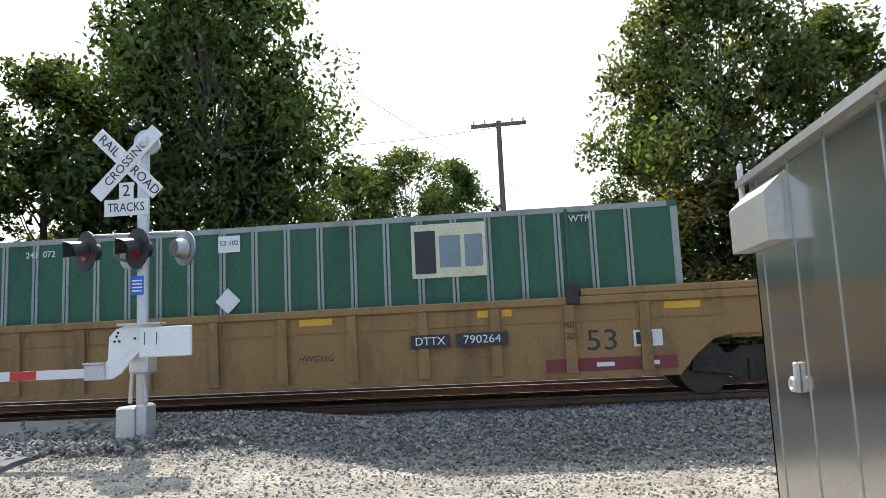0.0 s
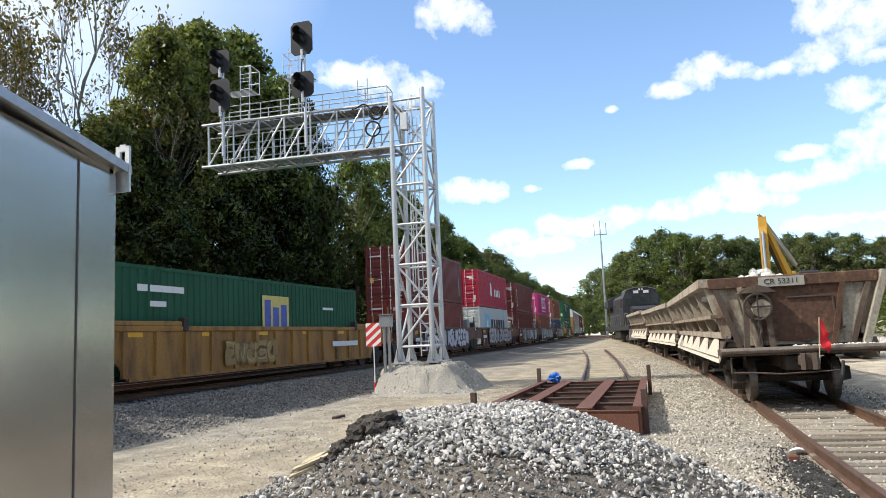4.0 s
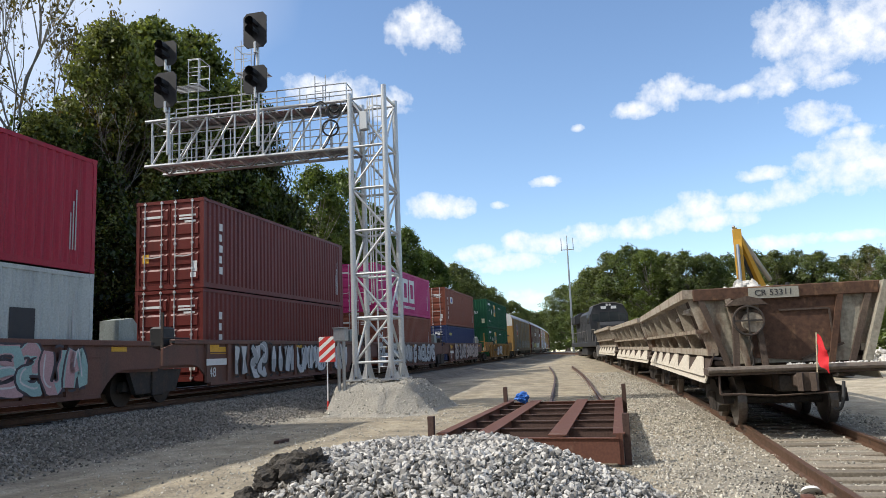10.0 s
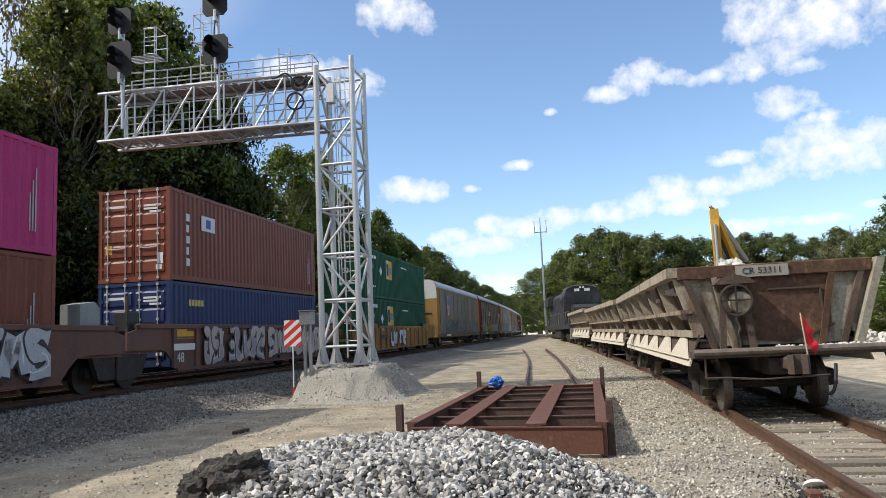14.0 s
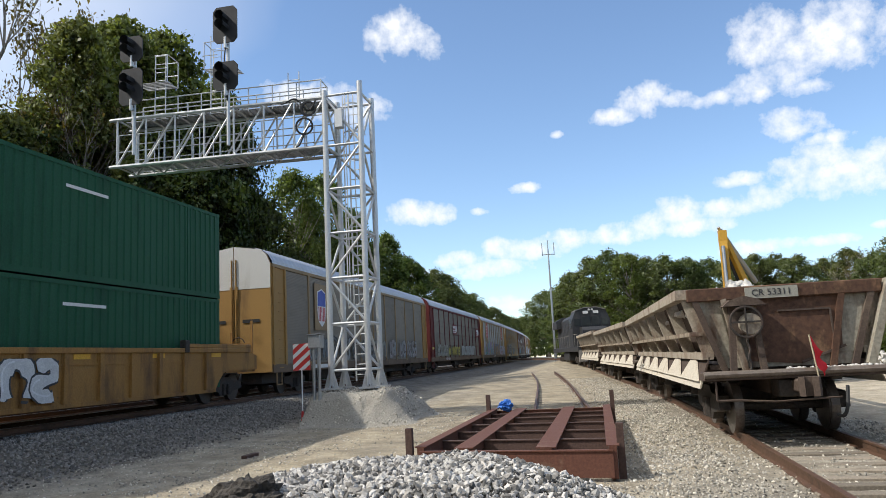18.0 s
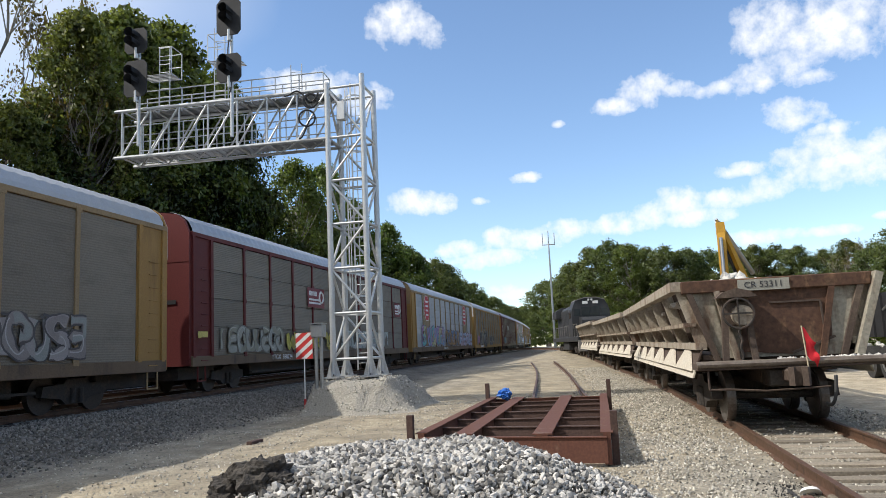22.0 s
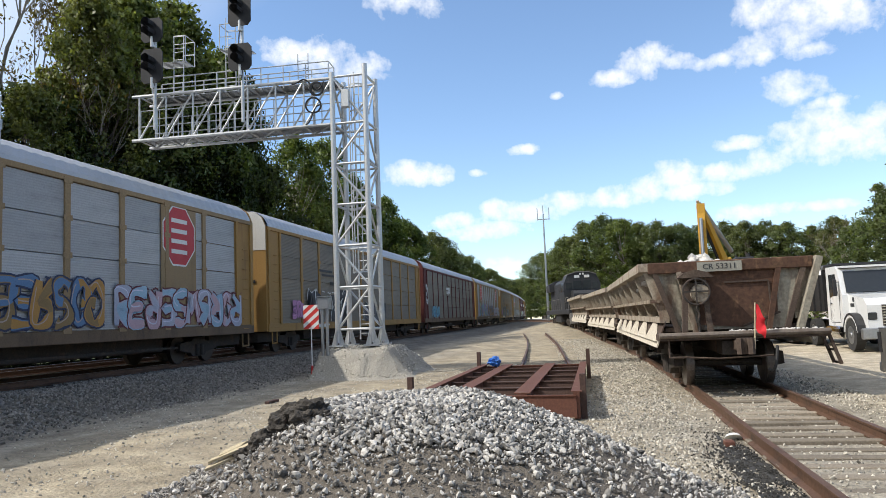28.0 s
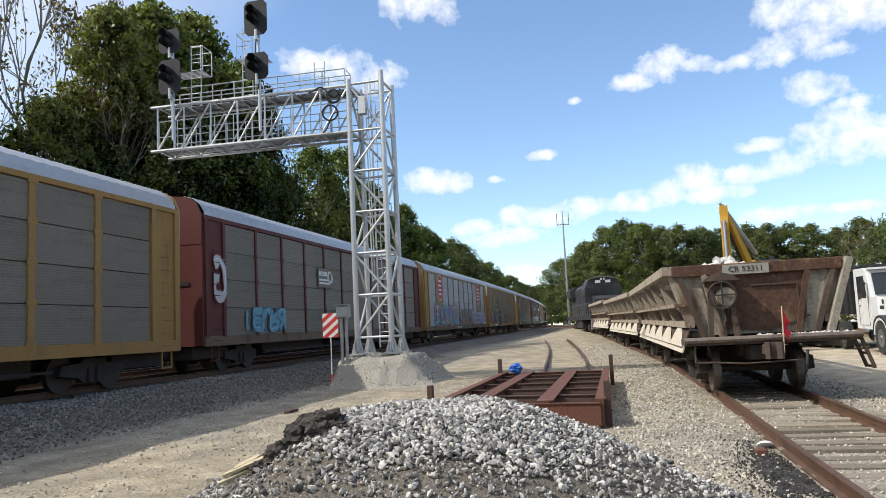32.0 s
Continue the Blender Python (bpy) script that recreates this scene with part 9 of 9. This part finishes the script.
wire((-22, 18, 8.6), (-1.4, 30, 10.6), .9, "thin black overhead wire sagging across the road")
wire((-9, 22, 12.4), (4, 64, 12.8), .8, "thin black overhead wire running beyond the line")
brick_red = material("dull_red_brick", (.22, .09, .07), .9, 0, .25, 3, 30, .3)
roof_dark = material("dark_shingles", (.10, .095, .09), .9, 0, .3, 4, 30, .4)
hx, hy = -4.6, 82.0
hg = land(hx, hy)
ho = thing("house", "small red brick house beyond the tracks", "house")
part("wall", Build().box(hx - 5, hy, hg - .3, hx + 5, hy + 8, hg + 4.6), brick_red, ho)
part("roof", Build().prism([(hx - 5.5, hg + 4.6), (hx + 5.5, hg + 4.6), (hx, hg + 7.4)], hy - .4, hy + 8.4, "y"), roof_dark, ho)
for k in (-3, 0, 3):
    w_ = part("window", Build().box(hx + k - .6, hy - .05, hg + 1.2, hx + k + .6, hy + .02, hg + 2.8), glass, ho)
    part("window_frame", Build().box(hx + k - .72, hy - .07, hg + 1.08, hx + k + .72, hy - .052, hg + 1.2).box(hx + k - .72, hy - .07, hg + 2.8, hx + k + .72, hy - .052, hg + 2.92), decal_white, w_)
grass_mat = material("rough_grass", (.08, .11, .03), .95, 0, .35, 1.2, 30, .6, (.15, .14, .06), .4)
xs2, ys2 = spread((-120, 70, 5)), spread((24, 75, 3))
b = Build()
b.add([(x, y, land(x, y) + .05 + .06 * noise.noise((x * .3, y * .3, 0))) for x in xs2 for y in ys2], [(i * len(ys2) + j, (i + 1) * len(ys2) + j, (i + 1) * len(ys2) + j + 1, i * len(ys2) + j + 1) for i in range(len(xs2) - 1) for j in range(len(ys2) - 1)])
single("grass_verge", b, grass_mat, "rough green grass beyond the tracks", "grass", kind="structure", smooth=True)


# ---------------------------------------------------------------- motion
def motions():
    for ob, x0, z in TRAIN:
        rows = []
        for k in range(17):
            tm = 2.0 * k
            x = x0 - SPEED * tm
            a = main_turn(x)
            rows.append((tm, pose(x, main_y(x), main_level(x) + z + .003, 0, -.40 if 12 < x < 225 else 0, a)))
        walk(ob, rows)
    # the dump truck backs up past the pickup and stops
    rows = []
    for tm, x in ((0, -28), (14, -24), (18, 4), (20, 15.5), (21, 19.6), (22, 21.2), (22.9, 24.2), (23.5, 26.0), (24, 26.6), (24.5, 26.85), (26, 26.95), (32, 27.0)):
        rows.append((tm, pose(x, -9.55, land(x + 4, -9.55), 0, -.5 if x > 8 else 0, 1.5)))
    walk(truck, rows)
    # the flag flutters on its staff
    walk(flag, [(.5 * k, pose(14.55, -2.78, 1.08, 5 * math.sin(k * 1.7), 4 * math.sin(k * 2.3), 30 * math.sin(k * .9) + 20 * math.sin(k * 2.1))) for k in range(65)])


motions()
